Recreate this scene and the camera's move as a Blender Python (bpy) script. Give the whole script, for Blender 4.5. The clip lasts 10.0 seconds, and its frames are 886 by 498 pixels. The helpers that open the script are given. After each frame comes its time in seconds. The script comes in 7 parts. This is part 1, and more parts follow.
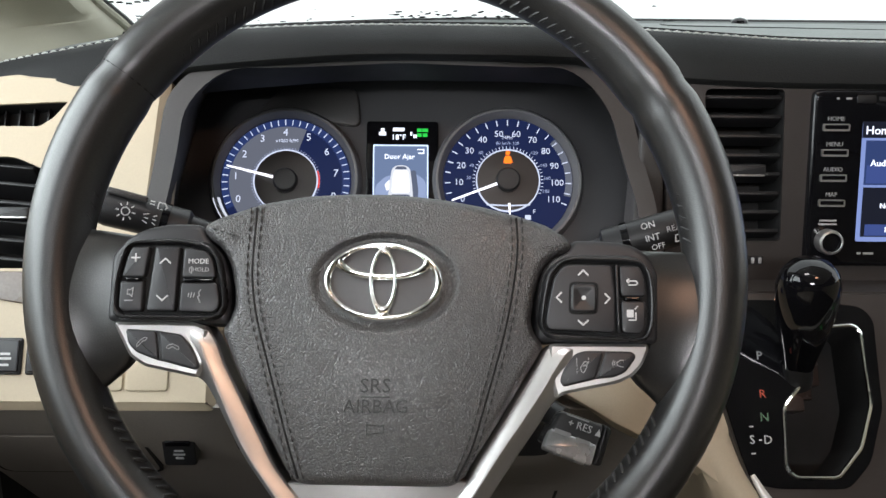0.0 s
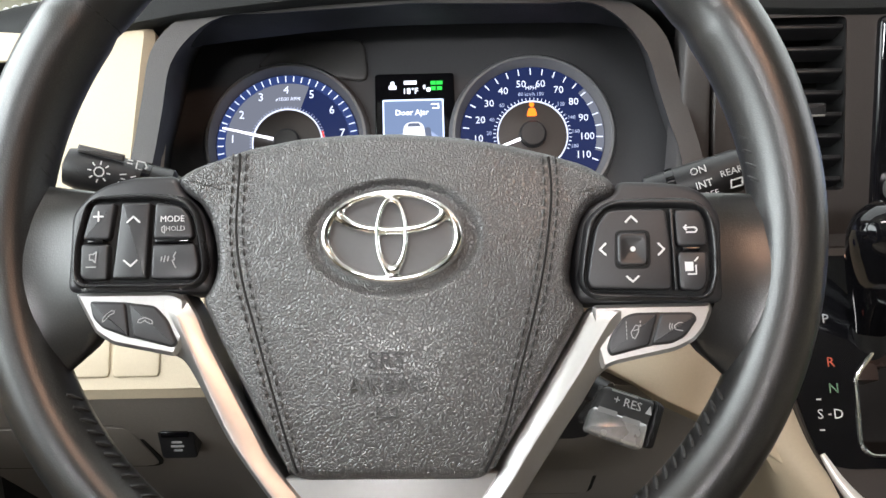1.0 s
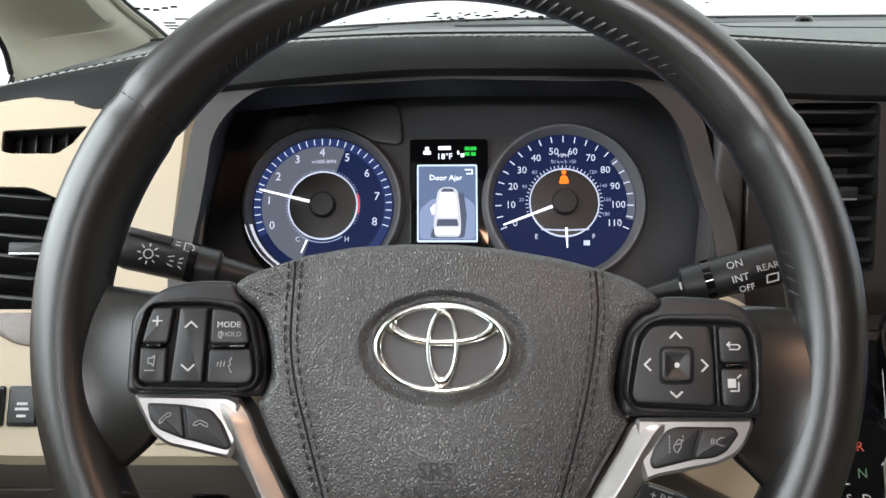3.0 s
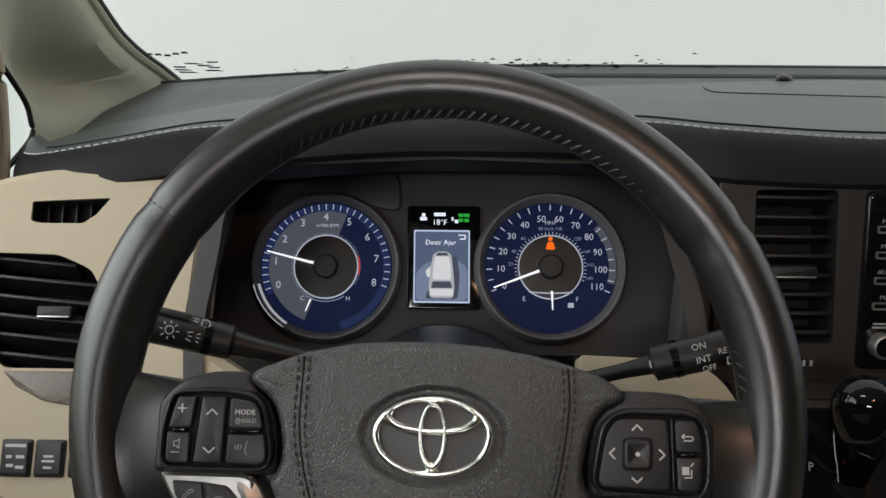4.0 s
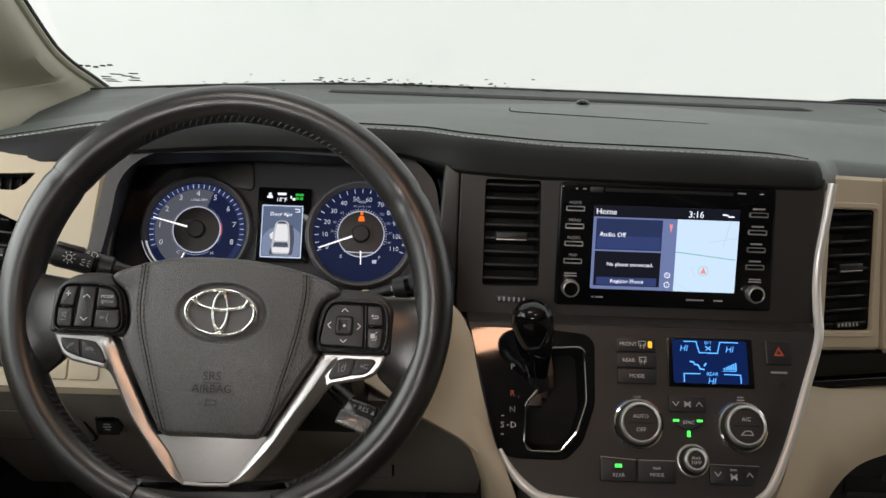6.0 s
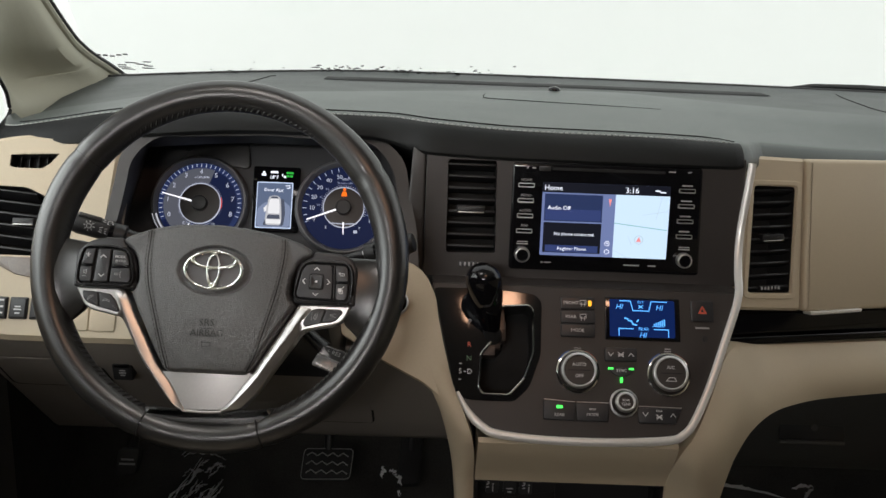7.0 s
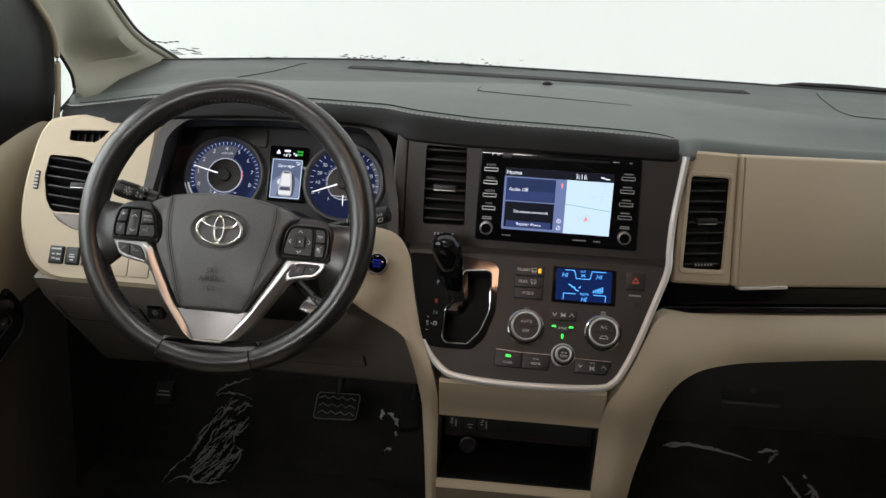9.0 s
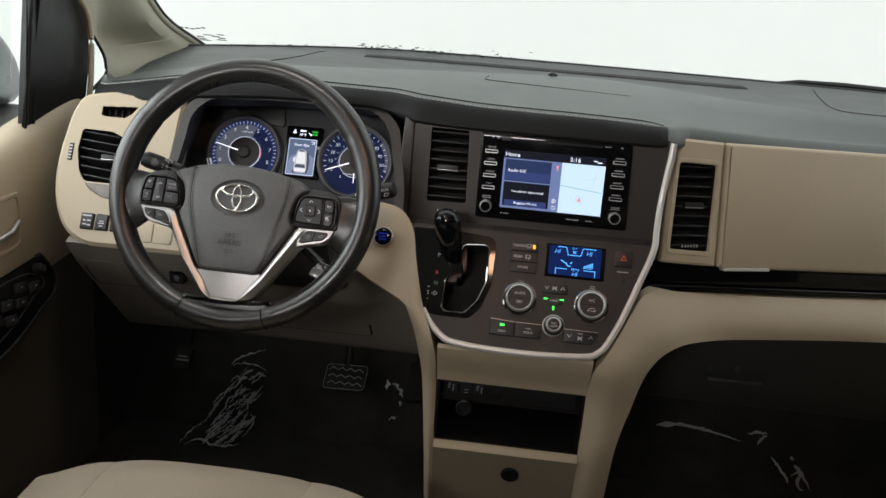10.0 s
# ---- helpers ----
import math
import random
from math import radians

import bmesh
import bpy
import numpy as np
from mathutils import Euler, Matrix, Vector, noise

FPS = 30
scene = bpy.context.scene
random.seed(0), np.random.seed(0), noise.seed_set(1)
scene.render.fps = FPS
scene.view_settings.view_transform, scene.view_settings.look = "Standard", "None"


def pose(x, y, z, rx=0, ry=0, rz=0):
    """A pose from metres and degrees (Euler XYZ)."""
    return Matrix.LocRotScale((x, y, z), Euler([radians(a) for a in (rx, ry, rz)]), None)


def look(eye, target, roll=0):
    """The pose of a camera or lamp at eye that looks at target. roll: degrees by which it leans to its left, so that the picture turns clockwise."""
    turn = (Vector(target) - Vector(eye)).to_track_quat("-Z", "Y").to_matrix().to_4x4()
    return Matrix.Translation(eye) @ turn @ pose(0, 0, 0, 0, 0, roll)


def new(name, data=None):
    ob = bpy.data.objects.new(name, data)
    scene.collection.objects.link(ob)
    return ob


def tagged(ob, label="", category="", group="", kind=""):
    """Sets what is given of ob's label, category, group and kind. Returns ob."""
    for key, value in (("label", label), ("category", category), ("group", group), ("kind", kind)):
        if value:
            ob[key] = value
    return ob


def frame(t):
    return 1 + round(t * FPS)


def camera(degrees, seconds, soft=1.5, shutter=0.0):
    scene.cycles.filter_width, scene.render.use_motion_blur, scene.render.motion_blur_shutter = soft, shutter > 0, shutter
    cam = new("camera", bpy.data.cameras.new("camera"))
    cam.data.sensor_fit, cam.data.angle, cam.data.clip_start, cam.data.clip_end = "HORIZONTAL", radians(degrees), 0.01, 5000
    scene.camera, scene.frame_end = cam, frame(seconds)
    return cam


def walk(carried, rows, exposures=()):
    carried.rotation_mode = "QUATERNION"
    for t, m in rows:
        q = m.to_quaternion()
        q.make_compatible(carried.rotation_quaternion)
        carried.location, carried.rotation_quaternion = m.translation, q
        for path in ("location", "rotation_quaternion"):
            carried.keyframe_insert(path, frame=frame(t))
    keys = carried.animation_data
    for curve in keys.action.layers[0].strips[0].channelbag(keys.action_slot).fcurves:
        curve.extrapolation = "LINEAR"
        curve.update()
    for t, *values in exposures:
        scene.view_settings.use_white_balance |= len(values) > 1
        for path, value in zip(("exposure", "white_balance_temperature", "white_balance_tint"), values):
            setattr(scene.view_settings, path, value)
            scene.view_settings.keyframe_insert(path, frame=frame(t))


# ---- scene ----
cam = camera(50.8, 10.0, 1.5)
PATH = [
    (0, (0.026, 0.005, 0.858), (0.045, 1.939, 0.351), 0.5),
    (0.5, (0.028, 0.04, 0.841), (0.018, 1.971, 0.32), -0.8),
    (1, (0.027, 0.074, 0.824), (0.001, 2.0, 0.284), -1.5),
    (1.5, (0.024, 0.1, 0.816), (-0.011, 2.025, 0.274), -0.7),
    (2, (0.021, 0.105, 0.81), (-0.021, 2.031, 0.272), -0.6),
    (2.5, (0.018, 0.091, 0.843), (-0.027, 2.02, 0.316), -0.8),
    (3, (0.011, 0.075, 0.869), (-0.037, 2.005, 0.348), -0.5),
    (3.2, (0.009, 0.069, 0.883), (-0.038, 1.999, 0.363), -0.2),
    (4.3, (0.025, -0.002, 0.933), (-0.019, 1.937, 0.447), 0.3),
    (4.5, (0.041, -0.034, 0.935), (-0.003, 1.913, 0.477), 0.2),
    (5, (0.069, -0.107, 0.958), (0.136, 1.842, 0.516), 1.1),
    (5.5, (0.115, -0.184, 0.957), (0.186, 1.761, 0.495), 2.1),
    (6, (0.157, -0.271, 0.962), (0.211, 1.67, 0.481), 2.4),
    (6.2, (0.166, -0.305, 0.952), (0.217, 1.639, 0.486), 2.4),
    (7.3, (0.236, -0.454, 1.006), (0.211, 1.469, 0.456), 2.0),
    (7.5, (0.251, -0.476, 1.011), (0.195, 1.443, 0.453), 1.9),
    (8, (0.287, -0.529, 1.025), (0.215, 1.388, 0.46), 2.2),
    (8.5, (0.319, -0.572, 1.042), (0.224, 1.342, 0.47), 3.1),
    (9, (0.342, -0.624, 1.048), (0.221, 1.286, 0.467), 3.3),
    (9.5, (0.368, -0.68, 1.046), (0.223, 1.226, 0.459), 3.5),
    (10, (0.38, -0.723, 1.047), (0.216, 1.181, 0.456), 4.4),
]
EXPOSURES = [(0.0, 0.97, 6170, 12), (0.5, 1.32, 6200, 12), (1.0, 1.6, 6250, 12), (2.0, 1.47, 6200, 12), (2.6, 1.27, 6180, 12), (3.0, 0.96, 6200, 12), (4.3, -0.2, 6500, 11), (5.5, -0.1, 6500, 11), (6.0, 0.26, 6560, 13), (7.4, 0.34, 6480, 13), (8.5, 0.34, 6460, 13), (10.0, 0.36, 6420, 13)]
walk(cam, [(t, look(eye, target, roll)) for t, eye, target, roll in PATH], EXPOSURES)

# ---- light: a white photo booth round the vehicle, with added fill lamps ----
world = bpy.data.worlds.new("booth_light")
world.use_nodes = True
scene.world = world
world.node_tree.nodes["Background"].inputs[0].default_value = (0.985, 1.0, 0.98, 1)
world.node_tree.nodes["Background"].inputs[1].default_value = 0.98


def area_lamp(name, eye, target, w, h, power, colour, spread=180):
    data = bpy.data.lights.new(name, "AREA")
    data.shape, data.size, data.size_y, data.energy, data.color, data.spread = "RECTANGLE", w, h, power, colour, radians(spread)
    ob = new(name, data)
    ob.matrix_world = look(eye, target)
    return ob


# booth light through the driver's window; a warm dome lamp in the headliner
area_lamp("side_window_light", (-0.56, 0.36, 1.02), (0.20, 0.50, 0.80), 0.76, 0.40, 2.05, (0.98, 1.0, 1.0), 150)
# unseen fill lamp, added to brighten the wheel from above
area_lamp("wheel_fill_lamp", (-0.02, 0.22, 1.385), (0.0, 0.45, 0.68), 0.20, 0.10, 0.15, (1.0, 0.94, 0.88), 70)
area_lamp("dome_lamp", (0.35, -0.18, 1.385), (0.10, 0.48, 0.66), 0.14, 0.06, 0.50, (1.0, 0.56, 0.34), 150)
# fill lamp added behind, in place of an unknown rear source
area_lamp("rear_fill_lamp", (-0.15, -1.60, 1.385), (0.28, 0.48, 0.94), 0.50, 0.25, 0.85, (1.0, 0.98, 0.94), 36)
# unseen fill lamp, added to brighten the backdrop's left part
area_lamp("backdrop_fill_lamp", (-1.9, 3.3, 2.6), (-1.5, 4.6, 1.7), 1.6, 0.8, 7.0, (1.0, 1.0, 0.99))


# ---- materials ----
def mat(name, colour, rough=0.5, metal=0.0, vary=0.15, grain=0.0, size=900.0, style="noise", wear=0.1, coat=0.0, spec=0.5, glow=None, power=0.0):
    """A surface with two scales of colour and gloss change, and a fine relief of its own."""
    m = bpy.data.materials.new(name)
    m.use_nodes = True
    n, l = m.node_tree.nodes, m.node_tree.links
    b = n["Principled BSDF"]
    b.inputs["Roughness"].default_value, b.inputs["Metallic"].default_value = rough, metal
    b.inputs["Specular IOR Level"].default_value = spec
    b.inputs["Coat Weight"].default_value, b.inputs["Coat Roughness"].default_value = coat, 0.04
    co = n.new("ShaderNodeTexCoord")
    big = n.new("ShaderNodeTexNoise")
    big.inputs["Scale"].default_value, big.inputs["Detail"].default_value = 14.0, 5.0
    fine = n.new("ShaderNodeTexNoise")
    fine.inputs["Scale"].default_value, fine.inputs["Detail"].default_value = size * 0.45, 2.0
    for x in (big, fine):
        l.new(co.outputs["Object"], x.inputs["Vector"])
    both = n.new("ShaderNodeMath")
    both.operation = "ADD"
    l.new(big.outputs["Fac"], both.inputs[0])
    l.new(fine.outputs["Fac"], both.inputs[1])
    ramp = n.new("ShaderNodeMapRange")
    ramp.inputs["From Min"].default_value, ramp.inputs["From Max"].default_value = 0.6, 1.4
    ramp.inputs["To Min"].default_value, ramp.inputs["To Max"].default_value = 1 - vary, 1 + vary
    l.new(both.outputs[0], ramp.inputs["Value"])
    tint = n.new("ShaderNodeVectorMath")
    tint.operation = "SCALE"
    tint.inputs[0].default_value = colour
    l.new(ramp.outputs[0], tint.inputs["Scale"])
    l.new(tint.outputs[0], b.inputs["Base Color"])
    gloss = n.new("ShaderNodeMapRange")
    gloss.inputs["From Min"].default_value, gloss.inputs["From Max"].default_value = 0.3, 0.7
    gloss.inputs["To Min"].default_value, gloss.inputs["To Max"].default_value = max(0.02, rough - wear), min(1, rough + wear)
    l.new(big.outputs["Fac"], gloss.inputs["Value"])
    l.new(gloss.outputs[0], b.inputs["Roughness"])
    if grain:
        if style == "cells":
            tex = n.new("ShaderNodeTexVoronoi")
            tex.feature = "SMOOTH_F1"
            out = tex.outputs["Distance"]
        elif style == "pebble":
            tex = n.new("ShaderNodeTexVoronoi")
            tex.feature = "F1"
            out = tex.outputs["Distance"]
        elif style == "leather":
            tex = n.new("ShaderNodeTexVoronoi")
            tex.feature = "DISTANCE_TO_EDGE"
            out = tex.outputs["Distance"]
        elif style == "weave":
            tex = n.new("ShaderNodeTexMagic")
            out = tex.outputs["Fac"]
        else:
            tex = n.new("ShaderNodeTexNoise")
            tex.inputs["Detail"].default_value = 3.0
            out = tex.outputs["Fac"]
        tex.inputs["Scale"].default_value = size
        if style == "leather":
            # pebbles a little taller than wide, with wandering creases between them
            wander = n.new("ShaderNodeTexNoise")
            wander.inputs["Scale"].default_value, wander.inputs["Detail"].default_value = size * 0.5, 2.0
            l.new(co.outputs["Object"], wander.inputs["Vector"])
            push = n.new("ShaderNodeVectorMath")
            push.operation = "MULTIPLY_ADD"
            push.inputs[1].default_value = (0.9 / size, 0.9 / size, 0.9 / size)
            l.new(wander.outputs["Color"], push.inputs[0])
            l.new(co.outputs["Object"], push.inputs[2])
            squash = n.new("ShaderNodeVectorMath")
            squash.operation = "MULTIPLY"
            squash.inputs[1].default_value = (1.1, 0.92, 0.92)
            l.new(push.outputs[0], squash.inputs[0])
            l.new(squash.outputs[0], tex.inputs["Vector"])
            dome = n.new("ShaderNodeMapRange")
            dome.interpolation_type = "SMOOTHSTEP"
            dome.inputs["From Max"].default_value = 0.26
            l.new(out, dome.inputs["Value"])
            out = dome.outputs[0]
            # shade between the pebbles is put into the colour: creases go darker
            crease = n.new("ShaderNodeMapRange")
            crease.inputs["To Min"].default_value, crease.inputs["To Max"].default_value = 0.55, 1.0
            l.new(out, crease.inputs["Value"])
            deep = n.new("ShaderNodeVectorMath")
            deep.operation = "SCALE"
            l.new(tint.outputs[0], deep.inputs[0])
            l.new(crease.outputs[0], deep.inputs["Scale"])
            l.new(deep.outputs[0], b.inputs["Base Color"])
        else:
            l.new(co.outputs["Object"], tex.inputs["Vector"])
        bump = n.new("ShaderNodeBump")
        bump.inputs["Strength"].default_value, bump.inputs["Distance"].default_value = grain, (0.3 if style == "leather" else 0.6) / size
        l.new(out, bump.inputs["Height"])
        l.new(bump.outputs[0], b.inputs["Normal"])
    if glow:
        b.inputs["Emission Color"].default_value, b.inputs["Emission Strength"].default_value = (*glow, 1), power
    return m


PAD = mat("soft_black_green_dash_skin", (0.068, 0.082, 0.078), 0.42, grain=0.3, size=1100, style="cells", vary=0.05, wear=0.02)
PADLIP = mat("darker_dash_roll", (0.011, 0.012, 0.012), 0.62, grain=0.35, size=1100, style="cells", vary=0.12, spec=0.25)
BEIGE = mat("beige_moulded_plastic", (0.55, 0.466, 0.336), 0.55, grain=0.2, size=1300, style="cells", vary=0.04)
SEATHIDE = mat("beige_seat_leather", (0.36, 0.31, 0.24), 0.48, grain=0.35, size=700, style="cells", vary=0.06)
PILLARS = mat("pillar_beige_plastic", (0.40, 0.385, 0.30), 0.65, grain=0.2, size=1300, vary=0.05)
TAUPE = mat("dark_brown_grey_panel", (0.030, 0.025, 0.0225), 0.46, grain=0.25, size=1500, style="cells", vary=0.1)
GREY = mat("grey_moulded_plastic", (0.058, 0.055, 0.054), 0.5, grain=0.25, size=1500, style="cells", vary=0.1)
KNEE = mat("grey_brown_knee_plastic", (0.28, 0.257, 0.235), 0.55, grain=0.25, size=1500, style="cells", vary=0.1)
DARK = mat("black_plastic", (0.013, 0.013, 0.014), 0.42, grain=0.2, size=1500, style="cells", vary=0.15)
BUTTON = mat("charcoal_button_plastic", (0.022, 0.022, 0.024), 0.42, grain=0.1, size=1800, vary=0.1)
GLOSS = mat("piano_black", (0.005, 0.005, 0.006), 0.06, vary=0.1, wear=0.03, spec=0.4)
WELL = mat("dark_grey_cluster_plastic", (0.042, 0.042, 0.045), 0.6, grain=0.15, size=1500, vary=0.1)
BEZEL = mat("grey_bezel_plastic", (0.15, 0.15, 0.155), 0.5, grain=0.1, size=1500, vary=0.1)
# near-black: shade of cavities and gaps put into the colour; also black joints
VOID = mat("void_near_black", (0.006, 0.006, 0.006), 0.8, vary=0.2)
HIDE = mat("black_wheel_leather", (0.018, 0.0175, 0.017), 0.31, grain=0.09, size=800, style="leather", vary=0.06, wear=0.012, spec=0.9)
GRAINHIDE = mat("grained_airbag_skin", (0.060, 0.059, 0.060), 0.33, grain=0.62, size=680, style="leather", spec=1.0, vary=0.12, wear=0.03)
SATIN = mat("satin_silver_paint", (0.56, 0.55, 0.54), 0.34, metal=0.9, vary=0.04, wear=0.05)
TRIM = mat("bright_satin_trim", (0.78, 0.77, 0.74), 0.38, metal=0.45, vary=0.04, wear=0.06)
CHROME = mat("chrome", (0.86, 0.86, 0.84), 0.09, metal=1.0, vary=0.03, wear=0.04)
THREAD = mat("grey_thread", (0.48, 0.49, 0.47), 0.8, vary=0.2)
DARKTHREAD = mat("black_thread", (0.030, 0.030, 0.030), 0.42, vary=0.2)
INK = mat("white_printing", (0.58, 0.58, 0.58), 0.6, vary=0.05)
GREYINK = mat("grey_printing", (0.34, 0.34, 0.34), 0.6, vary=0.05)
# same skin as the cover; the relief's shade is put into a darker colour
EMBOSS = mat("emboss_shade_skin", (0.018, 0.018, 0.018), 0.5, vary=0.1)
RUBBER = mat("black_rubber", (0.012, 0.012, 0.012), 0.6, grain=0.3, size=600, vary=0.2)
CARPET = mat("black_carpet", (0.047, 0.045, 0.042), 0.95, grain=1.0, size=900, vary=0.4, spec=0.1)
WOOD = mat("grey_brown_wood_trim", (0.14, 0.105, 0.085), 0.3, vary=0.25, coat=0.4)
BODY = mat("vehicle_body_paint", (0.16, 0.165, 0.17), 0.35, metal=0.3, vary=0.05, coat=0.5)
BOOTH = mat("white_booth_wall", (0.86, 0.88, 0.86), 0.8, vary=0.02)
HEADLINER = mat("beige_headliner_cloth", (0.66, 0.63, 0.56), 0.9, grain=0.5, size=900, vary=0.06)


def light(name, colour, power):
    """Something that shines: a display element or a lit symbol."""
    return mat(name, tuple(0.02 * c for c in colour), 0.5, vary=0.02, spec=0.1, glow=colour, power=power)


# ---- mesh helpers ----
I4 = Matrix.Identity(4)


def fr(x, y, z, tilt, turn=0.0, roll=0.0):
    """A surface frame: u to the right, v up and leaning back by tilt, w towards the driver."""
    return Matrix.Translation((x, y, z)) @ Matrix.Rotation(radians(turn), 4, "Z") @ Matrix.Rotation(radians(90 - tilt), 4, "X") @ Matrix.Rotation(radians(roll), 4, "Z")


def at(u, v, w=0.0, spin=0.0):
    return Matrix.Translation((u, v, w)) @ Matrix.Rotation(radians(spin), 4, "Z")


def thing(name, place, label, category, group="", kind=""):
    ob = new(name)
    ob.empty_display_size = 0.02
    ob.location = place
    return tagged(ob, label, category, group, kind)


def spot(ob):
    p = Vector((0, 0, 0))
    while ob:
        p += ob.location
        ob = ob.parent
    return p


def part(name, bm, material, parent=None, label="", smooth=True, angle=35):
    me = bpy.data.meshes.new(name)
    bm.normal_update()
    if parent:
        bm.transform(Matrix.Translation(-spot(parent)))
    bm.to_mesh(me)
    bm.free()
    if smooth:
        me.shade_smooth()
        me.set_sharp_from_angle(angle=radians(angle))
    for m in (material if isinstance(material, (list, tuple)) else [material]):
        me.materials.append(m)
    ob = new(name, me)
    ob.parent = parent
    return tagged(ob, label)


def solid(name, bm, material, label, category, group="", kind="", smooth=True):
    """A thing that is one mesh, with its origin at its middle."""
    c = sum((v.co for v in bm.verts), Vector()) / max(1, len(bm.verts))
    bm.transform(Matrix.Translation(-c))
    ob = part(name, bm, material, None, label, smooth)
    ob.location = c
    return tagged(ob, label, category, group, kind)


def rounded(pts, r, seg=4):
    """Rounds the corners of a polygon; r is one radius or one for each corner."""
    out, n = [], len(pts)
    for i, p in enumerate(pts):
        ri = r[i] if isinstance(r, (list, tuple)) else r
        p, a, b = Vector(p), Vector(pts[i - 1]), Vector(pts[(i + 1) % n])
        da, db = a - p, b - p
        k = min(ri, da.length * 0.48, db.length * 0.48)
        s, e = p + da.normalized() * k, p + db.normalized() * k
        for j in range(seg + 1):
            t = j / seg
            out.append(tuple(s * (1 - t) ** 2 + p * 2 * t * (1 - t) + e * t * t))
    return out


def rect(u0, v0, u1, v1, r=0.003, seg=3):
    return rounded([(u0, v0), (u1, v0), (u1, v1), (u0, v1)], r, seg)


def oval(u, v, a, b, n=40):
    return [(u + a * math.cos(2 * math.pi * i / n), v + b * math.sin(2 * math.pi * i / n)) for i in range(n)]


def shrink(pts, d):
    """The polygon moved inwards by d (outwards: minus). Counter-clockwise."""
    out, n = [], len(pts)
    for i in range(n):
        p, a, b = Vector(pts[i]), Vector(pts[i - 1]), Vector(pts[(i + 1) % n])
        e, f = (p - a), (b - p)
        if e.length < 1e-7 or f.length < 1e-7:
            e = f = (b - a)
        e.normalize(), f.normalize()
        na, nb = Vector((-e.y, e.x)), Vector((-f.y, f.x))
        m = na + nb
        k = d / max(0.35, 1 + na.dot(nb)) if m.length > 1e-6 else 0
        out.append(tuple(p + m * k))
    return out


def loops(rings, M=I4, cap0=True, cap1=True, closed=True, bm=None):
    """Joins rings of points, each as long as the next, into a skin."""
    bm = bm or bmesh.new()
    vs = [[bm.verts.new(M @ Vector(p)) for p in ring] for ring in rings]
    n = len(rings[0])
    for a, b in zip(vs, vs[1:]):
        for i in range(n if closed else n - 1):
            j = (i + 1) % n
            bm.faces.new((a[i], a[j], b[j], b[i]))
    if cap0:
        bm.faces.new(vs[0][::-1])
    if cap1:
        bm.faces.new(vs[-1])
    return bm


def slab(pts, w0, w1, M=I4, bevel=0.0, crown=0.0, bm=None):
    """A plate with this outline, from w0 up to w1, with a rounded front edge."""
    rings = [[(u, v, w0) for u, v in pts]]
    if bevel:
        for k in range(4):
            a = math.pi / 2 * k / 3
            rings.append([(u, v, w1 - bevel + bevel * math.sin(a)) for u, v in shrink(pts, bevel * (1 - math.cos(a)))])
    else:
        rings.append([(u, v, w1) for u, v in pts])
    if crown:
        for k in (1, 2, 3):
            base = shrink(pts, bevel)
            c = Vector((sum(p[0] for p in base) / len(base), sum(p[1] for p in base) / len(base)))
            s = 1 - k * 0.28
            rings.append([(c.x + (u - c.x) * s, c.y + (v - c.y) * s, w1 + crown * (1 - s * s)) for u, v in base])
    return loops(rings, M, bm=bm)


def hoop(outer, inner, w0, w1, M=I4, bevel=0.0, bm=None, w0i=None):
    """A frame between two outlines with the same number of points."""
    b = bevel
    w0i = w0 if w0i is None else w0i
    rings = [[(u, v, w0) for u, v in outer], [(u, v, w1 - b) for u, v in outer], [(u, v, w1) for u, v in shrink(outer, b)],
             [(u, v, w1) for u, v in shrink(inner, -b)], [(u, v, w1 - b) for u, v in inner], [(u, v, w0i) for u, v in inner]]
    bm = loops(rings, M, False, False, bm=bm)
    return bm


def lathe(profile, M=I4, seg=32, bm=None, caps=True):
    """Turns (radius, w) points round w."""
    rings = [[(r * math.cos(2 * math.pi * i / seg), r * math.sin(2 * math.pi * i / seg), w) for i in range(seg)] for r, w in profile]
    return loops(rings, M, caps, caps, bm=bm)


def tube(path, r, seg=10, closed=False, M=I4, bm=None, flat=1.0, up=(0, 0, 1)):
    """A round bar along a path; r is one radius or one a point."""
    P = [Vector(p) for p in path]
    n, rings = len(P), []
    for i, p in enumerate(P):
        d = (P[(i + 1) % n] - P[i - 1]) if closed else (P[min(i + 1, n - 1)] - P[max(i - 1, 0)])
        d.normalize()
        s = d.cross(Vector(up))
        if s.length < 1e-4:
            s = d.cross(Vector((0, 1, 0)))
        s.normalize()
        q = s.cross(d)
        ri = r[i] if isinstance(r, (list, tuple)) else r
        rings.append([tuple(p + (s * math.cos(2 * math.pi * k / seg) + q * flat * math.sin(2 * math.pi * k / seg)) * ri) for k in range(seg)])
    if closed:
        rings.append(rings[0])
    return loops(rings, M, not closed, not closed, bm=bm)


def box(u0, v0, w0, u1, v1, w1, M=I4, bevel=0.0015, r=0.0015, bm=None):
    return slab(rect(u0, v0, u1, v1, r, 2), w0, w1, M, bevel, bm=bm)


def spline(pts, n=8, closed=False):
    """A smooth line through the points."""
    P = [Vector(p) for p in pts]
    out, m = [], len(P)
    for i in range(m if closed else m - 1):
        a, b, c, d = (P[(i + k) % m] if closed else P[min(max(i + k, 0), m - 1)] for k in (-1, 0, 1, 2))
        for j in range(n):
            t = j / n
            out.append(0.5 * (2 * b + (c - a) * t + (2 * a - 5 * b + 4 * c - d) * t * t + (3 * b - a - 3 * c + d) * t ** 3))
    if not closed:
        out.append(P[-1])
    return [tuple(p) for p in out]


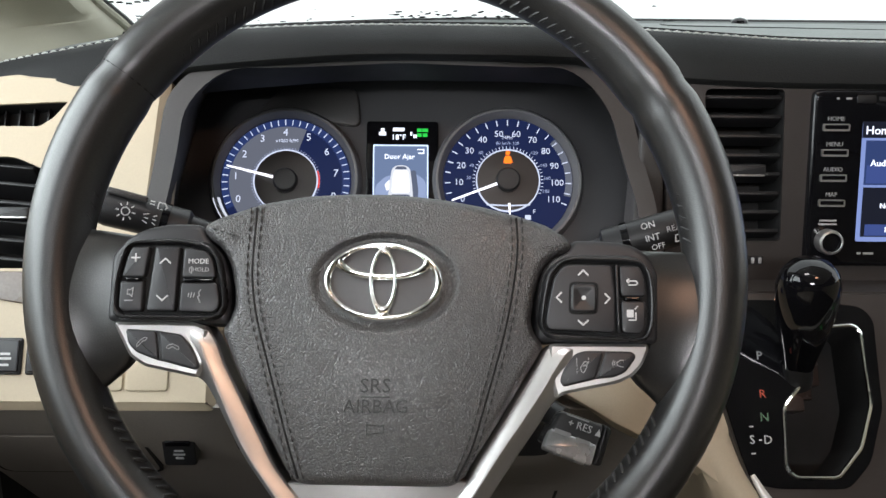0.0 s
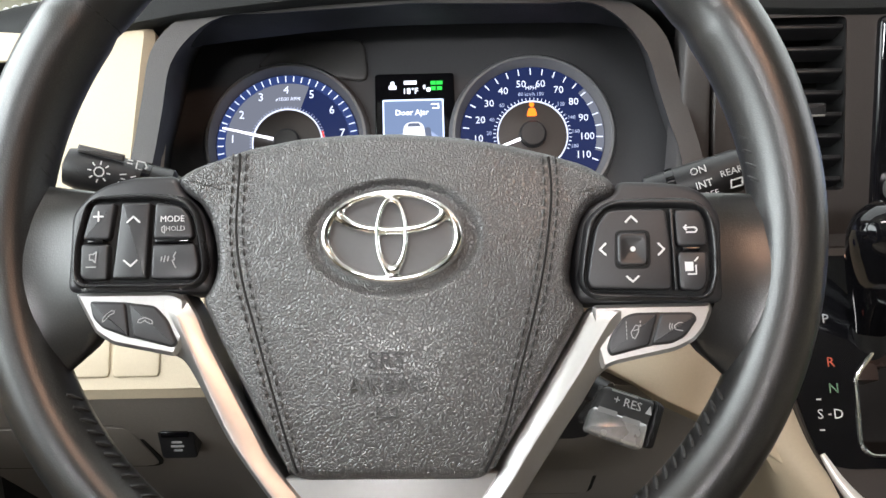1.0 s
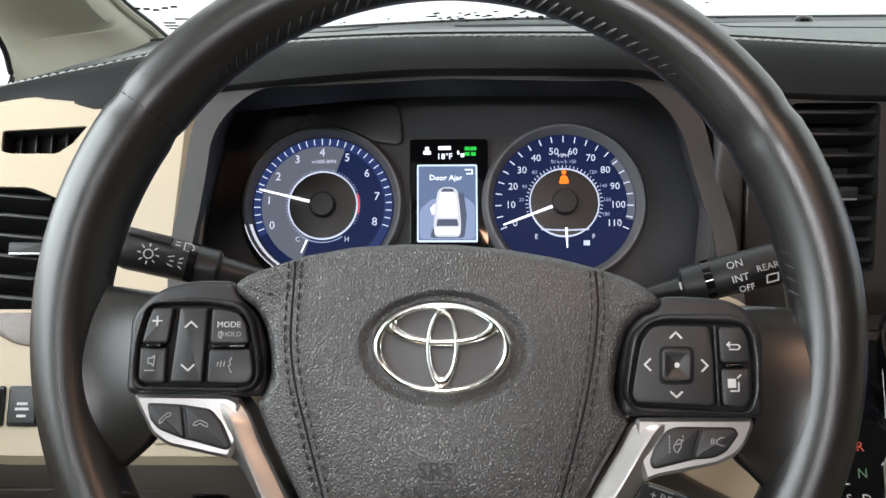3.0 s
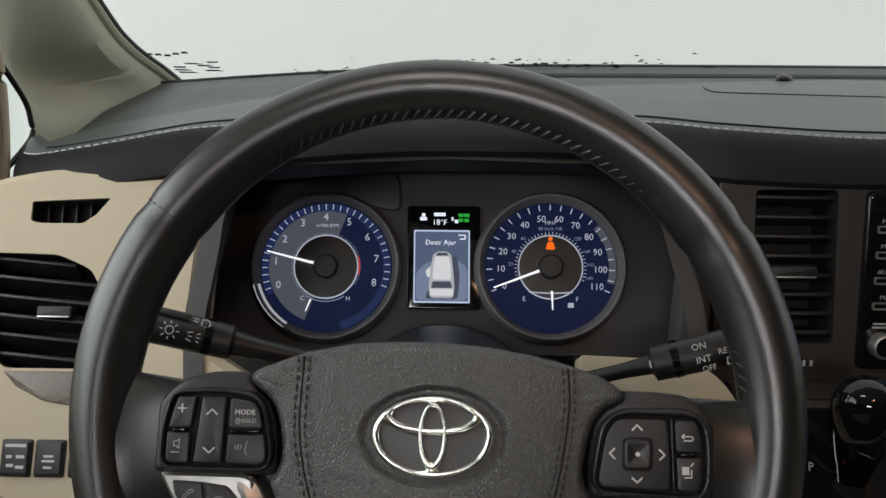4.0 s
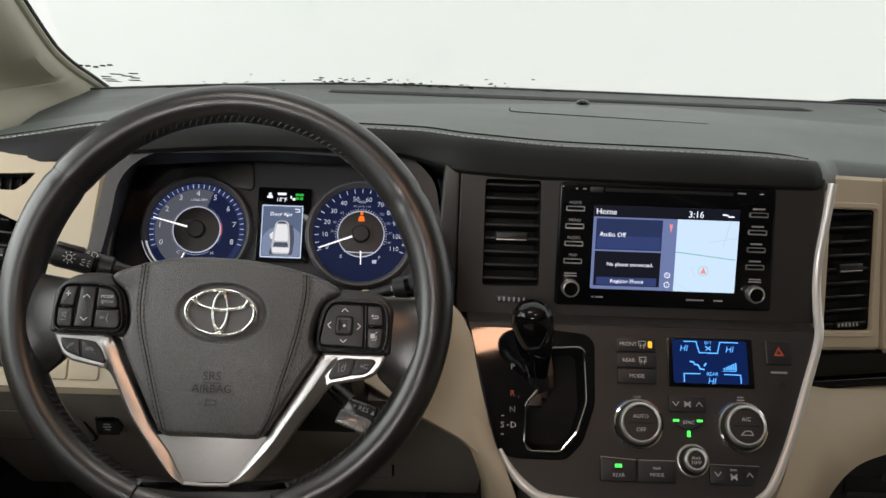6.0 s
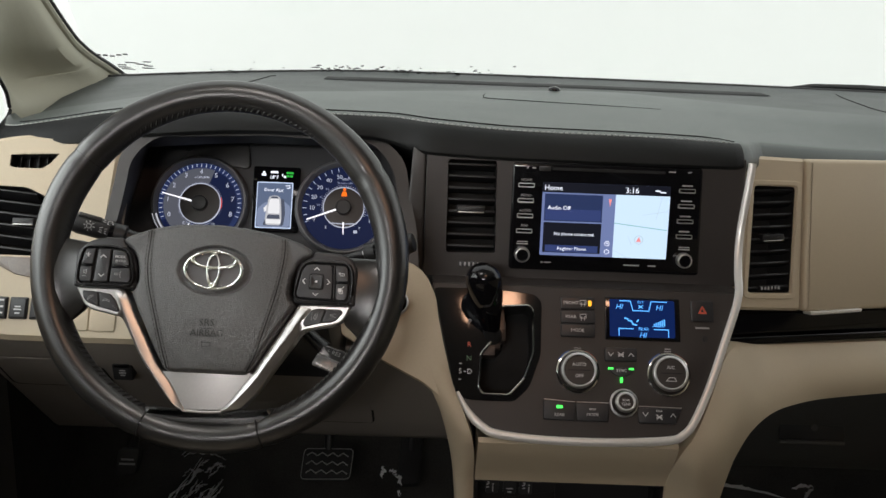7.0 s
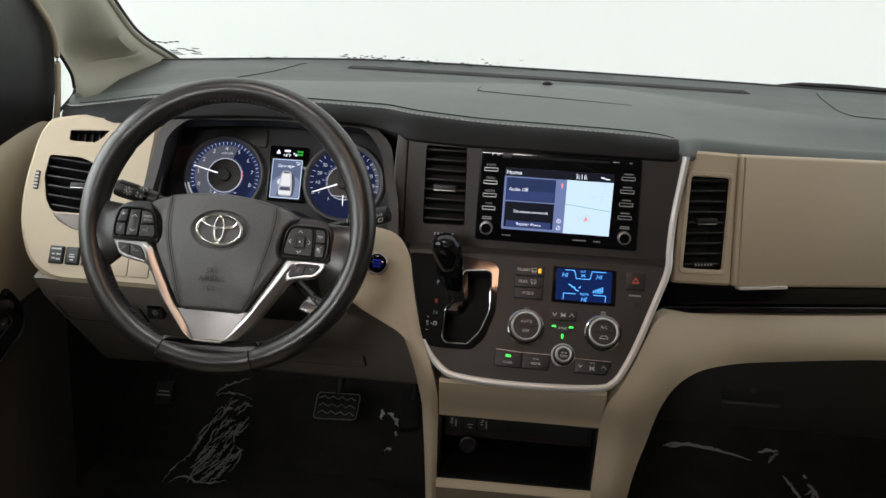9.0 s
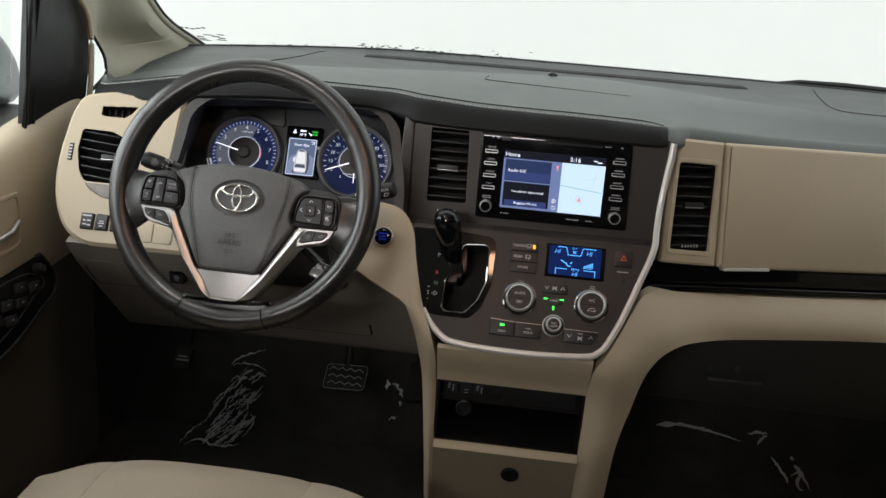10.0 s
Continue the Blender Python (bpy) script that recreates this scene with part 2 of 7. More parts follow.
def words(text, size, M, depth=0.0002, align="CENTER"):
    """Lettering as a mesh in the frame M, its middle at the origin."""
    cu = bpy.data.curves.new("lettering", "FONT")
    cu.body, cu.size, cu.align_x, cu.align_y, cu.extrude, cu.resolution_u = text, size, align, "CENTER", depth, 2
    ob = new("lettering", cu)
    me = bpy.data.meshes.new_from_object(ob.evaluated_get(bpy.context.evaluated_depsgraph_get()))
    bpy.data.objects.remove(ob)
    bm = bmesh.new()
    bm.from_mesh(me)
    bpy.data.meshes.remove(me)
    bm.transform(M)
    return bm


def bars(spans, M, h, d=0.0003):
    """Writing too small to read: plain bars (u, v, length)."""
    bm = bmesh.new()
    for u, v, length in spans:
        slab([(u - length / 2, v - h / 2), (u + length / 2, v - h / 2), (u + length / 2, v + h / 2), (u - length / 2, v + h / 2)], 0, d, M, bm=bm)
    return bm


def strokes(lines, M, width, d=0.0003):
    """A drawn symbol: straight strokes of one width."""
    bm = bmesh.new()
    for line in lines:
        for (a, b), (c, e) in zip(line, line[1:]):
            p, q = Vector((a, b)), Vector((c, e))
            if (q - p).length < 1e-6:
                continue
            k = (q - p).normalized() * width / 2
            s = Vector((-k.y, k.x))
            p, q = p - k * 0.6, q + k * 0.6
            slab([tuple(p - s), tuple(q - s), tuple(q + s), tuple(p + s)], 0, d, M, bm=bm)
    return bm


def stitches(path, length, gap, r, lift, M=I4):
    """Single threads laid end to end along a path, joined into one seam."""
    P = [Vector(p) for p in path]
    bm, run, on = bmesh.new(), 0.0, True
    seg, i, k = [], 0, 0.0
    total = sum((b - a).length for a, b in zip(P, P[1:]))

    def point(s):
        for a, b in zip(P, P[1:]):
            d = (b - a).length
            if s <= d or b is P[-1]:
                return a.lerp(b, min(1, s / max(d, 1e-9)))
            s -= d
    s = 0.0
    while s + length < total:
        a, b = point(s), point(s + length)
        m = (a + b) / 2 + Vector(lift)
        tube([a, m, b], [r * 0.6, r, r * 0.6], 5, M=M, bm=bm)
        s += length + gap
    return bm

# ---- frames of the main surfaces ----
TA, TB, TL, TG = 6.6, 30.4, 26.6, 25.2
FA, FB, FL, FG = fr(0, 0.685, 0.67, TA), fr(0, 0.567, 0.51, TB), fr(0, 0.625, 0.594, TL), fr(0, 0.79, 0.68, TG)
FR = fr(0.62, 0.715, 0.642, 10, 16.7)
FW = fr(0.0017, 0.471, 0.726, 22.8)


def va(z): return (z - 0.67) / math.cos(radians(TA))
def vb(z): return (z - 0.51) / math.cos(radians(TB))
def vl(z): return (z - 0.594) / math.cos(radians(TL))
def vg(z): return (z - 0.68) / math.cos(radians(TG))


def lerp(x, table):
    """A smooth curve through the table's points, with no overshoot."""
    n = len(table)
    x = min(max(x, table[0][0]), table[-1][0])
    slope = [(q - p) / (b - a) for (a, p), (b, q) in zip(table, table[1:])]
    tang = [slope[0]] + [0.0 if s * t <= 0 else 2 * s * t / (s + t) for s, t in zip(slope, slope[1:])] + [slope[-1]]
    for i in range(n - 1):
        (a, p), (b, q) = table[i], table[i + 1]
        if x <= b:
            h, k = b - a, (x - a) / (b - a)
            return p * (1 + 2 * k) * (1 - k) ** 2 + tang[i] * h * k * (1 - k) ** 2 + q * k * k * (3 - 2 * k) + tang[i + 1] * h * k * k * (k - 1)


def sheet(name, xs, section, material, parent=None, label="", closed=True, angle=40, pick=None):
    """A solid swept from side to side: section(x) gives its outline as (y, z)."""
    bm = loops([[(x, y, z) for y, z in section(x)] for x in xs], cap0=True, cap1=True, closed=closed)
    n = len(section(xs[0]))
    for i, f in enumerate(bm.faces):
        if pick and i < n * (len(xs) - 1):
            f.material_index = pick(xs[i // n], i % n)
    bmesh.ops.recalc_face_normals(bm, faces=bm.faces)
    return part(name, bm, material, parent, label, True, angle)


def steps(a, b, n):
    return [a + (b - a) * i / n for i in range(n + 1)]


# ---- the cabin shell ----
def plate(name, pts, axis, a, b, material, label, category="", kind="structure"):
    """A wall or floor: an outline in the two other axes, from a to b along the axis."""
    bm = bmesh.new()
    put = {"x": lambda p, d: (d, p[0], p[1]), "y": lambda p, d: (p[0], d, p[1]), "z": lambda p, d: (p[0], p[1], d)}[axis]
    loops([[put(p, a) for p in pts], [put(p, b) for p in pts]], bm=bm)
    bmesh.ops.recalc_face_normals(bm, faces=bm.faces)
    return tagged(part(name, bm, material, None, label, False), label, category, "", kind)


plate("floor", [(-0.62, -2.4), (1.45, -2.4), (1.45, 1.12), (-0.62, 1.12)], "z", -0.04, 0.0, CARPET, "black carpeted vehicle floor", "floor")
toe = loops([[(x, 1.115, 0.0), (x, 1.50, 0.30), (x, 1.56, 0.78), (x, 1.62, 0.78), (x, 1.56, 0.24), (x, 1.115, -0.04)] for x in (-0.62, 1.45)])
bmesh.ops.recalc_face_normals(toe, faces=toe.faces)
tagged(part("firewall", toe, CARPET, None, "black carpeted toe board and firewall", False), "black carpeted toe board and firewall", "wall", "", "structure")
plate("ceiling", [(-0.62, -2.4), (1.45, -2.4), (1.45, 0.62), (-0.62, 0.62)], "z", 1.40, 1.44, HEADLINER, "beige cloth headliner of the cabin roof", "ceiling")
# tint of unseen panes, added to hold back light from outside
TINT = bpy.data.materials.new("unseen_pane_tint")
TINT.use_nodes = True
tn, tk = TINT.node_tree.nodes, TINT.node_tree.links
pass_, sheen, tinted = tn.new("ShaderNodeBsdfTransparent"), tn.new("ShaderNodeBsdfGlossy"), tn.new("ShaderNodeMixShader")
pass_.inputs[0].default_value = (0.07, 0.073, 0.07, 1)
sheen.inputs["Roughness"].default_value = 0.02
tinted.inputs[0].default_value = 0.05
tk.new(pass_.outputs[0], tinted.inputs[1])
tk.new(sheen.outputs[0], tinted.inputs[2])
tk.new(tinted.outputs[0], tn["Material Output"].inputs["Surface"])
plate("wall_right", [(-2.4, -0.04), (1.5, -0.04), (1.5, 0.80), (-2.4, 0.80)], "x", 1.38, 1.44, BEIGE, "beige door side of the passenger", "wall")
plate("wall_rear", [(-0.62, -0.04), (1.45, -0.04), (1.45, 0.88), (-0.62, 0.88)], "y", -2.44, -2.38, KNEE, "plain dark rear wall of the cabin", "wall")
plate("window_3", [(-0.62, 0.88), (1.45, 0.88), (1.45, 1.40), (-0.62, 1.40)], "y", -2.42, -2.415, TINT, "unseen tinted pane in the tailgate", "window")
plate("wall_left_rear", [(-2.4, -0.04), (-0.30, -0.04), (-0.30, 0.74), (-2.4, 0.74)], "x", -0.62, -0.56, BEIGE, "plain side wall behind the driver's door", "wall")
plate("window_1", [(-2.4, 0.74), (-0.45, 0.74), (-0.45, 1.40), (-2.4, 1.40)], "x", -0.61, -0.605, TINT, "unseen tinted pane behind the driver's door", "window")
# reaches past the front seat to hold back light from the right
plate("window_2", [(-2.4, 0.80), (0.55, 0.80), (0.35, 1.40), (-2.4, 1.40)], "x", 1.40, 1.405, TINT, "unseen tinted pane that cuts passenger-side light", "window")
plate("wall_kick", [(0.90, -0.04), (1.62, -0.04), (1.62, 0.70), (0.90, 0.68)], "x", -0.54, -0.475, CARPET, "black carpeted kick wall beside the footwell", "wall")
bk = loops([[(-6, 4.6, -0.9), (8, 4.6, -0.9), (8, 4.6, 5), (-6, 4.6, 5)], [(-6, 4.7, -0.9), (8, 4.7, -0.9), (8, 4.7, 5), (-6, 4.7, 5)]])
tagged(part("backdrop", bk, BOOTH, None, "", False), "plain white wall of a photo booth", "backdrop", "", "structure")
bk = loops([[(-6, -6, -0.95), (8, -6, -0.95), (8, 4.6, -0.95), (-6, 4.6, -0.95)], [(-6, -6, -0.9), (8, -6, -0.9), (8, 4.6, -0.9), (-6, 4.6, -0.9)]])
tagged(part("ground", bk, BOOTH, None, "", False), "pale smooth floor of a photo booth", "ground", "", "structure")

# ---- dashboard ----
dash = thing("dashboard", (0.40, 0.95, 0.60), "two-tone dashboard, black stitched soft top over beige plastic", "dashboard")



def base_y(x):
    return 1.50 - 0.075 * ((x - 0.415) / 0.85) ** 2


def base_z(x):
    return 0.836 - 0.022 * max(0, (0.1 - x) / 0.5) ** 1.5


def lip_y(x):
    return lerp(x, [(-0.44, 0.97), (-0.40, 0.875), (-0.37, 0.808), (-0.35, 0.772), (-0.32, 0.740), (-0.28, 0.728), (-0.20, 0.724), (0.15, 0.722), (0.21, 0.696), (0.565, 0.694), (0.585, 0.700), (0.625, 0.752), (0.70, 0.775), (1.0, 0.86), (1.38, 0.96)])


def lip_z(x):
    return lerp(x, [(-0.44, 0.764), (-0.34, 0.779), (-0.25, 0.791), (-0.14, 0.809), (0.0, 0.818), (0.12, 0.817), (0.20, 0.804), (0.30, 0.8005), (0.57, 0.800), (0.61, 0.796), (0.66, 0.788), (1.38, 0.780)])


def top_z(x):
    return lerp(x, [(-0.44, 0.790), (-0.36, 0.803), (-0.27, 0.820), (-0.18, 0.835), (0.0, 0.8425), (0.15, 0.8415), (0.32, 0.8335), (0.47, 0.832), (0.565, 0.829), (0.62, 0.824), (0.70, 0.817), (0.80, 0.811), (0.92, 0.807), (1.38, 0.800)])


def mid_z(x):
    return lerp(x, [(-0.44, 0.774), (-0.40, 0.790), (-0.36, 0.806), (-0.30, 0.821), (-0.18, 0.836), (0.0, 0.838), (1.38, 0.838)])


def split_y(x):
    """Where the soft pad ends and the hard panel under the windscreen begins."""
    return max(lip_y(x) + 0.10, lerp(x, [(-0.44, 0.99), (-0.34, 0.90), (-0.26, 0.90), (-0.17, 0.99), (0.0, 1.05), (0.16, 1.12), (0.35, 1.20), (0.50, 1.235), (0.62, 1.17), (0.73, 1.09), (0.93, 1.01), (1.38, 0.99)]))


def pad_section(x):
    f, z, w, t, m, b = lip_y(x), lip_z(x), base_y(x), top_z(x), mid_z(x), split_y(x)
    under = 0.805 if -0.19 < x < 0.19 else 0.76
    return [(f + 0.05, z - 0.02), (f + 0.010, z - 0.002), (f + 0.003, z), (f, z + 0.004), (f + 0.001, z + 0.010), (f + 0.006, z + (t - z) * 0.62), (f + 0.014, t - 0.0045), (f + 0.021, t - 0.0012), (f + 0.028, t),
            (f + 0.05, t + 0.0006), (f * 0.5 + b * 0.5 + 0.02, t * 0.4 + 0.6 * m), (b - 0.008, m), (b, m - 0.0018), (b + (1.36 - b) * 0.45, 0.833 - 0.6 * (0.838 - m)), (1.36, 0.831 - 0.4 * (0.838 - m)), (w - 0.05, base_z(x) - 0.004), (w, base_z(x)), (w + 0.03, base_z(x) - 0.002), (w + 0.03, under), (f + 0.10, under)]


DASHTOP = mat("hard_grey_dash_panel", (0.044, 0.052, 0.051), 0.50, grain=0.35, size=800, style="cells", vary=0.06, wear=0.03)


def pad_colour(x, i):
    """The rolled edge is coloured far darker up to the end of the stitched pad; the strip under the windscreen is a
    hard panel.
    """
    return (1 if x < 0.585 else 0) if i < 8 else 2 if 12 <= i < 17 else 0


sheet("top_pad", sorted(set(steps(-0.44, 1.38, 70) + [-0.2, -0.191, -0.189, 0.18, 0.189, 0.191, 0.2, 0.565, 0.575, 0.585, 0.595, 0.61, 0.625])), pad_section, [PAD, PADLIP, DASHTOP], dash, "soft dark grey dash top with a much darker rolled edge", pick=pad_colour)
seam = [(x, lip_y(x) + 0.026, top_z(x) + 0.0002) for x in steps(-0.36, 0.575, 150)]
part("seam", stitches(seam, 0.0050, 0.0024, 0.0008, (0, 0, 0.0006)), THREAD, dash, "pale grey stitched seam")

crease = [(x, lip_y(x) + 0.056, top_z(x) + 0.0010) for x in steps(-0.34, 0.545, 60)] + [(0.565, lip_y(0.57) + 0.050, 0.8295), (0.580, lip_y(0.58) + 0.036, 0.828)]
part("pad_crease", tube(crease, 0.0012, 6), PADLIP, dash, "fine dark crease along the pad")


def holed(outline, holes, w0, w1, M=I4, bevel=0.0):
    """A plate with openings that go right through it."""
    bm = bmesh.new()
    edges = []
    for k, ring in enumerate([outline] + holes):
        inset = shrink(ring, bevel if k == 0 else 0) if bevel else ring
        top = [bm.verts.new((u, v, w1)) for u, v in inset]
        mid = [bm.verts.new((u, v, w1 - (bevel if k == 0 else 0) - 1e-4)) for u, v in ring]
        low = [bm.verts.new((u, v, w0)) for u, v in ring]
        n = len(ring)
        for i in range(n):
            j = (i + 1) % n
            bm.faces.new((mid[i], mid[j], top[j], top[i]))
            bm.faces.new((low[i], low[j], mid[j], mid[i]))
            edges.append(bm.edges.get((top[i], top[j])))
    bmesh.ops.triangle_fill(bm, use_beauty=True, edges=edges)
    bmesh.ops.recalc_face_normals(bm, faces=bm.faces)
    bm.transform(M)
    return bm


def poly(v_of, pts, r=0.0, seg=4):
    """An outline given by its heights on a leaning surface; counter-clockwise."""
    p = [(x, v_of(z)) for x, z in pts]
    return rounded(p, r, seg) if r else p


# upper centre panel with the opening of its vent
VC = poly(va, [(0.227, 0.686), (0.288, 0.687), (0.285, 0.7995), (0.226, 0.7995)], 0.004, 3)
part("upper_panel", holed(rect(0.200, va(0.6565), 0.588, va(0.812), 0.002), [VC], -0.03, 0, FA, 0.001), TAUPE, dash, "dark grey-brown centre panel")
part("panel_side", slab(poly(va, [(0.172, 0.64), (0.199, 0.645), (0.199, 0.812), (0.183, 0.812)]), -0.035, -0.003, FA, 0.004), GREY, dash)
# lower panel: shifter and climate controls sit on it
LOW = poly(vb, [(0.212, 0.657), (0.226, 0.60), (0.243, 0.545), (0.263, 0.516), (0.290, 0.503), (0.382, 0.500), (0.494, 0.5025), (0.520, 0.521), (0.541, 0.556), (0.561, 0.603), (0.582, 0.657)], [0.002, 0.02, 0.02, 0.02, 0.02, 0.03, 0.02, 0.02, 0.02, 0.02, 0.002], 4)
GATE = poly(vb, [(0.296, 0.634), (0.2865, 0.616), (0.2855, 0.598), (0.2725, 0.585), (0.2705, 0.549), (0.276, 0.5435), (0.306, 0.5435), (0.324, 0.561), (0.3345, 0.587), (0.333, 0.632), (0.328, 0.636)], 0.004, 3)
part("lower_panel", holed(LOW, [GATE], -0.03, 0, FB, 0.0015), TAUPE, dash, "dark grey-brown sloping control panel")
# bright trim round the centre stack
rim_pts = [FA @ Vector((x, va(z), 0.002)) for x, z in [(0.5945, 0.808), (0.5930, 0.79), (0.5905, 0.765), (0.5870, 0.73)]] + [Vector((0.5845, 0.681, 0.702)), Vector((0.5825, 0.666, 0.677))] + \
          [FB @ Vector((x, vb(z), 0.003)) for x, z in [(0.5795, 0.650), (0.5605, 0.603), (0.540, 0.556), (0.521, 0.522), (0.509, 0.510), (0.493, 0.504), (0.440, 0.5005), (0.382, 0.4995), (0.330, 0.501), (0.290, 0.505), (0.276, 0.511), (0.264, 0.520), (0.254, 0.532), (0.246, 0.545)]]
band = spline(rim_pts, 5)
part("stack_trim", tube(band, [0.0050] * (len(band) - 12) + [0.0050 - 0.0003 * k for k in range(12)], 10, flat=0.8, up=(0, -1, 0.3)), TRIM, dash, "satin silver trim strip")

# beige left panel with two vent openings
LVENT = poly(vl, [(-0.338, 0.746), (-0.341, 0.715), (-0.333, 0.684), (-0.322, 0.669), (-0.262, 0.669), (-0.255, 0.70), (-0.254, 0.722), (-0.262, 0.735), (-0.288, 0.745)][::1], 0.006, 3)
SVENT = poly(vl, [(-0.312, 0.7815), (-0.312, 0.768), (-0.304, 0.7665), (-0.272, 0.7665), (-0.262, 0.773), (-0.252, 0.7845)], 0.002, 2)
LEFT = poly(vl, [(-0.308, 0.578), (-0.13, 0.578), (-0.13, 0.66), (-0.184, 0.69), (-0.178, 0.782), (-0.176, 0.806), (-0.30, 0.806), (-0.348, 0.797), (-0.362, 0.772), (-0.373, 0.70), (-0.368, 0.645), (-0.346, 0.600)], [0.02, 0.005, 0.02, 0.01, 0.02, 0.01, 0.02, 0.012, 0.02, 0.03, 0.03, 0.03], 4)
part("left_panel", holed(LEFT, [LVENT, SVENT], -0.05, 0, FL, 0.006), BEIGE, dash, "beige moulded side panel")
part("wood_inlay", slab(poly(vl, [(-0.320, 0.667), (-0.309, 0.657), (-0.288, 0.648), (-0.245, 0.642), (-0.235, 0.667)], 0.002, 2), -0.004, 0.0015, FL, 0.001), WOOD, dash, "grey-brown wood-look inlay")

# instrument hood: the outer band and the dark recess
HO = [(-0.186, 0.655), (-0.189, 0.70), (-0.177, 0.785), (-0.163, 0.803), (-0.140, 0.8135), (0.0, 0.819), (0.135, 0.816), (0.158, 0.804), (0.173, 0.786), (0.191, 0.71), (0.196, 0.655)]
HI_ = [(-0.172, 0.655), (-0.174, 0.70), (-0.163, 0.777), (-0.149, 0.796), (-0.128, 0.8075), (0.0, 0.8130), (0.124, 0.8100), (0.145, 0.797), (0.159, 0.777), (0.177, 0.71), (0.181, 0.655)]
HB = [(-0.196, 0.645), (-0.194, 0.70), (-0.178, 0.772), (-0.165, 0.79), (-0.142, 0.798), (0.0, 0.802), (0.142, 0.80), (0.165, 0.79), (0.178, 0.772), (0.196, 0.70), (0.20, 0.645)]


def even(ring):
    """Adds points on the long sides, so that the corners stay round."""
    out = []
    for i, (a, b) in enumerate(zip(ring, ring[1:])):
        n = 4 if i in (4, 5) else 3 if i in (1, 8) else 1
        out += [(a[0] + (b[0] - a[0]) * k / n, a[1] + (b[1] - a[1]) * k / n) for k in range(n)]
    return out + [ring[-1]]


ho, hi_, hb = [spline([(x, v, 0) for x, v in [(x, f(z)) for x, z in even(ring)]], 3) for ring, f in ((HO, vl), (HI_, vl), (HB, vg))]
r0 = [tuple(FL @ Vector((u, v, -0.012))) for u, v, _ in ho]
r1 = [tuple(FL @ Vector((u, v, 0.003))) for u, v, _ in ho]
r2 = [tuple(FL @ Vector((u, v, 0.003))) for u, v, _ in hi_]
r3 = [tuple(FG @ Vector((u, v, 0.002))) for u, v, _ in hb]
bm = loops([r0, r1, r2], closed=False, cap0=False, cap1=False)
bmesh.ops.recalc_face_normals(bm, faces=bm.faces)
part("cluster_band", bm, GREY, dash, "grey band round the instrument recess")
bm = loops([r2, r3], closed=False, cap0=False, cap1=False)
part("cluster_recess", bm, WELL, dash, "black walls of the instrument recess")

# passenger side
def ur(x): return (x - 0.62) / 0.958
def vr(z): return (z - 0.642) / 0.985


RV = [(ur(0.613), vr(0.640)), (ur(0.674), vr(0.636)), (ur(0.679), vr(0.771)), (ur(0.620), vr(0.774))]
RVO = rounded(RV, 0.005, 3)
VPO = rounded([(ur(0.597), vr(0.619)), (ur(0.6905), vr(0.612)), (ur(0.6915), vr(0.806)), (ur(0.602), vr(0.812))], [0.006, 0.006, 0.002, 0.003], 4)
part("vent_panel", holed(VPO, [RVO], -0.04, 0.0, FR, 0.004), BEIGE, dash, "beige panel round the passenger vent")
part("vent_surround", hoop(rounded(shrink(RV, -0.0075), 0.010, 3), rounded(shrink(RV, -0.001), 0.005, 3), -0.002, 0.0025, FR, 0.001), BEIGE, dash)
door_out = rounded([(ur(0.6930), vr(0.611)), (0.78, vr(0.592)), (0.78, vr(0.786)), (ur(0.6940), vr(0.806))], [0.006, 0.01, 0.01, 0.005], 4)
glove = part("glove_box_door", slab(door_out, -0.04, 0.003, FR, 0.007), BEIGE, dash, "large beige glove box lid")
part("latch_lip", slab(rect(0.085, vr(0.6065), 0.165, vr(0.611), 0.002), -0.01, 0.006, FR, 0.001), TRIM, glove, "thin bright opening lip")
part("gloss_strip", slab(rounded([(ur(0.578), vr(0.585)), (0.78, vr(0.562)), (0.78, vr(0.589)), (ur(0.59), vr(0.612))], 0.002, 2), -0.06, -0.012, FR, 0.002), GLOSS, dash, "piano black inlay strip")
part("strip_edge", slab(rounded([(ur(0.578), vr(0.573)), (0.78, vr(0.552)), (0.78, vr(0.561)), (ur(0.582), vr(0.583))], 0.001, 2), -0.06, -0.006, FR, 0.002), GLOSS, dash)

sheet("panel_ledge", steps(0.2125, 0.5815, 2), lambda x: [(0.6535, 0.654), (0.654, 0.6575), (0.690, 0.6575), (0.690, 0.650)], TAUPE, dash)
# beige sweep: from the passenger side down the flank of the stack
T = [(1.38, 0.93, 0.552), (1.10, 0.85, 0.556), (0.92, 0.795, 0.559), (0.80, 0.762, 0.562), (0.70, 0.735, 0.566), (0.64, 0.712, 0.570), (0.600, 0.685, 0.577), (0.572, 0.640, 0.580), (0.556, 0.612, 0.562), (0.540, 0.588, 0.535), (0.523, 0.568, 0.508), (0.508, 0.5665, 0.482), (0.505, 0.5865, 0.450), (0.504, 0.600, 0.420), (0.503, 0.600, 0.37), (0.502, 0.600, 0.32), (0.503, 0.630, 0.20), (0.504, 0.690, 0.0)]
B = [(1.38, 0.86, 0.510), (1.10, 0.79, 0.501), (0.92, 0.757, 0.500), (0.80, 0.728, 0.4995), (0.73, 0.708, 0.4995), (0.69, 0.687, 0.5010), (0.655, 0.664, 0.5010), (0.628, 0.641, 0.4970), (0.607, 0.622, 0.4870), (0.594, 0.612, 0.4715), (0.586, 0.608, 0.4545), (0.579, 0.604, 0.432), (0.573, 0.602, 0.406), (0.566, 0.600, 0.380), (0.561, 0.600, 0.355), (0.5565, 0.603, 0.315), (0.553, 0.636, 0.18), (0.553, 0.690, 0.0)]
top, bot = [Vector(p) for p in spline(T, 4)], [Vector(p) for p in spline(B, 4)]
rings = []
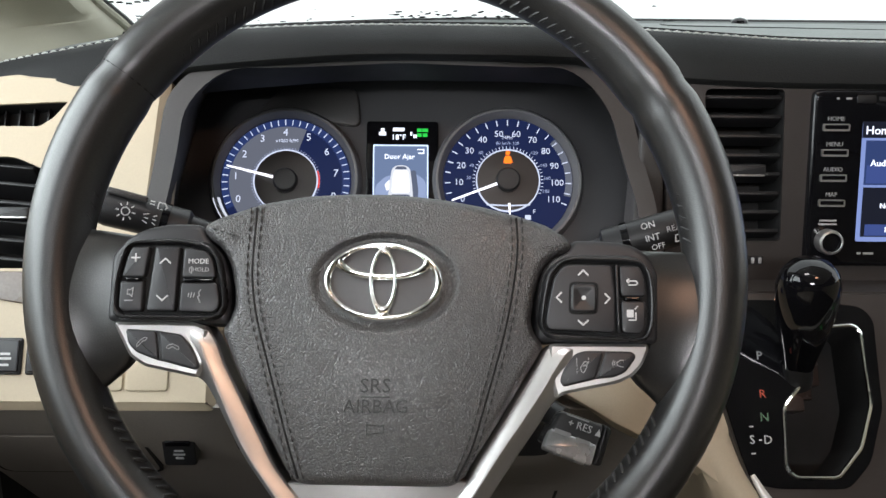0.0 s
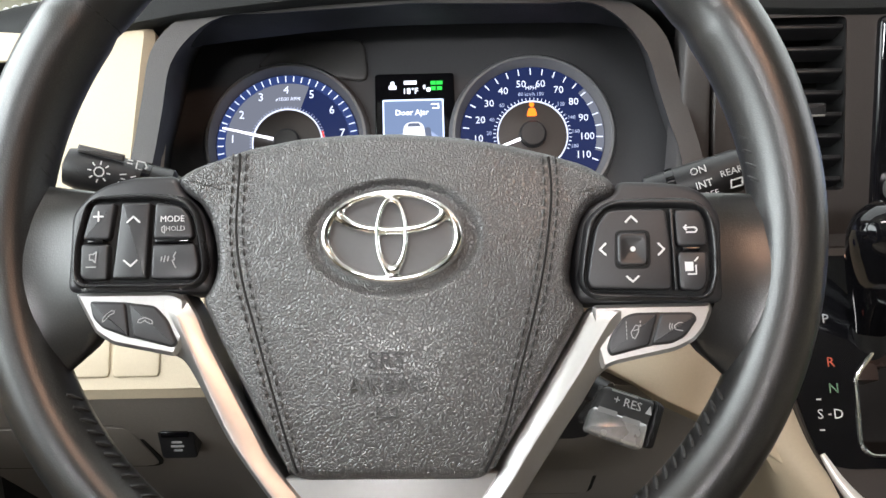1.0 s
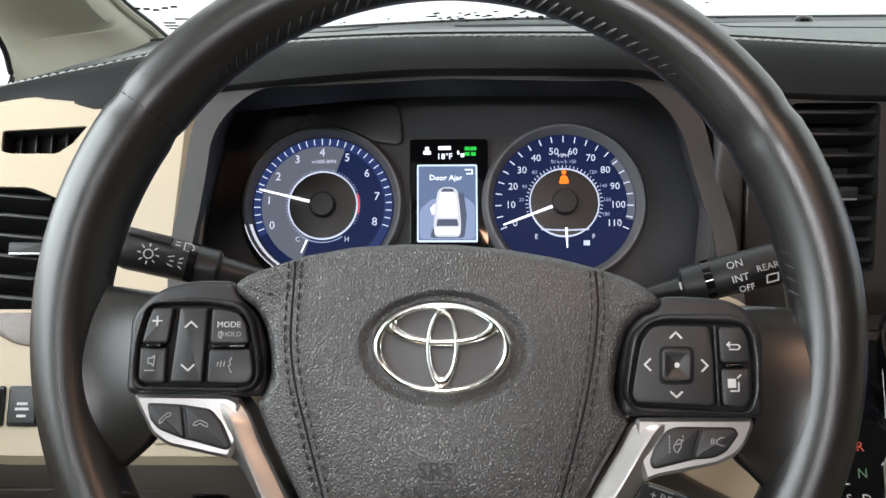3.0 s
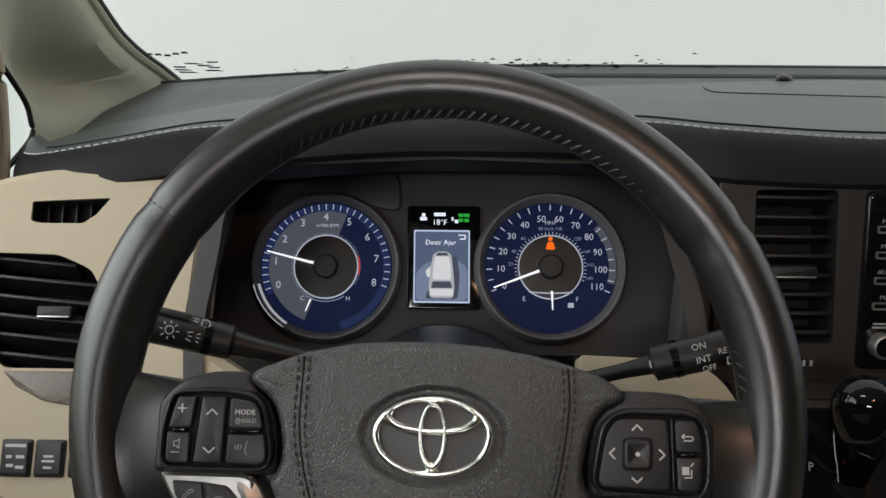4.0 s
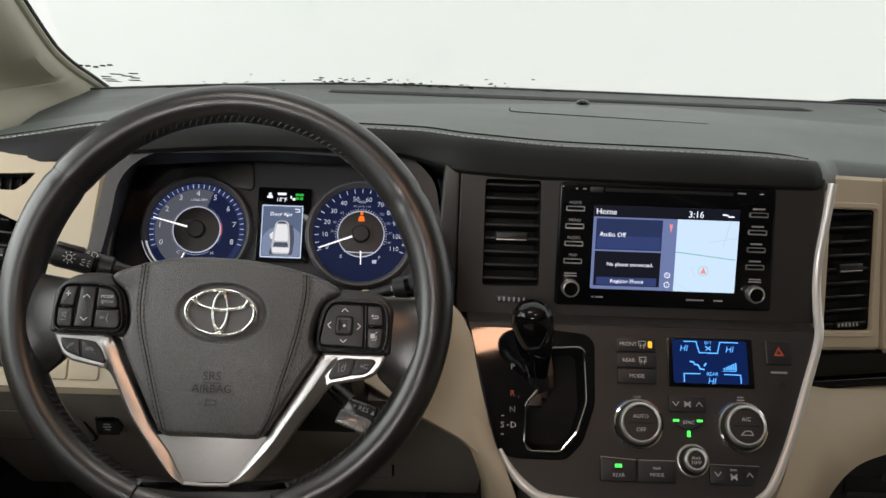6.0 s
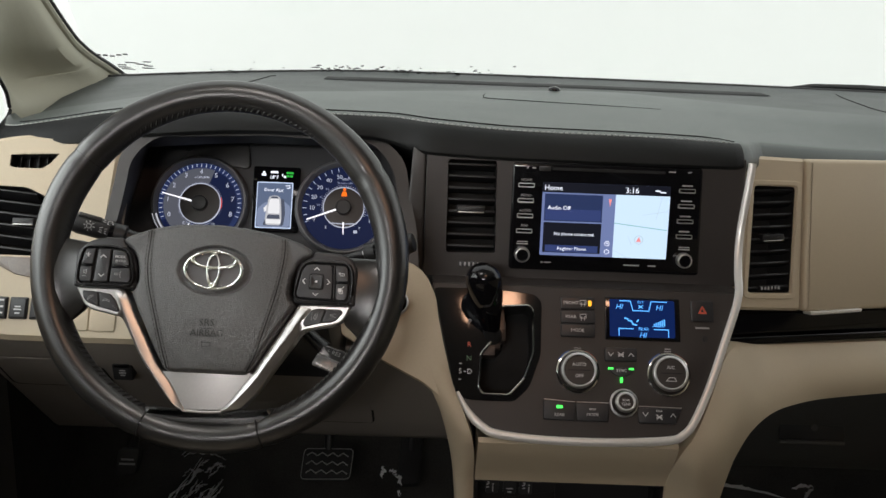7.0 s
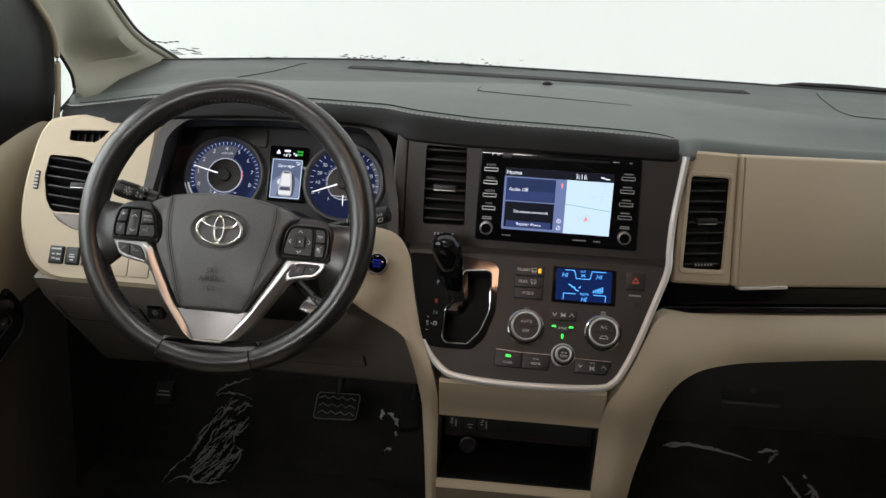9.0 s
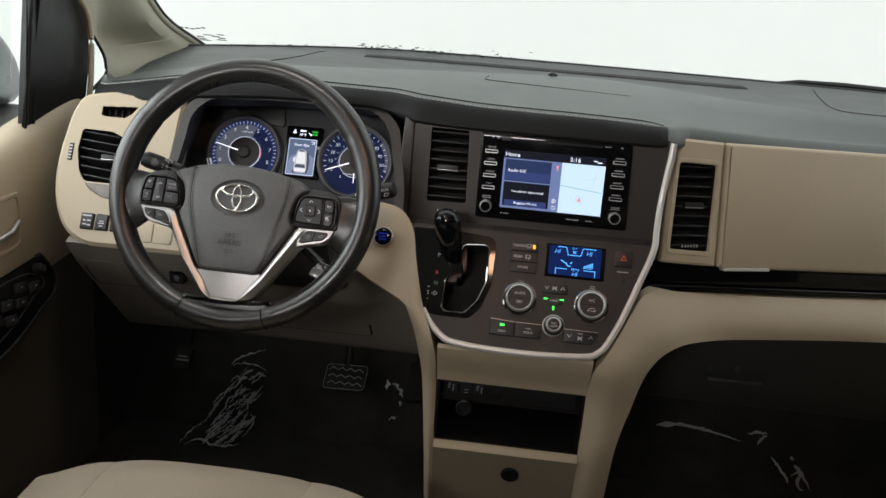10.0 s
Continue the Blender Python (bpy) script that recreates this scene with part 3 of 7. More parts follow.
for i, (a, b) in enumerate(zip(top, bot)):
    row = [a + Vector((0, 0.03, 0))]
    d = b - a
    for k in range(9):
        s = k / 8
        row.append(a + d * s + Vector((0.0, -0.020 * math.sin(math.pi * (0.12 + 0.78 * s)) + 0.008, 0)))
    row += [b + Vector((0.004, 0.025, 0.002)), b + Vector((0.006, 0.20, 0.004))]
    rings.append([tuple(p) for p in row])
bm = loops(rings, closed=False, cap0=False, cap1=False)
bmesh.ops.recalc_face_normals(bm, faces=bm.faces)
part("beige_sweep", bm, BEIGE, dash, "beige moulding that sweeps down beside the console")

# left flank of the stack, with the bay of the start button
bay = poly(vl, [(0.10, 0.60), (0.155, 0.571), (0.205, 0.549), (0.232, 0.53), (0.236, 0.58), (0.222, 0.63), (0.206, 0.662), (0.190, 0.675), (0.165, 0.680), (0.10, 0.682)], [0.003, 0.006, 0.006, 0.006, 0.01, 0.02, 0.015, 0.010, 0.012, 0.003], 4)
part("start_bay", slab(bay, -0.03, 0.004, FL, 0.0012), BEIGE, dash, "beige bay beside the steering column")
T = [(0.238, 0.615, 0.570), (0.245, 0.595, 0.545), (0.254, 0.577, 0.525), (0.265, 0.568, 0.495), (0.270, 0.586, 0.455), (0.271, 0.600, 0.42), (0.274, 0.600, 0.32), (0.277, 0.645, 0.15), (0.28, 0.690, 0.0)]
B = [(0.205, 0.612, 0.570), (0.214, 0.602, 0.545), (0.226, 0.594, 0.520), (0.236, 0.592, 0.490), (0.245, 0.597, 0.45), (0.250, 0.602, 0.41), (0.258, 0.608, 0.31), (0.264, 0.651, 0.15), (0.268, 0.696, 0.0)]
rings = []
for a, b in zip([Vector(p) for p in spline(T, 4)], [Vector(p) for p in spline(B, 4)]):
    row = [a + Vector((0, 0.02, 0))] + [a + (b - a) * (k / 5) + Vector((0, -0.006 * math.sin(math.pi * k / 5), 0)) for k in range(6)] + [b + Vector((-0.003, 0.02, 0)), b + Vector((-0.004, 0.22, 0))]
    rings.append([tuple(p) for p in row])
bm = loops(rings, closed=False, cap0=False, cap1=False)
bmesh.ops.recalc_face_normals(bm, faces=bm.faces)
part("console_edge", bm, BEIGE, dash, "narrow beige edge of the console")


def brow(x):
    return [(0.575, 0.492), (0.566, 0.499), (0.562, 0.494), (0.566, 0.484), (0.576, 0.468), (0.590, 0.447), (0.599, 0.432), (0.601, 0.4245), (0.63, 0.4245), (0.63, 0.49)]


sheet("console_brow", steps(0.272, 0.5045, 4), brow, BEIGE, dash, "beige band under the control panel")
sheet("console_foot", steps(0.2745, 0.5025, 2), lambda x: [(0.595, 0.317), (0.592, 0.311), (0.600, 0.305), (0.690, 0.0), (0.73, 0.0), (0.64, 0.32), (0.600, 0.32)], BEIGE, dash, "beige lower console face")

# open storage bin
bin_ = thing("storage_bin", (0.39, 0.66, 0.37), "open black storage bin in the beige console", "storage bin")
for a, b, c, d, w in ((0.2735, 0.319, 0.5035, 0.322, -0.16), (0.2735, 0.421, 0.5035, 0.4245, -0.16), (0.2735, 0.322, 0.277, 0.421, -0.16), (0.500, 0.322, 0.5035, 0.421, -0.16)):
    part("tray_wall", slab([(a, b), (c, b), (c, d), (a, d)], w, -0.004, fr(0, 0.60, 0, 0)), DARK, bin_, "", False)
part("tray_back", slab([(0.277, 0.322), (0.50, 0.322), (0.50, 0.421), (0.277, 0.421)], -0.165, -0.155, fr(0, 0.60, 0, 0)), DARK, bin_, "", False)
face = part("socket_face", slab(rect(0.278, 0.378, 0.499, 0.4205, 0.002), -0.06, -0.003, fr(0, 0.60, 0, 4), 0.002), VOID, bin_, "black face with sockets and heated seat switches")
part("inner_lid", slab(rect(0.375, 0.386, 0.492, 0.417, 0.004), -0.003, -0.0018, fr(0, 0.60, 0, 4), 0.001), DARK, face)
part("socket", lathe([(0.0125, -0.003), (0.0125, 0.002), (0.0105, 0.003), (0.0095, -0.002)], fr(0.3175, 0.60, 0.381, 4), 24), DARK, face)
for u, n in ((0.296, 0), (0.318, 1), (0.338, 2)):
    part("seat_switch" if n != 1 else "socket_flap", slab(rect(u - 0.008, 0.393, u + 0.008, 0.412, 0.002), -0.003, 0.0005, fr(0, 0.60, 0, 4), 0.001), BUTTON, face)
for u in (0.293, 0.338):
    part("switch_marks", strokes([[(u - 0.004, 0.401), (u - 0.001, 0.4015)], [(u - 0.004, 0.4045), (u - 0.001, 0.406)], [(u + 0.004, 0.396), (u + 0.004, 0.403)], [(u + 0.003, 0.4055), (u + 0.005, 0.4055)], [(u - 0.003, 0.408), (u - 0.001, 0.408)]], fr(0, 0.60, 0, 4) @ at(0, 0, 0.0006), 0.0013), INK, face, "white printed marks")
part("socket_mark", bars([(0.318, 0.400, 0.008), (0.318, 0.3955, 0.005)], fr(0, 0.60, 0, 4) @ at(0, 0, 0.0006), 0.0014), INK, face)
sock = thing("power_socket", (0.400, 0.593, 0.268), "round black power socket cap in the beige console foot", "socket")
part("cap", lathe([(0.0145, 0.0), (0.0145, 0.003), (0.0125, 0.0045), (0.001, 0.0035)], fr(0.400, 0.6105, 0.268, -16.4), 28), DARK, sock)

# dark parts below: knee panel, passenger footwell panel
knee = thing("knee_panel", (-0.06, 0.72, 0.46), "grey-brown plastic knee panel under the steering column", "panel")
sheet("panel", steps(-0.335, 0.245, 8), lambda x: [(0.640, 0.585), (0.622, 0.578), (0.630, 0.566), (0.652, 0.538), (0.70, 0.492), (0.78, 0.4156), (0.835, 0.363), (0.85, 0.352), (0.90, 0.350), (0.92, 0.60)], KNEE, knee)


def knee_frame(y):
    """A frame on the sloping knee panel at this depth."""
    z = 0.538 - (y - 0.652) * 0.956
    return Matrix.Translation((0, y, z)) @ Matrix.Rotation(radians(90 + 43.7), 4, "X")


part("fuse_lid", slab(rect(-0.325, -0.045, -0.197, 0.038, 0.012), -0.003, 0.0015, knee_frame(0.675), 0.0012), KNEE, knee, "small access lid")
part("drawer_lid", slab(rect(-0.09, -0.035, 0.135, 0.040, 0.006), -0.003, 0.0015, knee_frame(0.765), 0.0012), KNEE, knee, "wide access lid")
for u0, v0, u1, v1, y in ((-0.325, -0.045, -0.197, 0.038, 0.675), (-0.09, -0.035, 0.135, 0.040, 0.765)):
    part("lid_gap", hoop(rect(u0 - 0.0028, v0 - 0.0028, u1 + 0.0028, v1 + 0.0028, 0.013), rect(u0 + 0.0004, v0 + 0.0004, u1 - 0.0004, v1 - 0.0004, 0.008), -0.002, 0.0006, knee_frame(y)), VOID, knee)
SW = fr(-0.168, 0.659, 0.5260, -12)
sw = part("trunk_switch", slab(rect(-0.0125, -0.0140, 0.0125, 0.0140, 0.003), -0.030, 0.002, SW, 0.0015), DARK, knee, "small black rocker switch")
part("switch_top", slab(rect(-0.0095, 0.0065, 0.0095, 0.0115, 0.001), 0.002, 0.0045, SW, 0.001), GLOSS, sw)
part("switch_mark", bars([(0, 0.001, 0.007), (0, -0.0025, 0.009), (0, -0.006, 0.006)], SW @ at(0, 0, 0.0022), 0.0016), GREYINK, sw)

LOWLID = mat("charcoal_lid_plastic", (0.060, 0.060, 0.056), 0.5, grain=0.25, size=1500, vary=0.1)
low = thing("lower_glove_box", (0.85, 0.86, 0.42), "dark lower glove box with a recessed pull latch", "glove box")
sheet("lid", steps(0.575, 1.38, 10), lambda x: [(0.80, 0.53), (0.80, 0.49), (0.835, 0.42), (0.86, 0.35), (0.90, 0.30), (0.96, 0.30), (0.96, 0.53)], LOWLID, low, "black plastic lid")
latch = part("pull_latch", slab(rect(0.732, -0.018, 0.828, 0.016, 0.003), -0.004, 0.001, fr(0, 0.842, 0.392, 15), 0.0008), DARK, low)
part("latch_lip", slab(rect(0.732, -0.022, 0.828, -0.015, 0.002), -0.004, 0.005, fr(0, 0.842, 0.392, 15), 0.002), LOWLID, latch)
part("latch_mark", lathe([(0.005, 0), (0.005, 0.0012), (0.001, 0.001)], fr(0, 0.842, 0.392, 15) @ at(0.782, 0.004, 0.004), 16), GREY, latch)


# ---- air vents ----
def vent(M, ring, n, label, tab=None, wheel=None, uprights=0, back=-0.05, lean=0.0):
    """A vent: a dark box behind an opening, slats across it, a tab and a thumb wheel."""
    us, vs = [p[0] for p in ring], [p[1] for p in ring]
    u0, u1, v0, v1 = min(us), max(us), min(vs), max(vs)
    ob = thing("air_vent", M @ Vector(((u0 + u1) / 2, (v0 + v1) / 2, -0.01)), label, "air vent", "dashboard air vents")
    grown = shrink(ring, 0.0004)
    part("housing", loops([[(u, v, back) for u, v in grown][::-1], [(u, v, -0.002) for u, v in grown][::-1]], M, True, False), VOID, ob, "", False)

    def span(v):
        xs = []
        for (a, b), (c, d) in zip(ring, ring[1:] + ring[:1]):
            if (b - v) * (d - v) < 0:
                xs.append(a + (c - a) * (v - b) / (d - b))
        return (min(xs), max(xs)) if len(xs) > 1 else None
    for k in range(uprights):
        u = u0 + (u1 - u0) * (k + 0.7) / (uprights + 0.4)
        lo = [v for v in steps(v0, v1, 60) if span(v) and span(v)[0] < u < span(v)[1]]
        if lo:
            part("upright", box(u - 0.0007, lo[0], -0.02, u + 0.0007, lo[-1], -0.012, M, 0.0003, 0.0002), DARK, ob)
    if n:
        for k in range(n):
            v = v0 + (v1 - v0) * (k + 0.5) / n
            s = span(v)
            if not s:
                continue
            mid = (s[0] + s[1]) / 2
            S = M @ Matrix.Translation((mid, v, -0.007)) @ Matrix.Rotation(radians(lean), 4, "Z") @ Matrix.Rotation(radians(-22), 4, "X") @ Matrix.Translation((-mid, 0, 0))
            part("slat", slab(rect(s[0] + 0.001, -0.0016, s[1] - 0.001, 0.0016, 0.0005, 2), -0.014, 0.004, S, 0.0008), DARK, ob)
    if tab:
        u, v, w = tab
        part("tab", slab(rect(u - w / 2, v - 0.004, u + w / 2, v + 0.0045, 0.0015), -0.008, 0.003, M, 0.0015), DARK, ob, "sliding tab")
        part("tab_edge", slab(rect(u - w / 2 + 0.001, v - 0.0045, u + w / 2 - 0.001, v - 0.0030, 0.0005), 0.001, 0.0034, M, 0.0004), SATIN, ob, "bright edge")
    if wheel:
        u, v, w, h = wheel
        tw = part("thumb_wheel", slab(rect(u - w / 2, v - h / 2, u + w / 2, v + h / 2, 0.001), -0.004, 0.0015, M, 0.0008), DARK, ob)
        for k in range(6):
            uu = u - w / 2 + w * (k + 0.5) / 6
            part("rib", slab(rect(uu - 0.0011, v - h / 2 + 0.001, uu + 0.0011, v + h / 2 - 0.001, 0.0004, 2), 0.0015, 0.0026, M, 0.0003), GREYINK if w > h else GREYINK, tw)
    return ob


vent(FA, VC, 8, "upright black slatted air vent in the centre panel", (0.256, va(0.740), 0.034), (0.259, va(0.6725), 0.032, 0.0065))
vent(FL, LVENT, 6, "large round-edged black slatted vent in the beige side panel", (-0.286, vl(0.706), 0.026), lean=-5.0)
vent(FL, SVENT, 0, "small black side window demister vent", uprights=5, back=-0.02)
vent(FR, RVO, 9, "upright black slatted air vent beside the glove box", (0.028, vr(0.708), 0.032), (ur(0.644), vr(0.6445), 0.030, 0.006))
wh = thing("vent_wheel", FL @ Vector((-0.351, vl(0.710), 0)), "ribbed thumb wheel in the beige panel edge", "thumb wheel")
part("slot", slab(rect(-0.3545, vl(0.6975), -0.3475, vl(0.7225), 0.001), -0.004, 0.0015, FL, 0.0005), DARK, wh)
for k in range(5):
    part("rib", slab(rect(-0.3535, vl(0.6990 + 0.0046 * k), -0.3485, vl(0.7015 + 0.0046 * k), 0.0005, 2), 0.0015, 0.0028, FL, 0.0004), INK, wh)

# ---- head unit ----
unit = thing("head_unit", FA @ Vector((0.42, va(0.735), 0)), "piano black radio unit with a lit colour screen", "car radio")
part("fascia", slab(poly(va, [(0.3045, 0.669), (0.5385, 0.669), (0.5345, 0.800), (0.3045, 0.799)], 0.005, 3), -0.01, 0.006, FA, 0.003), GLOSS, unit, "piano black fascia")
SC = FA @ at(0, 0, 0.0062)
NAVY = light("screen_navy", (0.018, 0.030, 0.085), 1.0)
NAVY2 = light("screen_blue_tile", (0.028, 0.044, 0.135), 1.0)
BLACKS = light("screen_black", (0.006, 0.007, 0.012), 1.0)
FRAME_BLUE = light("screen_frame_blue", (0.13, 0.17, 0.33), 1.0)
MAPC = light("screen_map_pale", (0.52, 0.68, 0.84), 1.0)
MAPLINE = light("screen_map_green", (0.22, 0.44, 0.45), 1.0)
MAPGREY = light("screen_map_grey", (0.42, 0.55, 0.62), 1.0)
WHITE_ = light("screen_white", (0.85, 0.90, 1.0), 1.0)
RED_ = light("screen_red", (0.75, 0.25, 0.25), 1.0)
s0, s1, z0, z1 = 0.3415, 0.4965, va(0.688), va(0.7765)
screen = part("screen", slab(rect(s0, z0, s1, z1, 0.0015, 2), -0.001, 0.0004, SC), FRAME_BLUE, unit, "lit colour screen with map and menu tiles")


def su(k): return s0 + (s1 - s0) * k
def sv(k): return z0 + (z1 - z0) * k


def flat(a, b, c, d, lift=0.0006):
    return slab([(su(a), sv(b)), (su(c), sv(b)), (su(c), sv(d)), (su(a), sv(d))], 0, lift, SC)


part("title_bar", flat(0, 0.865, 1, 1), BLACKS, screen)
part("menu_tile", flat(0.02, 0.475, 0.475, 0.845), NAVY, screen)
part("menu_tile_glow", flat(0.03, 0.49, 0.465, 0.64, 0.0008), NAVY2, screen)
part("menu_tile", flat(0.02, 0.04, 0.475, 0.455), BLACKS, screen)
part("menu_tile_glow", flat(0.04, 0.05, 0.455, 0.145, 0.0008), NAVY2, screen)
part("map", flat(0.575, 0.0, 1, 0.865), MAPC, screen)
part("map_road", strokes([[(su(0.575), sv(0.475)), (su(0.99), sv(0.40))]], SC @ at(0, 0, 0.0006), 0.0011), MAPLINE, screen)
for line in ([(su(0.575), sv(0.11)), (su(0.66), sv(0.03)), (su(0.70), sv(0.005))], [(su(0.90), sv(0.55)), (su(0.94), sv(0.86))], [(su(0.72), sv(0.18)), (su(0.69), sv(0.30))], [(su(0.80), sv(0.60)), (su(0.99), sv(0.66))]):
    part("map_road", strokes([line], SC @ at(0, 0, 0.0006), 0.0005), MAPGREY, screen)
part("map_marker", hoop(oval(su(0.775), sv(0.255), 0.0056, 0.0056, 24), oval(su(0.775), sv(0.255), 0.0046, 0.0046, 24), 0.0004, 0.0009, SC), MAPGREY, screen)
part("map_pointer", slab([(su(0.755), sv(0.225)), (su(0.795), sv(0.225)), (su(0.775), sv(0.30))], 0.0004, 0.0009, SC), RED_, screen)
part("compass", slab([(su(0.52), sv(0.80)), (su(0.533), sv(0.70)), (su(0.546), sv(0.80))], 0.0004, 0.0009, SC), RED_, screen)
for k, sign in ((0.19, "+"), (0.075, "-")):
    part("zoom_ring", hoop(oval(su(0.528), sv(k), 0.0031, 0.0031, 20), oval(su(0.528), sv(k), 0.0024, 0.0024, 20), 0.0004, 0.0009, SC), WHITE_, screen)
    part("zoom_sign", words(sign, 0.005, SC @ at(su(0.528), sv(k), 0.0006)), WHITE_, screen)
for text, size, a, b in (("Home", 0.0088, 0.085, 0.925), ("3:16", 0.0098, 0.70, 0.925), ("Audio Off", 0.0068, 0.135, 0.655), ("No phone connected.", 0.0056, 0.265, 0.30), ("Register Phone", 0.0058, 0.25, 0.098)):
    part("screen_words", words(text, size, SC @ at(su(a), sv(b), 0.0008)), WHITE_, screen)
part("status_icons", bars([(su(0.90), sv(0.935), 0.006), (su(0.94), sv(0.915), 0.007)], SC @ at(0, 0, 0.0006), 0.0016), WHITE_, screen)
for side, x, names in ((0, 0.3215, ("HOME", "MENU", "AUDIO", "MAP")), (1, 0.5165, ("SEEK", "TRACK", "PHONE", "APPS"))):
    for k, z in enumerate((0.772, 0.7535, 0.735, 0.7165)):
        b = part("button", slab(rect(x - 0.0095, va(z) - 0.0024, x + 0.0095, va(z) + 0.0024, 0.0012), 0.006, 0.0080, FA, 0.0008), GLOSS, unit)
        part("bright_edge", hoop(rect(x - 0.0098, va(z) - 0.0027, x + 0.0098, va(z) + 0.0027, 0.0012), rect(x - 0.0088, va(z) - 0.0012, x + 0.0088, va(z) + 0.0018, 0.0006), 0.006, 0.0084, FA), SATIN, b)
        M = FA @ at(x, va(z) + 0.0062, 0.0061)
        part("button_words", words(names[k], 0.0046, M) if not side else bars([(0, 0, 0.013)], M, 0.0018), GREYINK, b)
    M = FA @ at(0.320 if not side else 0.518, va(0.688), 0.006)
    k = part("knob", lathe([(0.0088, 0), (0.0088, 0.008), (0.0078, 0.010), (0.0062, 0.0102), (0.0055, 0.0086), (0.001, 0.0086)], M, 32), GLOSS, unit, "black rotary knob")
    part("knob_ring", lathe([(0.0094, 0.0), (0.0094, 0.0075), (0.0088, 0.0098), (0.0074, 0.0106), (0.0070, 0.0100)], M, 36, caps=False), SATIN, k, "bright ring")
    part("knob_words", bars([(0, 0.0155, 0.013), (0, 0.0128, 0.014)], M, 0.0014), GREYINK, k)
part("disc_slot", slab(rect(0.352, va(0.791), 0.488, va(0.7945), 0.001), 0.006, 0.0066, FA, 0.0003), VOID, unit)
for mark in [(0.322, va(0.793), 0.002), (0.330, va(0.793), 0.004), (0.497, va(0.794), 0.009), (0.518, va(0.794), 0.004), (0.345, va(0.679), 0.003), (0.352, va(0.679), 0.008), (0.455, va(0.679), 0.019), (0.480, va(0.679), 0.010)]:
    part("fascia_mark", bars([mark], FA @ at(0, 0, 0.0060), 0.0016), GREYINK, unit)
part("eject_key", slab(rect(0.336, va(0.7895), 0.350, va(0.7955), 0.001), 0.006, 0.0068, FA, 0.0003), DARK, unit)

# ---- climate controls ----
clim = thing("climate_control", FB @ Vector((0.44, vb(0.58), 0)), "dark climate control cluster with blue display and chrome-ringed knobs", "climate control")
BL = light("display_blue_ground", (0.0025, 0.012, 0.068), 1.0)
BL2 = light("display_blue_light", (0.10, 0.42, 1.0), 1.2)
GREENL = light("green_indicator", (0.06, 0.95, 0.10), 1.6)
AMBER = light("amber_indicator", (1.0, 0.42, 0.03), 1.4)


def key(name, x0, z0_, x1, z1_, parent=clim, r=0.002, h=0.003, material=BUTTON):
    return part(name, slab(poly(vb, [(x0, z0_), (x1, z0_), (x1, z1_), (x0, z1_)], r, 3), -0.002, h, FB, 0.0012), material, parent)


def on_b(x, z, w=0.0032):
    return FB @ at(x, vb(z), w)


for z, text in ((0.640, "FRONT"), (0.6255, "REAR"), (0.6115, "MODE")):
    k = key("button", 0.3665, z - 0.0066, 0.4075, z + 0.0066)
    part("button_words", words(text, 0.0056, on_b(0.3785 if text != "MODE" else 0.3865, z)), INK, k)
    if text == "FRONT":
        part("lamp", slab(rect(0.3990, vb(z) - 0.0034, 0.4032, vb(z) + 0.0034, 0.0016), 0.003, 0.0034, FB), AMBER, k, "lit amber lamp")
    if text != "MODE":
        part("demist_mark", strokes([[(0.3895, vb(z) - 0.0012), (0.3895, vb(z) + 0.0034), (0.3965, vb(z) + 0.0034), (0.3965, vb(z) - 0.0012), (0.3895, vb(z) - 0.0012)], [(0.391, vb(z) - 0.004), (0.3915, vb(z) + 0.001)], [(0.3945, vb(z) - 0.004), (0.395, vb(z) + 0.001)]], on_b(0, 0.51), 0.0007), INK, k)
lcd = key("display", 0.4195, 0.6035, 0.5095, 0.6485, clim, 0.002, 0.001, GLOSS)
part("display_glow", slab(poly(vb, [(0.425, 0.607), (0.503, 0.607), (0.503, 0.646), (0.425, 0.646)], 0.002, 2), 0.001, 0.0014, FB), BL, lcd, "deep blue lit ground")
D = FB @ at(0, 0, 0.0014)


def dz(z): return vb(z)


for line in ([(0.437, dz(0.6445)), (0.450, dz(0.6445)), (0.453, dz(0.6345)), (0.472, dz(0.6345)), (0.475, dz(0.6445)), (0.494, dz(0.6445))],
             [(0.436, dz(0.608)), (0.436, dz(0.6155)), (0.453, dz(0.6155))], [(0.478, dz(0.6155)), (0.495, dz(0.6155)), (0.495, dz(0.608))]):
    part("display_line", strokes([line], D, 0.0011), BL2, lcd, "pale blue lit line")
for x, z in ((0.437, 0.638), (0.485, 0.638), (0.465, 0.609)):
    part("display_words", words("HI", 0.0088, D @ at(x, dz(z)) @ Matrix(((1, 0.22, 0, 0), (0, 1, 0, 0), (0, 0, 1, 0), (0, 0, 0, 1)))), BL2, lcd)
part("display_words", words("REAR", 0.0052, D @ at(0.4655, dz(0.6155))), BL2, lcd)
part("display_words", words("EXT", 0.0042, D @ at(0.4625, dz(0.6435))), BL2, lcd)
bm = bmesh.new()
for k in range(6):
    h = 0.0022 + 0.0011 * k
    slab([(0.4775 + 0.0024 * k, dz(0.6195)), (0.4791 + 0.0024 * k, dz(0.6195)), (0.4791 + 0.0024 * k, dz(0.6195) + h), (0.4775 + 0.0024 * k, dz(0.6195) + h)], 0, 0.0003, D, bm=bm)
part("fan_bars", bm, BL2, lcd)
part("fan_base", bars([(0.4835, dz(0.6186), 0.0145)], D, 0.0007), BL2, lcd)
part("fan_symbol", strokes([[(0.4600, dz(0.6372)), (0.4650, dz(0.6402))], [(0.4600, dz(0.6402)), (0.4650, dz(0.6372))]], D, 0.0011), BL2, lcd)
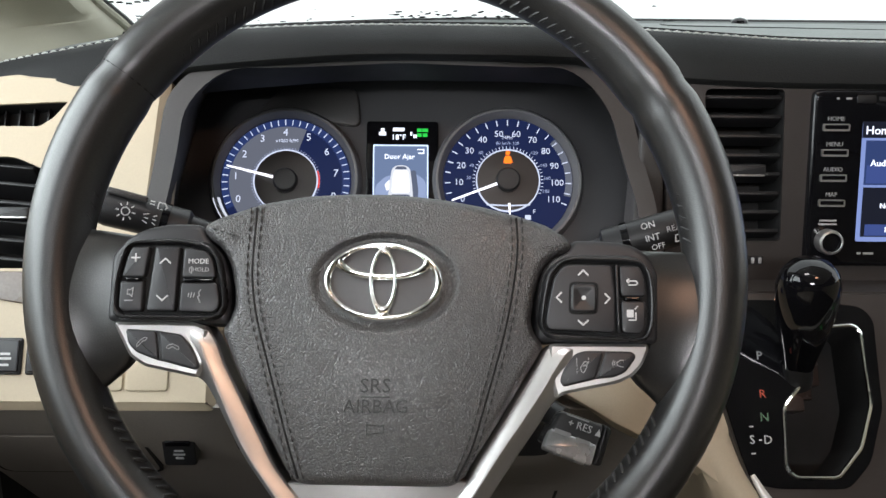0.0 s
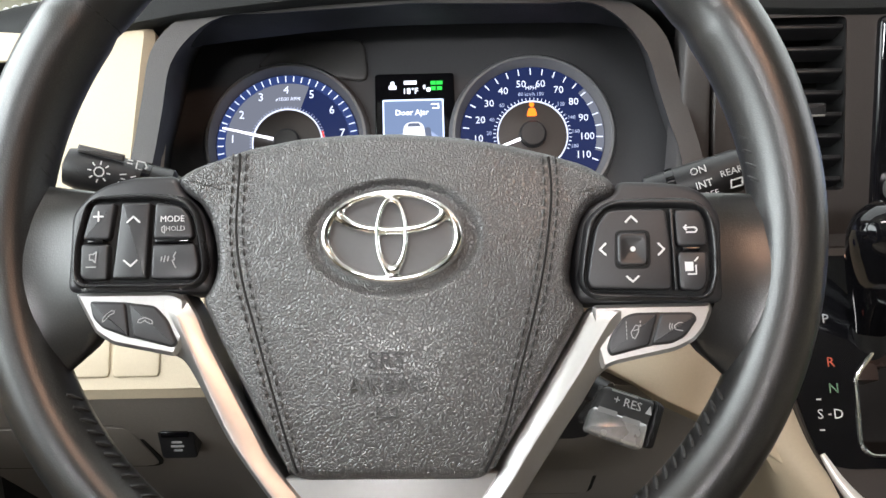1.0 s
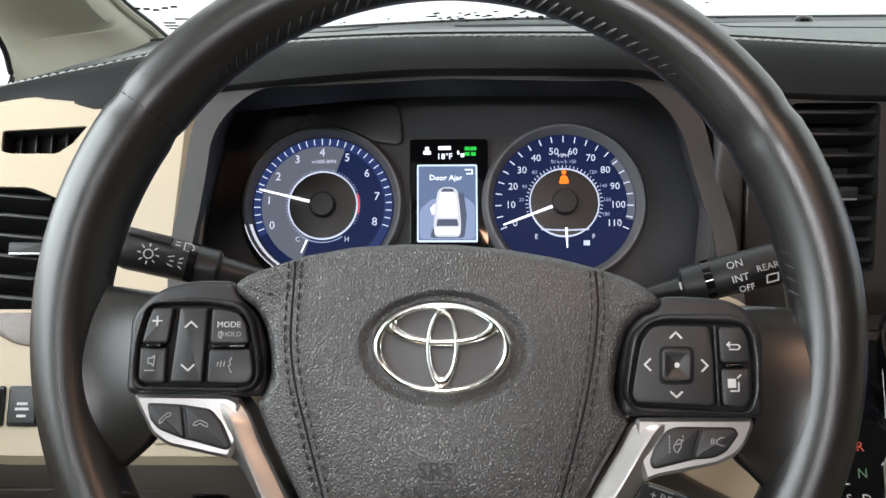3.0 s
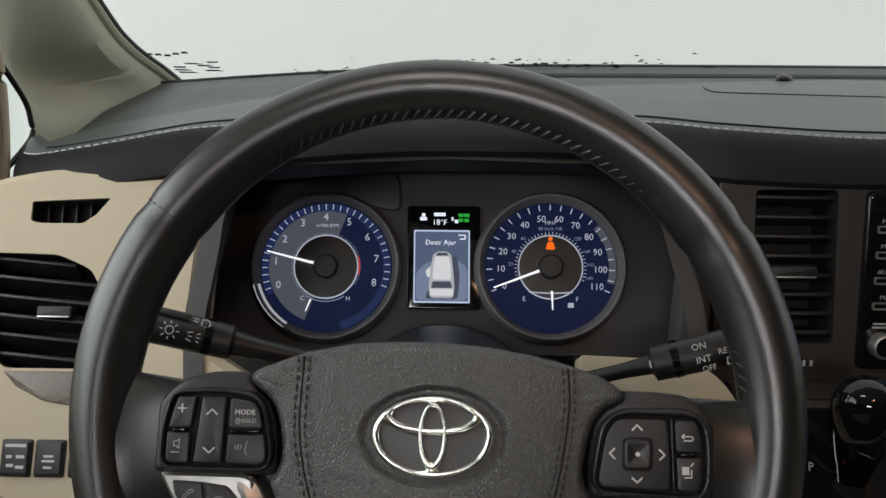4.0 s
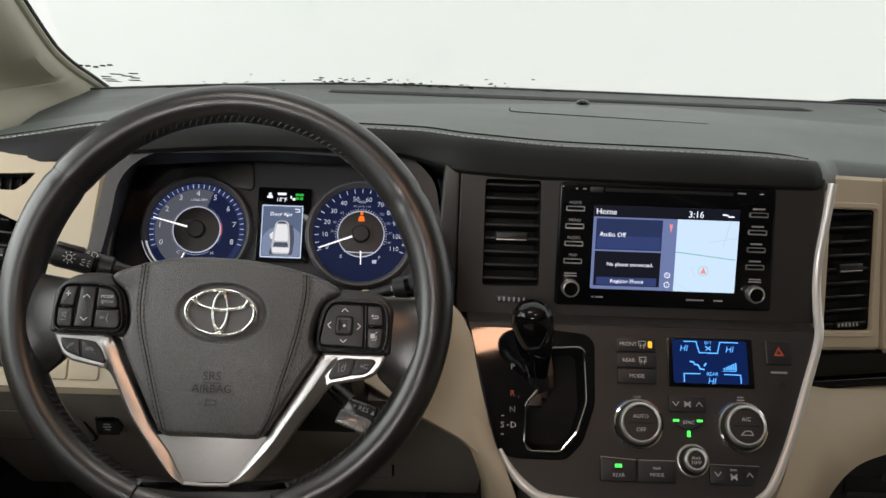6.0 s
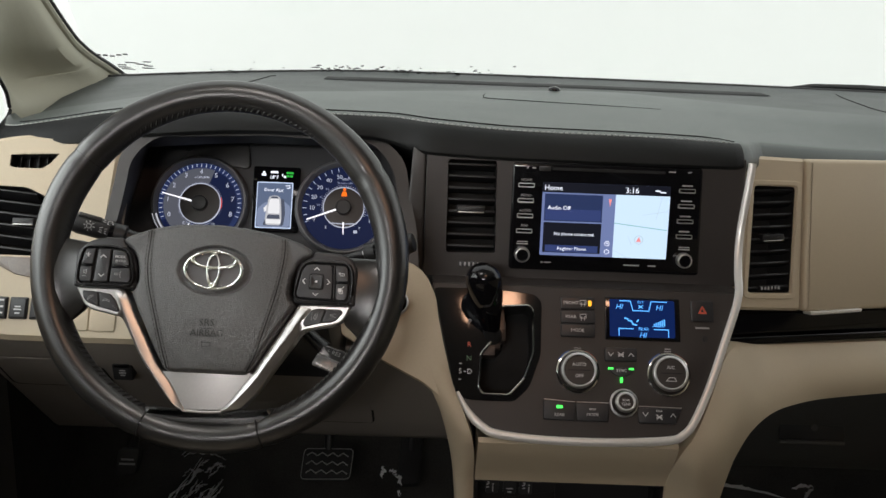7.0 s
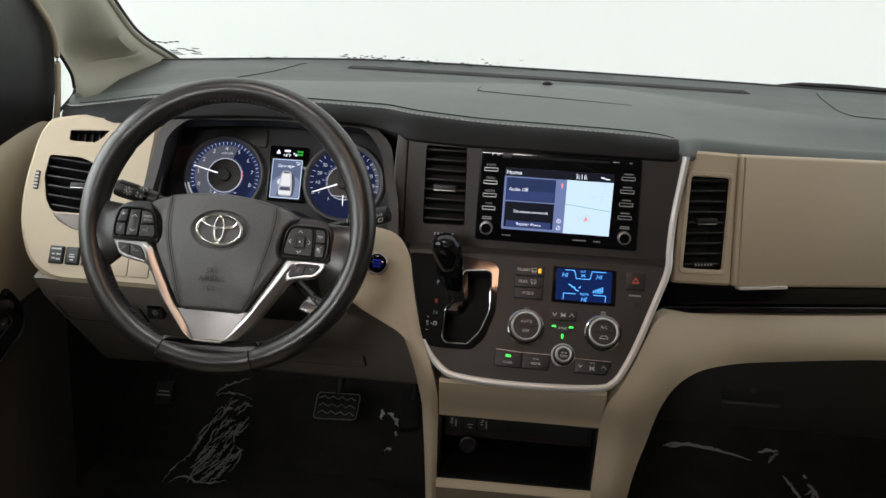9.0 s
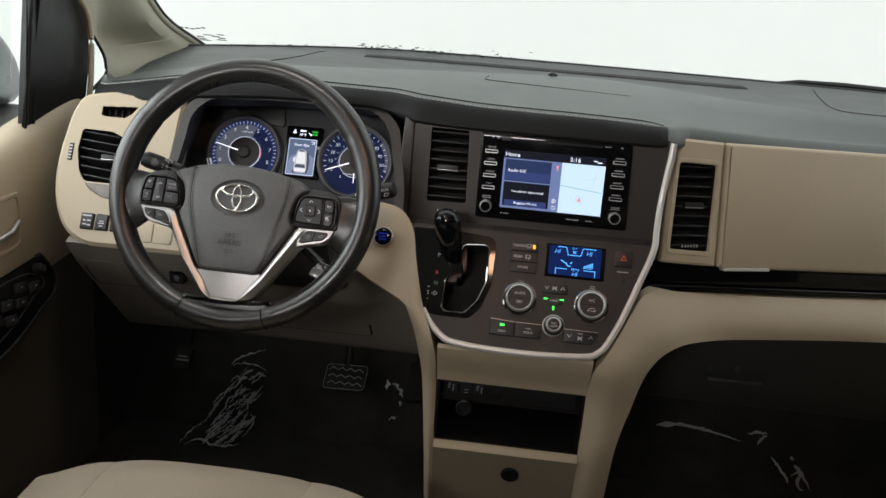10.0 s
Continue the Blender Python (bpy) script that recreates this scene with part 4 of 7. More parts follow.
part("air_figure", strokes([[(0.447, dz(0.624)), (0.451, dz(0.6235)), (0.453, dz(0.620)), (0.457, dz(0.6195))], [(0.443, dz(0.6265)), (0.447, dz(0.6255))], [(0.4575, dz(0.623)), (0.4595, dz(0.625))]], D, 0.0016), BL2, lcd)
# hazard switch
hz = key("hazard_button", 0.5225, 0.6255, 0.5495, 0.6475)
RED = mat("red_print", (0.55, 0.09, 0.05), 0.5, vary=0.05)
part("hazard_mark", hoop([(0.5305, vb(0.6335)), (0.5415, vb(0.6335)), (0.536, vb(0.6420))], [(0.5335, vb(0.6352)), (0.5385, vb(0.6352)), (0.536, vb(0.6392))], 0.0028, 0.0034, FB), RED, hz, "red warning triangle")
part("hazard_words", bars([(0.536, vb(0.619), 0.017)], FB, 0.002), GREYINK, hz)
part("sensor_hole", lathe([(0.0035, 0), (0.0035, 0.0008), (0.0012, 0.0005)], on_b(0.5385, 0.6075, 0), 16), DARK, clim)


def dial(x, z, r, words_, bright=CHROME):
    M = on_b(x, z, 0)
    k = part("dial", lathe([(r + 0.002, 0), (r + 0.002, 0.003), (r, 0.008), (r - 0.002, 0.013), (r - 0.0045, 0.0145), (r - 0.0055, 0.0135), (0.001, 0.0138)], M, 48), TAUPE, clim, "round knob with push keys")
    part("dial_ring", lathe([(r + 0.0035, 0), (r + 0.0032, 0.0035), (r + 0.0015, 0.0042), (r + 0.0012, 0.001)], M, 56, caps=False), bright, k, "chrome base ring")
    part("dial_edge", lathe([(r - 0.001, 0.0105), (r - 0.0018, 0.0142), (r - 0.0035, 0.0152), (r - 0.0048, 0.0146)], M, 48, caps=False), SATIN, k)
    for text, dv, s in words_:
        part("dial_words", words(text, s, M @ at(0, dv, 0.0139)), INK, k)
    return k, M


for x, two in ((0.3865, (("AUTO", 0.0066, 0.0058), ("OFF", -0.0066, 0.0058))), (0.4935, (("A/C", 0.0066, 0.0058),))):
    k, M = dial(x, 0.5695, 0.0222, two)
    part("split_line", bars([(0, 0, 0.026)], M @ at(0, 0, 0.0138), 0.0009), VOID, k)
    if x > 0.45:
        part("recirculate_mark", strokes([[(-0.006, -0.009), (-0.002, -0.005), (0.004, -0.005), (0.006, -0.009), (-0.006, -0.009)]], M @ at(0, 0, 0.0139), 0.0008), INK, k)
    blue, red = mat("blue_print", (0.05, 0.12, 0.35), 0.5), mat("red_arc_print", (0.35, 0.06, 0.04), 0.5)
    for a0, a1, m in ((112, 150, blue), (30, 68, red)):
        line = [(0.0262 * math.cos(radians(a)), 0.0262 * math.sin(radians(a))) for a in steps(a0, a1, 8)]
        part("temperature_arc", strokes([line], M, 0.0013), m, k)
    part("dial_title", words("TEMP", 0.0034, M @ at(0, 0.0275, 0)) if x < 0.45 else bars([(0, 0.0275, 0.008), (0, 0.0305, 0.007)], M, 0.0014), GREYINK, k)
k, M = dial(0.4405, 0.5395, 0.0132, (("REAR", 0.0018, 0.0036), ("TEMP", -0.0028, 0.0046)), SATIN)
fan = key("fan_rocker", 0.4185, 0.5812, 0.4565, 0.5952)
part("fan_marks", strokes([[(0.4225, vb(0.590)), (0.4255, vb(0.5865)), (0.4285, vb(0.590))], [(0.4465, vb(0.5865)), (0.4495, vb(0.590)), (0.4525, vb(0.5865))]], on_b(0, 0.51), 0.0008), INK, fan)


def fan_mark(x, z, parent):
    part("fan_symbol", strokes([[(x - 0.003, vb(z) - 0.0025), (x + 0.003, vb(z) + 0.0025)], [(x - 0.003, vb(z) + 0.0025), (x + 0.003, vb(z) - 0.0025)], [(x - 0.003, vb(z)), (x + 0.003, vb(z))]], on_b(0, 0.51), 0.0013), INK, parent)


fan_mark(0.4375, 0.588, fan)
sync = part("sync_key", slab(poly(vb, [(0.4215, 0.5755), (0.4265, 0.5695), (0.434, 0.566), (0.443, 0.566), (0.4505, 0.5695), (0.4545, 0.5755)], 0.002, 2), -0.002, 0.0025, FB, 0.001), BUTTON, clim)
part("sync_words", words("SYNC", 0.0048, on_b(0.438, 0.572, 0.0026)), INK, sync)
for x, z, w, h in ((0.4255, 0.5738, 0.006, 0.0024), (0.4495, 0.5738, 0.006, 0.0024), (0.438, 0.5625, 0.0028, 0.006)):
    part("lamp", slab(rect(x - w / 2, vb(z) - h / 2, x + w / 2, vb(z) + h / 2, 0.0008), 0.0, 0.0032, FB, 0.0006), GREENL, sync, "lit green lamp")
for pts, text in (([(0.3465, 0.5205), (0.3835, 0.520), (0.3835, 0.5385), (0.3465, 0.5405)], "REAR"), ([(0.3845, 0.520), (0.422, 0.5200), (0.4235, 0.5385), (0.3845, 0.5385)], "MODE"), ([(0.457, 0.520), (0.500, 0.520), (0.508, 0.536), (0.456, 0.5365)], "")):
    k = part("button", slab(poly(vb, pts, 0.002, 3), -0.002, 0.003, FB, 0.0012), BUTTON, clim)
    cx = sum(p[0] for p in pts) / 4
    part("top_edge", strokes([[(pts[3][0] + 0.001, vb(pts[3][1]) + 0.0004), (pts[2][0] - 0.001, vb(pts[2][1]) + 0.0004)]], FB @ at(0, 0, 0.0026), 0.0008), SATIN, k)
    if text == "REAR":
        part("button_words", words("REAR", 0.0052, on_b(cx, 0.5255)), INK, k)
        part("lamp", slab(rect(cx - 0.0035, vb(0.5335) - 0.0017, cx + 0.0035, vb(0.5335) + 0.0017, 0.0008), 0.003, 0.0036, FB), GREENL, k, "lit green lamp")
    elif text == "MODE":
        part("button_words", words("REAR", 0.0034, on_b(cx, 0.532)), INK, k)
        part("button_words", words("MODE", 0.0050, on_b(cx, 0.5265)), INK, k)
    else:
        part("fan_marks", strokes([[(0.462, vb(0.5305)), (0.465, vb(0.527)), (0.468, vb(0.5305))], [(0.494, vb(0.527)), (0.497, vb(0.5305)), (0.500, vb(0.527))]], on_b(0, 0.51), 0.0008), INK, k)
        fan_mark(0.481, 0.5265, k)
        part("button_words", words("REAR", 0.0032, on_b(0.481, 0.5325)), INK, k)

# ---- gear selector ----
gear = thing("gear_selector", FB @ Vector((0.29, vb(0.59), 0)), "gear selector with gloss black knob and chrome-edged gate", "gear lever")
part("black_plate", holed(poly(vb, [(0.214, 0.652), (0.227, 0.603), (0.240, 0.556), (0.246, 0.541), (0.262, 0.537), (0.313, 0.537), (0.330, 0.552), (0.343, 0.585), (0.344, 0.640), (0.336, 0.648), (0.29, 0.652)], 0.006, 3), [shrink(GATE, -0.0006)], 0.0, 0.0012, FB, 0.0005), GLOSS, gear, "piano black gate plate")
ring = [FB @ Vector((u, v, 0.0016)) for u, v in GATE]
part("gate_edge", tube(ring, 0.0015, 8, True, up=(0, -1, 0.6)), CHROME, gear, "chrome line round the gate")
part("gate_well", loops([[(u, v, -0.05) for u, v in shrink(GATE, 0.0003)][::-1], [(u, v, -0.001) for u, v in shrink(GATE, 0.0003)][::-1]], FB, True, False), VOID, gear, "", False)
part("gate_step", slab(poly(vb, [(0.2735, 0.5835), (0.2895, 0.5835), (0.2895, 0.5905), (0.2955, 0.5905), (0.2955, 0.5990), (0.3020, 0.5990), (0.3020, 0.6120), (0.2990, 0.6330), (0.2965, 0.6330), (0.2870, 0.6150), (0.2860, 0.5980)]), -0.03, -0.004, FB, 0.0006), mat("brown_gate_plastic", (0.030, 0.020, 0.017), 0.3, vary=0.2), gear)
for text, z, m in (("P", 0.6165, GREYINK), ("R", 0.593, RED), ("N", 0.579, mat("green_print", (0.10, 0.20, 0.12), 0.5)), ("D", 0.5655, INK)):
    part("gear_letter", words(text, 0.0085, on_b(0.2585 if text != "D" else 0.2595, z, 0.0014)), m, gear)
part("gear_letter", words("S", 0.0085, on_b(0.2485, 0.5655, 0.0014)), INK, gear)
part("gear_marks", bars([(0.2542, vb(0.5655), 0.002), (0.2485, vb(0.5735), 0.003), (0.2485, vb(0.5575), 0.003)], on_b(0, 0.51, 0.0014), 0.001), INK, gear)
foot, head = Vector((0.287, 0.628, 0.598)), Vector((0.272, 0.590, 0.672))
ax = (head - foot).normalized()
part("stalk", tube([foot, foot.lerp(head, 0.5), head - ax * 0.02], [0.007, 0.0075, 0.010], 16), GLOSS, gear)
part("boot", tube([foot, foot.lerp(head, 0.25), foot.lerp(head, 0.45)], [0.011, 0.010, 0.009], 20), RUBBER, gear, "black boot")
K = Matrix.Translation(head) @ ax.to_track_quat("Z", "Y").to_matrix().to_4x4()
bm = lathe([(0.0105, -0.066), (0.0130, -0.050), (0.0165, -0.032), (0.0192, -0.014), (0.0205, 0.002), (0.0205, 0.013), (0.0188, 0.021), (0.0145, 0.0275), (0.0075, 0.031), (0.001, 0.032)], K @ Matrix.Diagonal((1.0, 0.9, 1.0, 1.0)), 32)
part("knob", bm, GLOSS, gear, "gloss black shift knob")

# ---- start button, switches by the door ----
st = thing("start_button", FL @ Vector((0.169, vl(0.632), 0.004)), "round black start button with blue lit words", "button")
M = FL @ at(0.169, vl(0.632), 0.004)
part("ring", lathe([(0.0158, 0), (0.0156, 0.003), (0.0142, 0.0042), (0.0132, 0.003)], M, 40, caps=False), SATIN, st, "bright ring")
cap = part("cap", lathe([(0.0134, -0.001), (0.0132, 0.0026), (0.0122, 0.0032), (0.001, 0.0028)], M, 40), GLOSS, st)
BLUEW = light("start_blue", (0.03, 0.06, 0.7), 0.28)
for text, dv, s in (("START", 0.0, 0.0052), ("STOP", -0.0048, 0.0048)):
    part("lit_words", words(text, s, M @ at(0, dv, 0.0033)), BLUEW, cap)
part("lit_bar", bars([(0, 0.0048, 0.013)], M @ at(0, 0, 0.0032), 0.0016), BLUEW, cap)
for u0, u1 in ((-0.314, -0.2920), (-0.2895, -0.268), (-0.265, -0.2435)):
    sk = thing("dash_switch", FL @ Vector(((u0 + u1) / 2, vl(0.611), 0)), "black rocker switch in the beige side panel", "switch", "switches by the driver's door")
    part("bezel", slab(rect(u0, vl(0.600), u1, vl(0.6235), 0.002), -0.004, 0.002, FL, 0.001), DARK, sk)
    k = part("rocker", slab(rect(u0 + 0.0015, vl(0.6015), u1 - 0.0015, vl(0.622), 0.0015), 0.002, 0.004, FL, 0.001), BUTTON, sk)
    m = (u0 + u1) / 2
    if u0 < -0.3:
        part("marks", bars([(m, vl(0.6195), 0.015), (m - 0.004, vl(0.6125), 0.004), (m + 0.004, vl(0.6125), 0.006), (m - 0.003, vl(0.607), 0.005), (m + 0.004, vl(0.606), 0.006)], FL @ at(0, 0, 0.004), 0.0022), INK, k)
    else:
        part("marks", bars([(m, vl(0.613), 0.007), (m, vl(0.610), 0.009), (m, vl(0.606), 0.006)], FL @ at(0, 0, 0.004), 0.0017), INK, k)
lid = thing("card_holder", FL @ Vector((-0.19, vl(0.607), 0)), "beige flap in the panel beside the column", "flap")
part("flap", slab(rect(-0.225, vl(0.590), -0.195, vl(0.618), 0.003), -0.003, 0.0016, FL, 0.001), BEIGE, lid)
part("flap", slab(rect(-0.193, vl(0.590), -0.163, vl(0.618), 0.003), -0.003, 0.0016, FL, 0.001), BEIGE, lid)

# ---- instrument cluster ----
clus = thing("instrument_cluster", FG @ Vector((0, vg(0.72), 0)), "instrument cluster with two blue dials and a centre display", "instruments")
part("back_plate", slab(rect(-0.20, vg(0.642), 0.205, vg(0.812), 0.02), -0.012, 0.0, FG), WELL, clus)
for a, b in (((-0.078, 0.775), 1),):
    part("hood_blade", slab(poly(vg, [(a[0] - 0.052, 0.765), (a[0] + 0.040, 0.752), (a[0] + 0.036, 0.785), (a[0] - 0.030, 0.785)], 0.01, 4), -0.002, 0.004, FG, 0.002), GREY if b > 0 else DARK, clus)
DIALBLUE = light("dial_blue_face", (0.006, 0.010, 0.036), 1.0)
# glare on the dials, put in as a glowing grey
DIALGLARE = light("dial_glare_grey", (0.074, 0.079, 0.096), 1.0)
DIALRIM = light("dial_band", (0.014, 0.024, 0.075), 1.0)
NEEDLE = light("needle_white", (0.95, 0.95, 1.0), 1.1)
PALE = light("dial_white", (0.40, 0.43, 0.52), 1.0)
DIM = light("dial_dim_white", (0.20, 0.23, 0.33), 1.0)
ORANGE = light("belt_lamp", (1.0, 0.17, 0.012), 1.0)
DIALRED = light("dial_red", (0.5, 0.04, 0.03), 1.0)


def polar(r, a): return (r * math.cos(radians(a)), r * math.sin(radians(a)))


def gauge(x, z, label, face):
    M = FG @ at(x, vg(z), 0.001)
    g = part("dial", lathe([(0.0562, 0.0), (0.0562, 0.0016), (0.001, 0.0016)], M, 64), face, clus, label)
    part("bezel", lathe([(0.066, -0.001), (0.0655, 0.004), (0.0625, 0.010), (0.0605, 0.010), (0.0585, 0.006), (0.0565, 0.001)], M, 72, caps=False), BEZEL, g, "grey conical bezel")
    part("inner_cup", lathe([(0.0268, 0.001), (0.0268, 0.0032), (0.0245, 0.0036), (0.001, 0.0028)], M, 48), TAUPE, g)
    part("inner_ring", hoop(oval(0, 0, 0.0278, 0.0278, 56), oval(0, 0, 0.0268, 0.0268, 56), 0.001, 0.0040, M), PALE, g, "thin lit ring")
    part("hub", lathe([(0.0105, 0.002), (0.0105, 0.0075), (0.0090, 0.0090), (0.001, 0.0092)], M, 32), DARK, g, "black needle hub")
    return g, M


def needle(g, M, a, r0, r1, w):
    p, q = Vector(polar(r0, a)), Vector(polar(r1, a))
    n = (q - p).normalized()
    s = Vector((-n.y, n.x)) * w
    part("needle", slab([tuple(p - s), tuple(q - s * 0.5), tuple(q + s * 0.5), tuple(p + s)], 0.0055, 0.0068, M), NEEDLE, g, "lit white needle")


# left: engine speed, 0 to 8
g, M = gauge(-0.1025, 0.708, "engine speed dial", DIALBLUE)


def ring_band(r0, r1, a0, a1, n=48):
    return loops([[(*polar(r0, a), w) for a in steps(a0, a1, n)] for r0, w in ((r0, 0.0017), (r0, 0.0021), (r1, 0.0021), (r1, 0.0017))], M, False, False, closed=False)


part("tick_band", ring_band(0.0555, 0.0490, -75, 207), DIALRIM, g)
# glare over the dial's left half, painted as a band
part("left_glare_band", ring_band(0.0490, 0.0275, 70, 250), DIALGLARE, g)
turn8 = [202 - 27.5 * k for k in range(9)]
for k, a in enumerate(turn8):
    part("dial_number", words(str(k), 0.0092, M @ at(*polar(0.0435, a), 0.0022)), PALE, g)
part("ticks", strokes([[polar(0.0505, 202 - 27.5 * k / 4), polar(0.0548 if k % 4 else 0.0550, 202 - 27.5 * k / 4)] for k in range(33)], M @ at(0, 0, 0.0022), 0.0008), PALE, g)
part("fine_ticks", strokes([[polar(0.0285, a), polar(0.0298, a)] for a in range(-30, 240, 5)], M @ at(0, 0, 0.0022), 0.0005), DIM, g)
part("red_zone", strokes([[polar(0.0288, a), polar(0.0288, a + 5)] for a in range(-12, 18, 5)], M @ at(0, 0, 0.0024), 0.0012), DIALRED, g)
part("dial_words", words("x1000 RPM", 0.0042, M @ at(0, 0.036, 0.0022)), PALE, g)
needle(g, M, 166, 0.008, 0.052, 0.0011)
part("temperature_scale", strokes([[polar(0.030, a), polar(0.030, a + 8)] for a in range(238, 300, 8)], M @ at(0, 0, 0.0024), 0.0008), DIM, g)
needle(g, M, 248, 0.031, 0.042, 0.0006)
part("dial_words", words("C", 0.0055, M @ at(-0.0195, -0.0275, 0.0024)), PALE, g)
part("dial_words", words("H", 0.0055, M @ at(0.0195, -0.0275, 0.0024)), PALE, g)
# glint on the bezel, painted as a glowing white arc
part("rim_glint", loops([[(*polar(r, a), w) for a in steps(196, 238, 14)] for r, w in ((0.0628, 0.0095), (0.0628, 0.0107), (0.0575, 0.0062), (0.0575, 0.005))], M, False, False, closed=False), light("dial_rim_glint", (0.75, 0.78, 0.85), 0.5), g, "white painted glint on the lower rim")
# right: road speed, 0 to 110
g, M = gauge(0.0895, 0.7095, "road speed dial", DIALBLUE)
for k in range(12):
    a = 203 - 226 / 11 * k
    part("dial_number", words(str(10 * k), 0.0080, M @ at(*polar(0.0425, a), 0.0022)), PALE, g)
part("ticks", strokes([[polar(0.0500, 203 - 226 / 22 * k), polar(0.0545, 203 - 226 / 22 * k)] for k in range(23)], M @ at(0, 0, 0.0022), 0.0009), PALE, g)
part("fine_ticks", strokes([[polar(0.0288, a), polar(0.0305, a)] for a in range(-22, 206, 6)], M @ at(0, 0, 0.0022), 0.0006), PALE, g)
for k, a in ((20, 176), (40, 157), (60, 133), (120, 47), (140, 24), (160, 4), (180, -16)):
    part("dial_number", words(str(k), 0.0042, M @ at(*polar(0.0340, a), 0.0022)), DIM, g)
part("dial_words", words("MPH", 0.0045, M @ at(0, 0.0385, 0.0022)), PALE, g)
part("dial_words", words("80 km/h 100", 0.0040, M @ at(0, 0.0335, 0.0022)), DIM, g)
needle(g, M, 201, 0.008, 0.052, 0.0011)
part("belt_lamp", slab(rounded([(-0.0042, 0.0152), (0.0042, 0.0152), (0.0024, 0.0218), (-0.0024, 0.0218)], 0.0018, 3), 0.003, 0.0042, M), ORANGE, g, "lit orange seat belt lamp")
part("belt_lamp_head", lathe([(0.0019, 0.003), (0.0019, 0.0042), (0.0005, 0.0042)], M @ at(0, 0.0245, 0), 14), ORANGE, g)
part("fuel_scale", strokes([[polar(0.0285, 230), (-0.004, -0.0225), (0.004, -0.0225), polar(0.0285, 310)]], M @ at(0, 0, 0.0038), 0.0012), PALE, g)
needle(g, M, 272, 0.021, 0.037, 0.0009)
part("dial_words", words("E", 0.0055, M @ at(-0.0225, -0.0275, 0.0024)), PALE, g)
part("dial_words", words("F", 0.0055, M @ at(0.0225, -0.0275, 0.0024)), PALE, g)
part("pump_mark", bars([(0.017, -0.0325, 0.005)], M @ at(0, 0, 0.0022), 0.004), PALE, g)
# glare at the dial's right edge, painted as a band
part("bright_edge", loops([[(*polar(r, a), w) for a in steps(-15, 42, 16)] for r, w in ((0.0560, 0.0018), (0.0560, 0.0024), (0.0500, 0.0024), (0.0500, 0.0018))], M, False, False, closed=False), DIALGLARE, g)
# centre display
disp = part("centre_display", slab(poly(vg, [(-0.0330, 0.676), (0.0300, 0.676), (0.0290, 0.757), (-0.0335, 0.757)], 0.003, 3), 0, 0.005, FG, 0.001), GLOSS, clus, "black centre display")
C0 = FG @ at(0, 0, 0.0052)
part("lit_panel", slab(poly(vg, [(-0.0270, 0.6805), (0.0208, 0.6805), (0.0205, 0.7375), (-0.0275, 0.7375)], 0.001, 2), 0, 0.0004, C0), light("display_pale_edge", (0.50, 0.60, 0.78), 1.0), disp, "lit pale panel")
part("lit_ground", slab(poly(vg, [(-0.0258, 0.6818), (0.0196, 0.6818), (0.0193, 0.7362), (-0.0263, 0.7362)], 0.001, 2), 0, 0.0007, C0), light("display_steel_blue", (0.085, 0.115, 0.185), 1.0), disp)
CARW, CARD_ = light("display_car_white", (0.66, 0.67, 0.68), 1.0), light("display_car_dark", (0.06, 0.07, 0.10), 1.0)
CARM, CARG = light("display_car_mid", (0.42, 0.43, 0.45), 1.0), light("display_floor_glow", (0.17, 0.21, 0.31), 1.0)


def pic(name, pts, w0, w1, m, parent, r=0.002):
    return part(name, slab(poly(vg, pts, r, 4), w0, w1, C0), m, parent)


pic("floor_glow", [(-0.0250, 0.6825), (0.0188, 0.6825), (0.0186, 0.708), (0.0100, 0.714), (-0.0160, 0.712), (-0.0252, 0.704)], 0.0004, 0.00085, CARG, disp, 0.004)
pic("car_shadow", [(-0.0170, 0.6835), (0.0105, 0.6835), (0.0122, 0.700), (0.0098, 0.7165), (0.0060, 0.7165), (-0.0150, 0.690)], 0.0007, 0.0010, CARD_, disp, 0.003)
car = pic("car_picture", [(-0.0128, 0.6842), (0.0068, 0.6842), (0.0078, 0.6920), (0.0066, 0.7060), (0.0048, 0.7180), (0.0010, 0.7205), (-0.0068, 0.7205), (-0.0108, 0.7180), (-0.0128, 0.7060), (-0.0142, 0.6920)], 0.0010, 0.0013, CARM, disp, 0.003)
tagged(car, "white van picture seen from behind")
pic("car_roof", [(-0.0110, 0.6985), (0.0048, 0.6985), (0.0042, 0.7100), (0.0028, 0.7165), (-0.0088, 0.7165), (-0.0102, 0.7100)], 0.0013, 0.0015, CARW, car)
pic("car_window", [(-0.0120, 0.6920), (0.0058, 0.6920), (0.0046, 0.6970), (-0.0108, 0.6970)], 0.0013, 0.0016, CARD_, car, 0.001)
pic("car_tail", [(-0.0125, 0.6860), (0.0064, 0.6860), (0.0068, 0.6912), (-0.0130, 0.6912)], 0.0013, 0.0015, CARW, car, 0.001)
pic("car_windscreen", [(-0.0085, 0.7172), (0.0025, 0.7172), (0.0008, 0.7195), (-0.0068, 0.7195)], 0.0013, 0.0016, CARD_, car, 0.001)
pic("open_door", [(-0.0152, 0.7000), (-0.0132, 0.7010), (-0.0128, 0.7090), (-0.0170, 0.7050)], 0.0010, 0.0014, CARW, car, 0.0006)
part("display_words", words("Door Ajar", 0.0062, C0 @ at(-0.0045, vg(0.7275), 0.0009)), WHITE_, disp)
part("return_mark", strokes([[(0.011, vg(0.7335)), (0.0165, vg(0.7335)), (0.0165, vg(0.7305)), (0.012, vg(0.7305))]], C0 @ at(0, 0, 0.0008), 0.0009), WHITE_, disp)
part("display_words", words("18°F", 0.0068, C0 @ at(-0.0055, vg(0.7435), 0.0002)), WHITE_, disp)
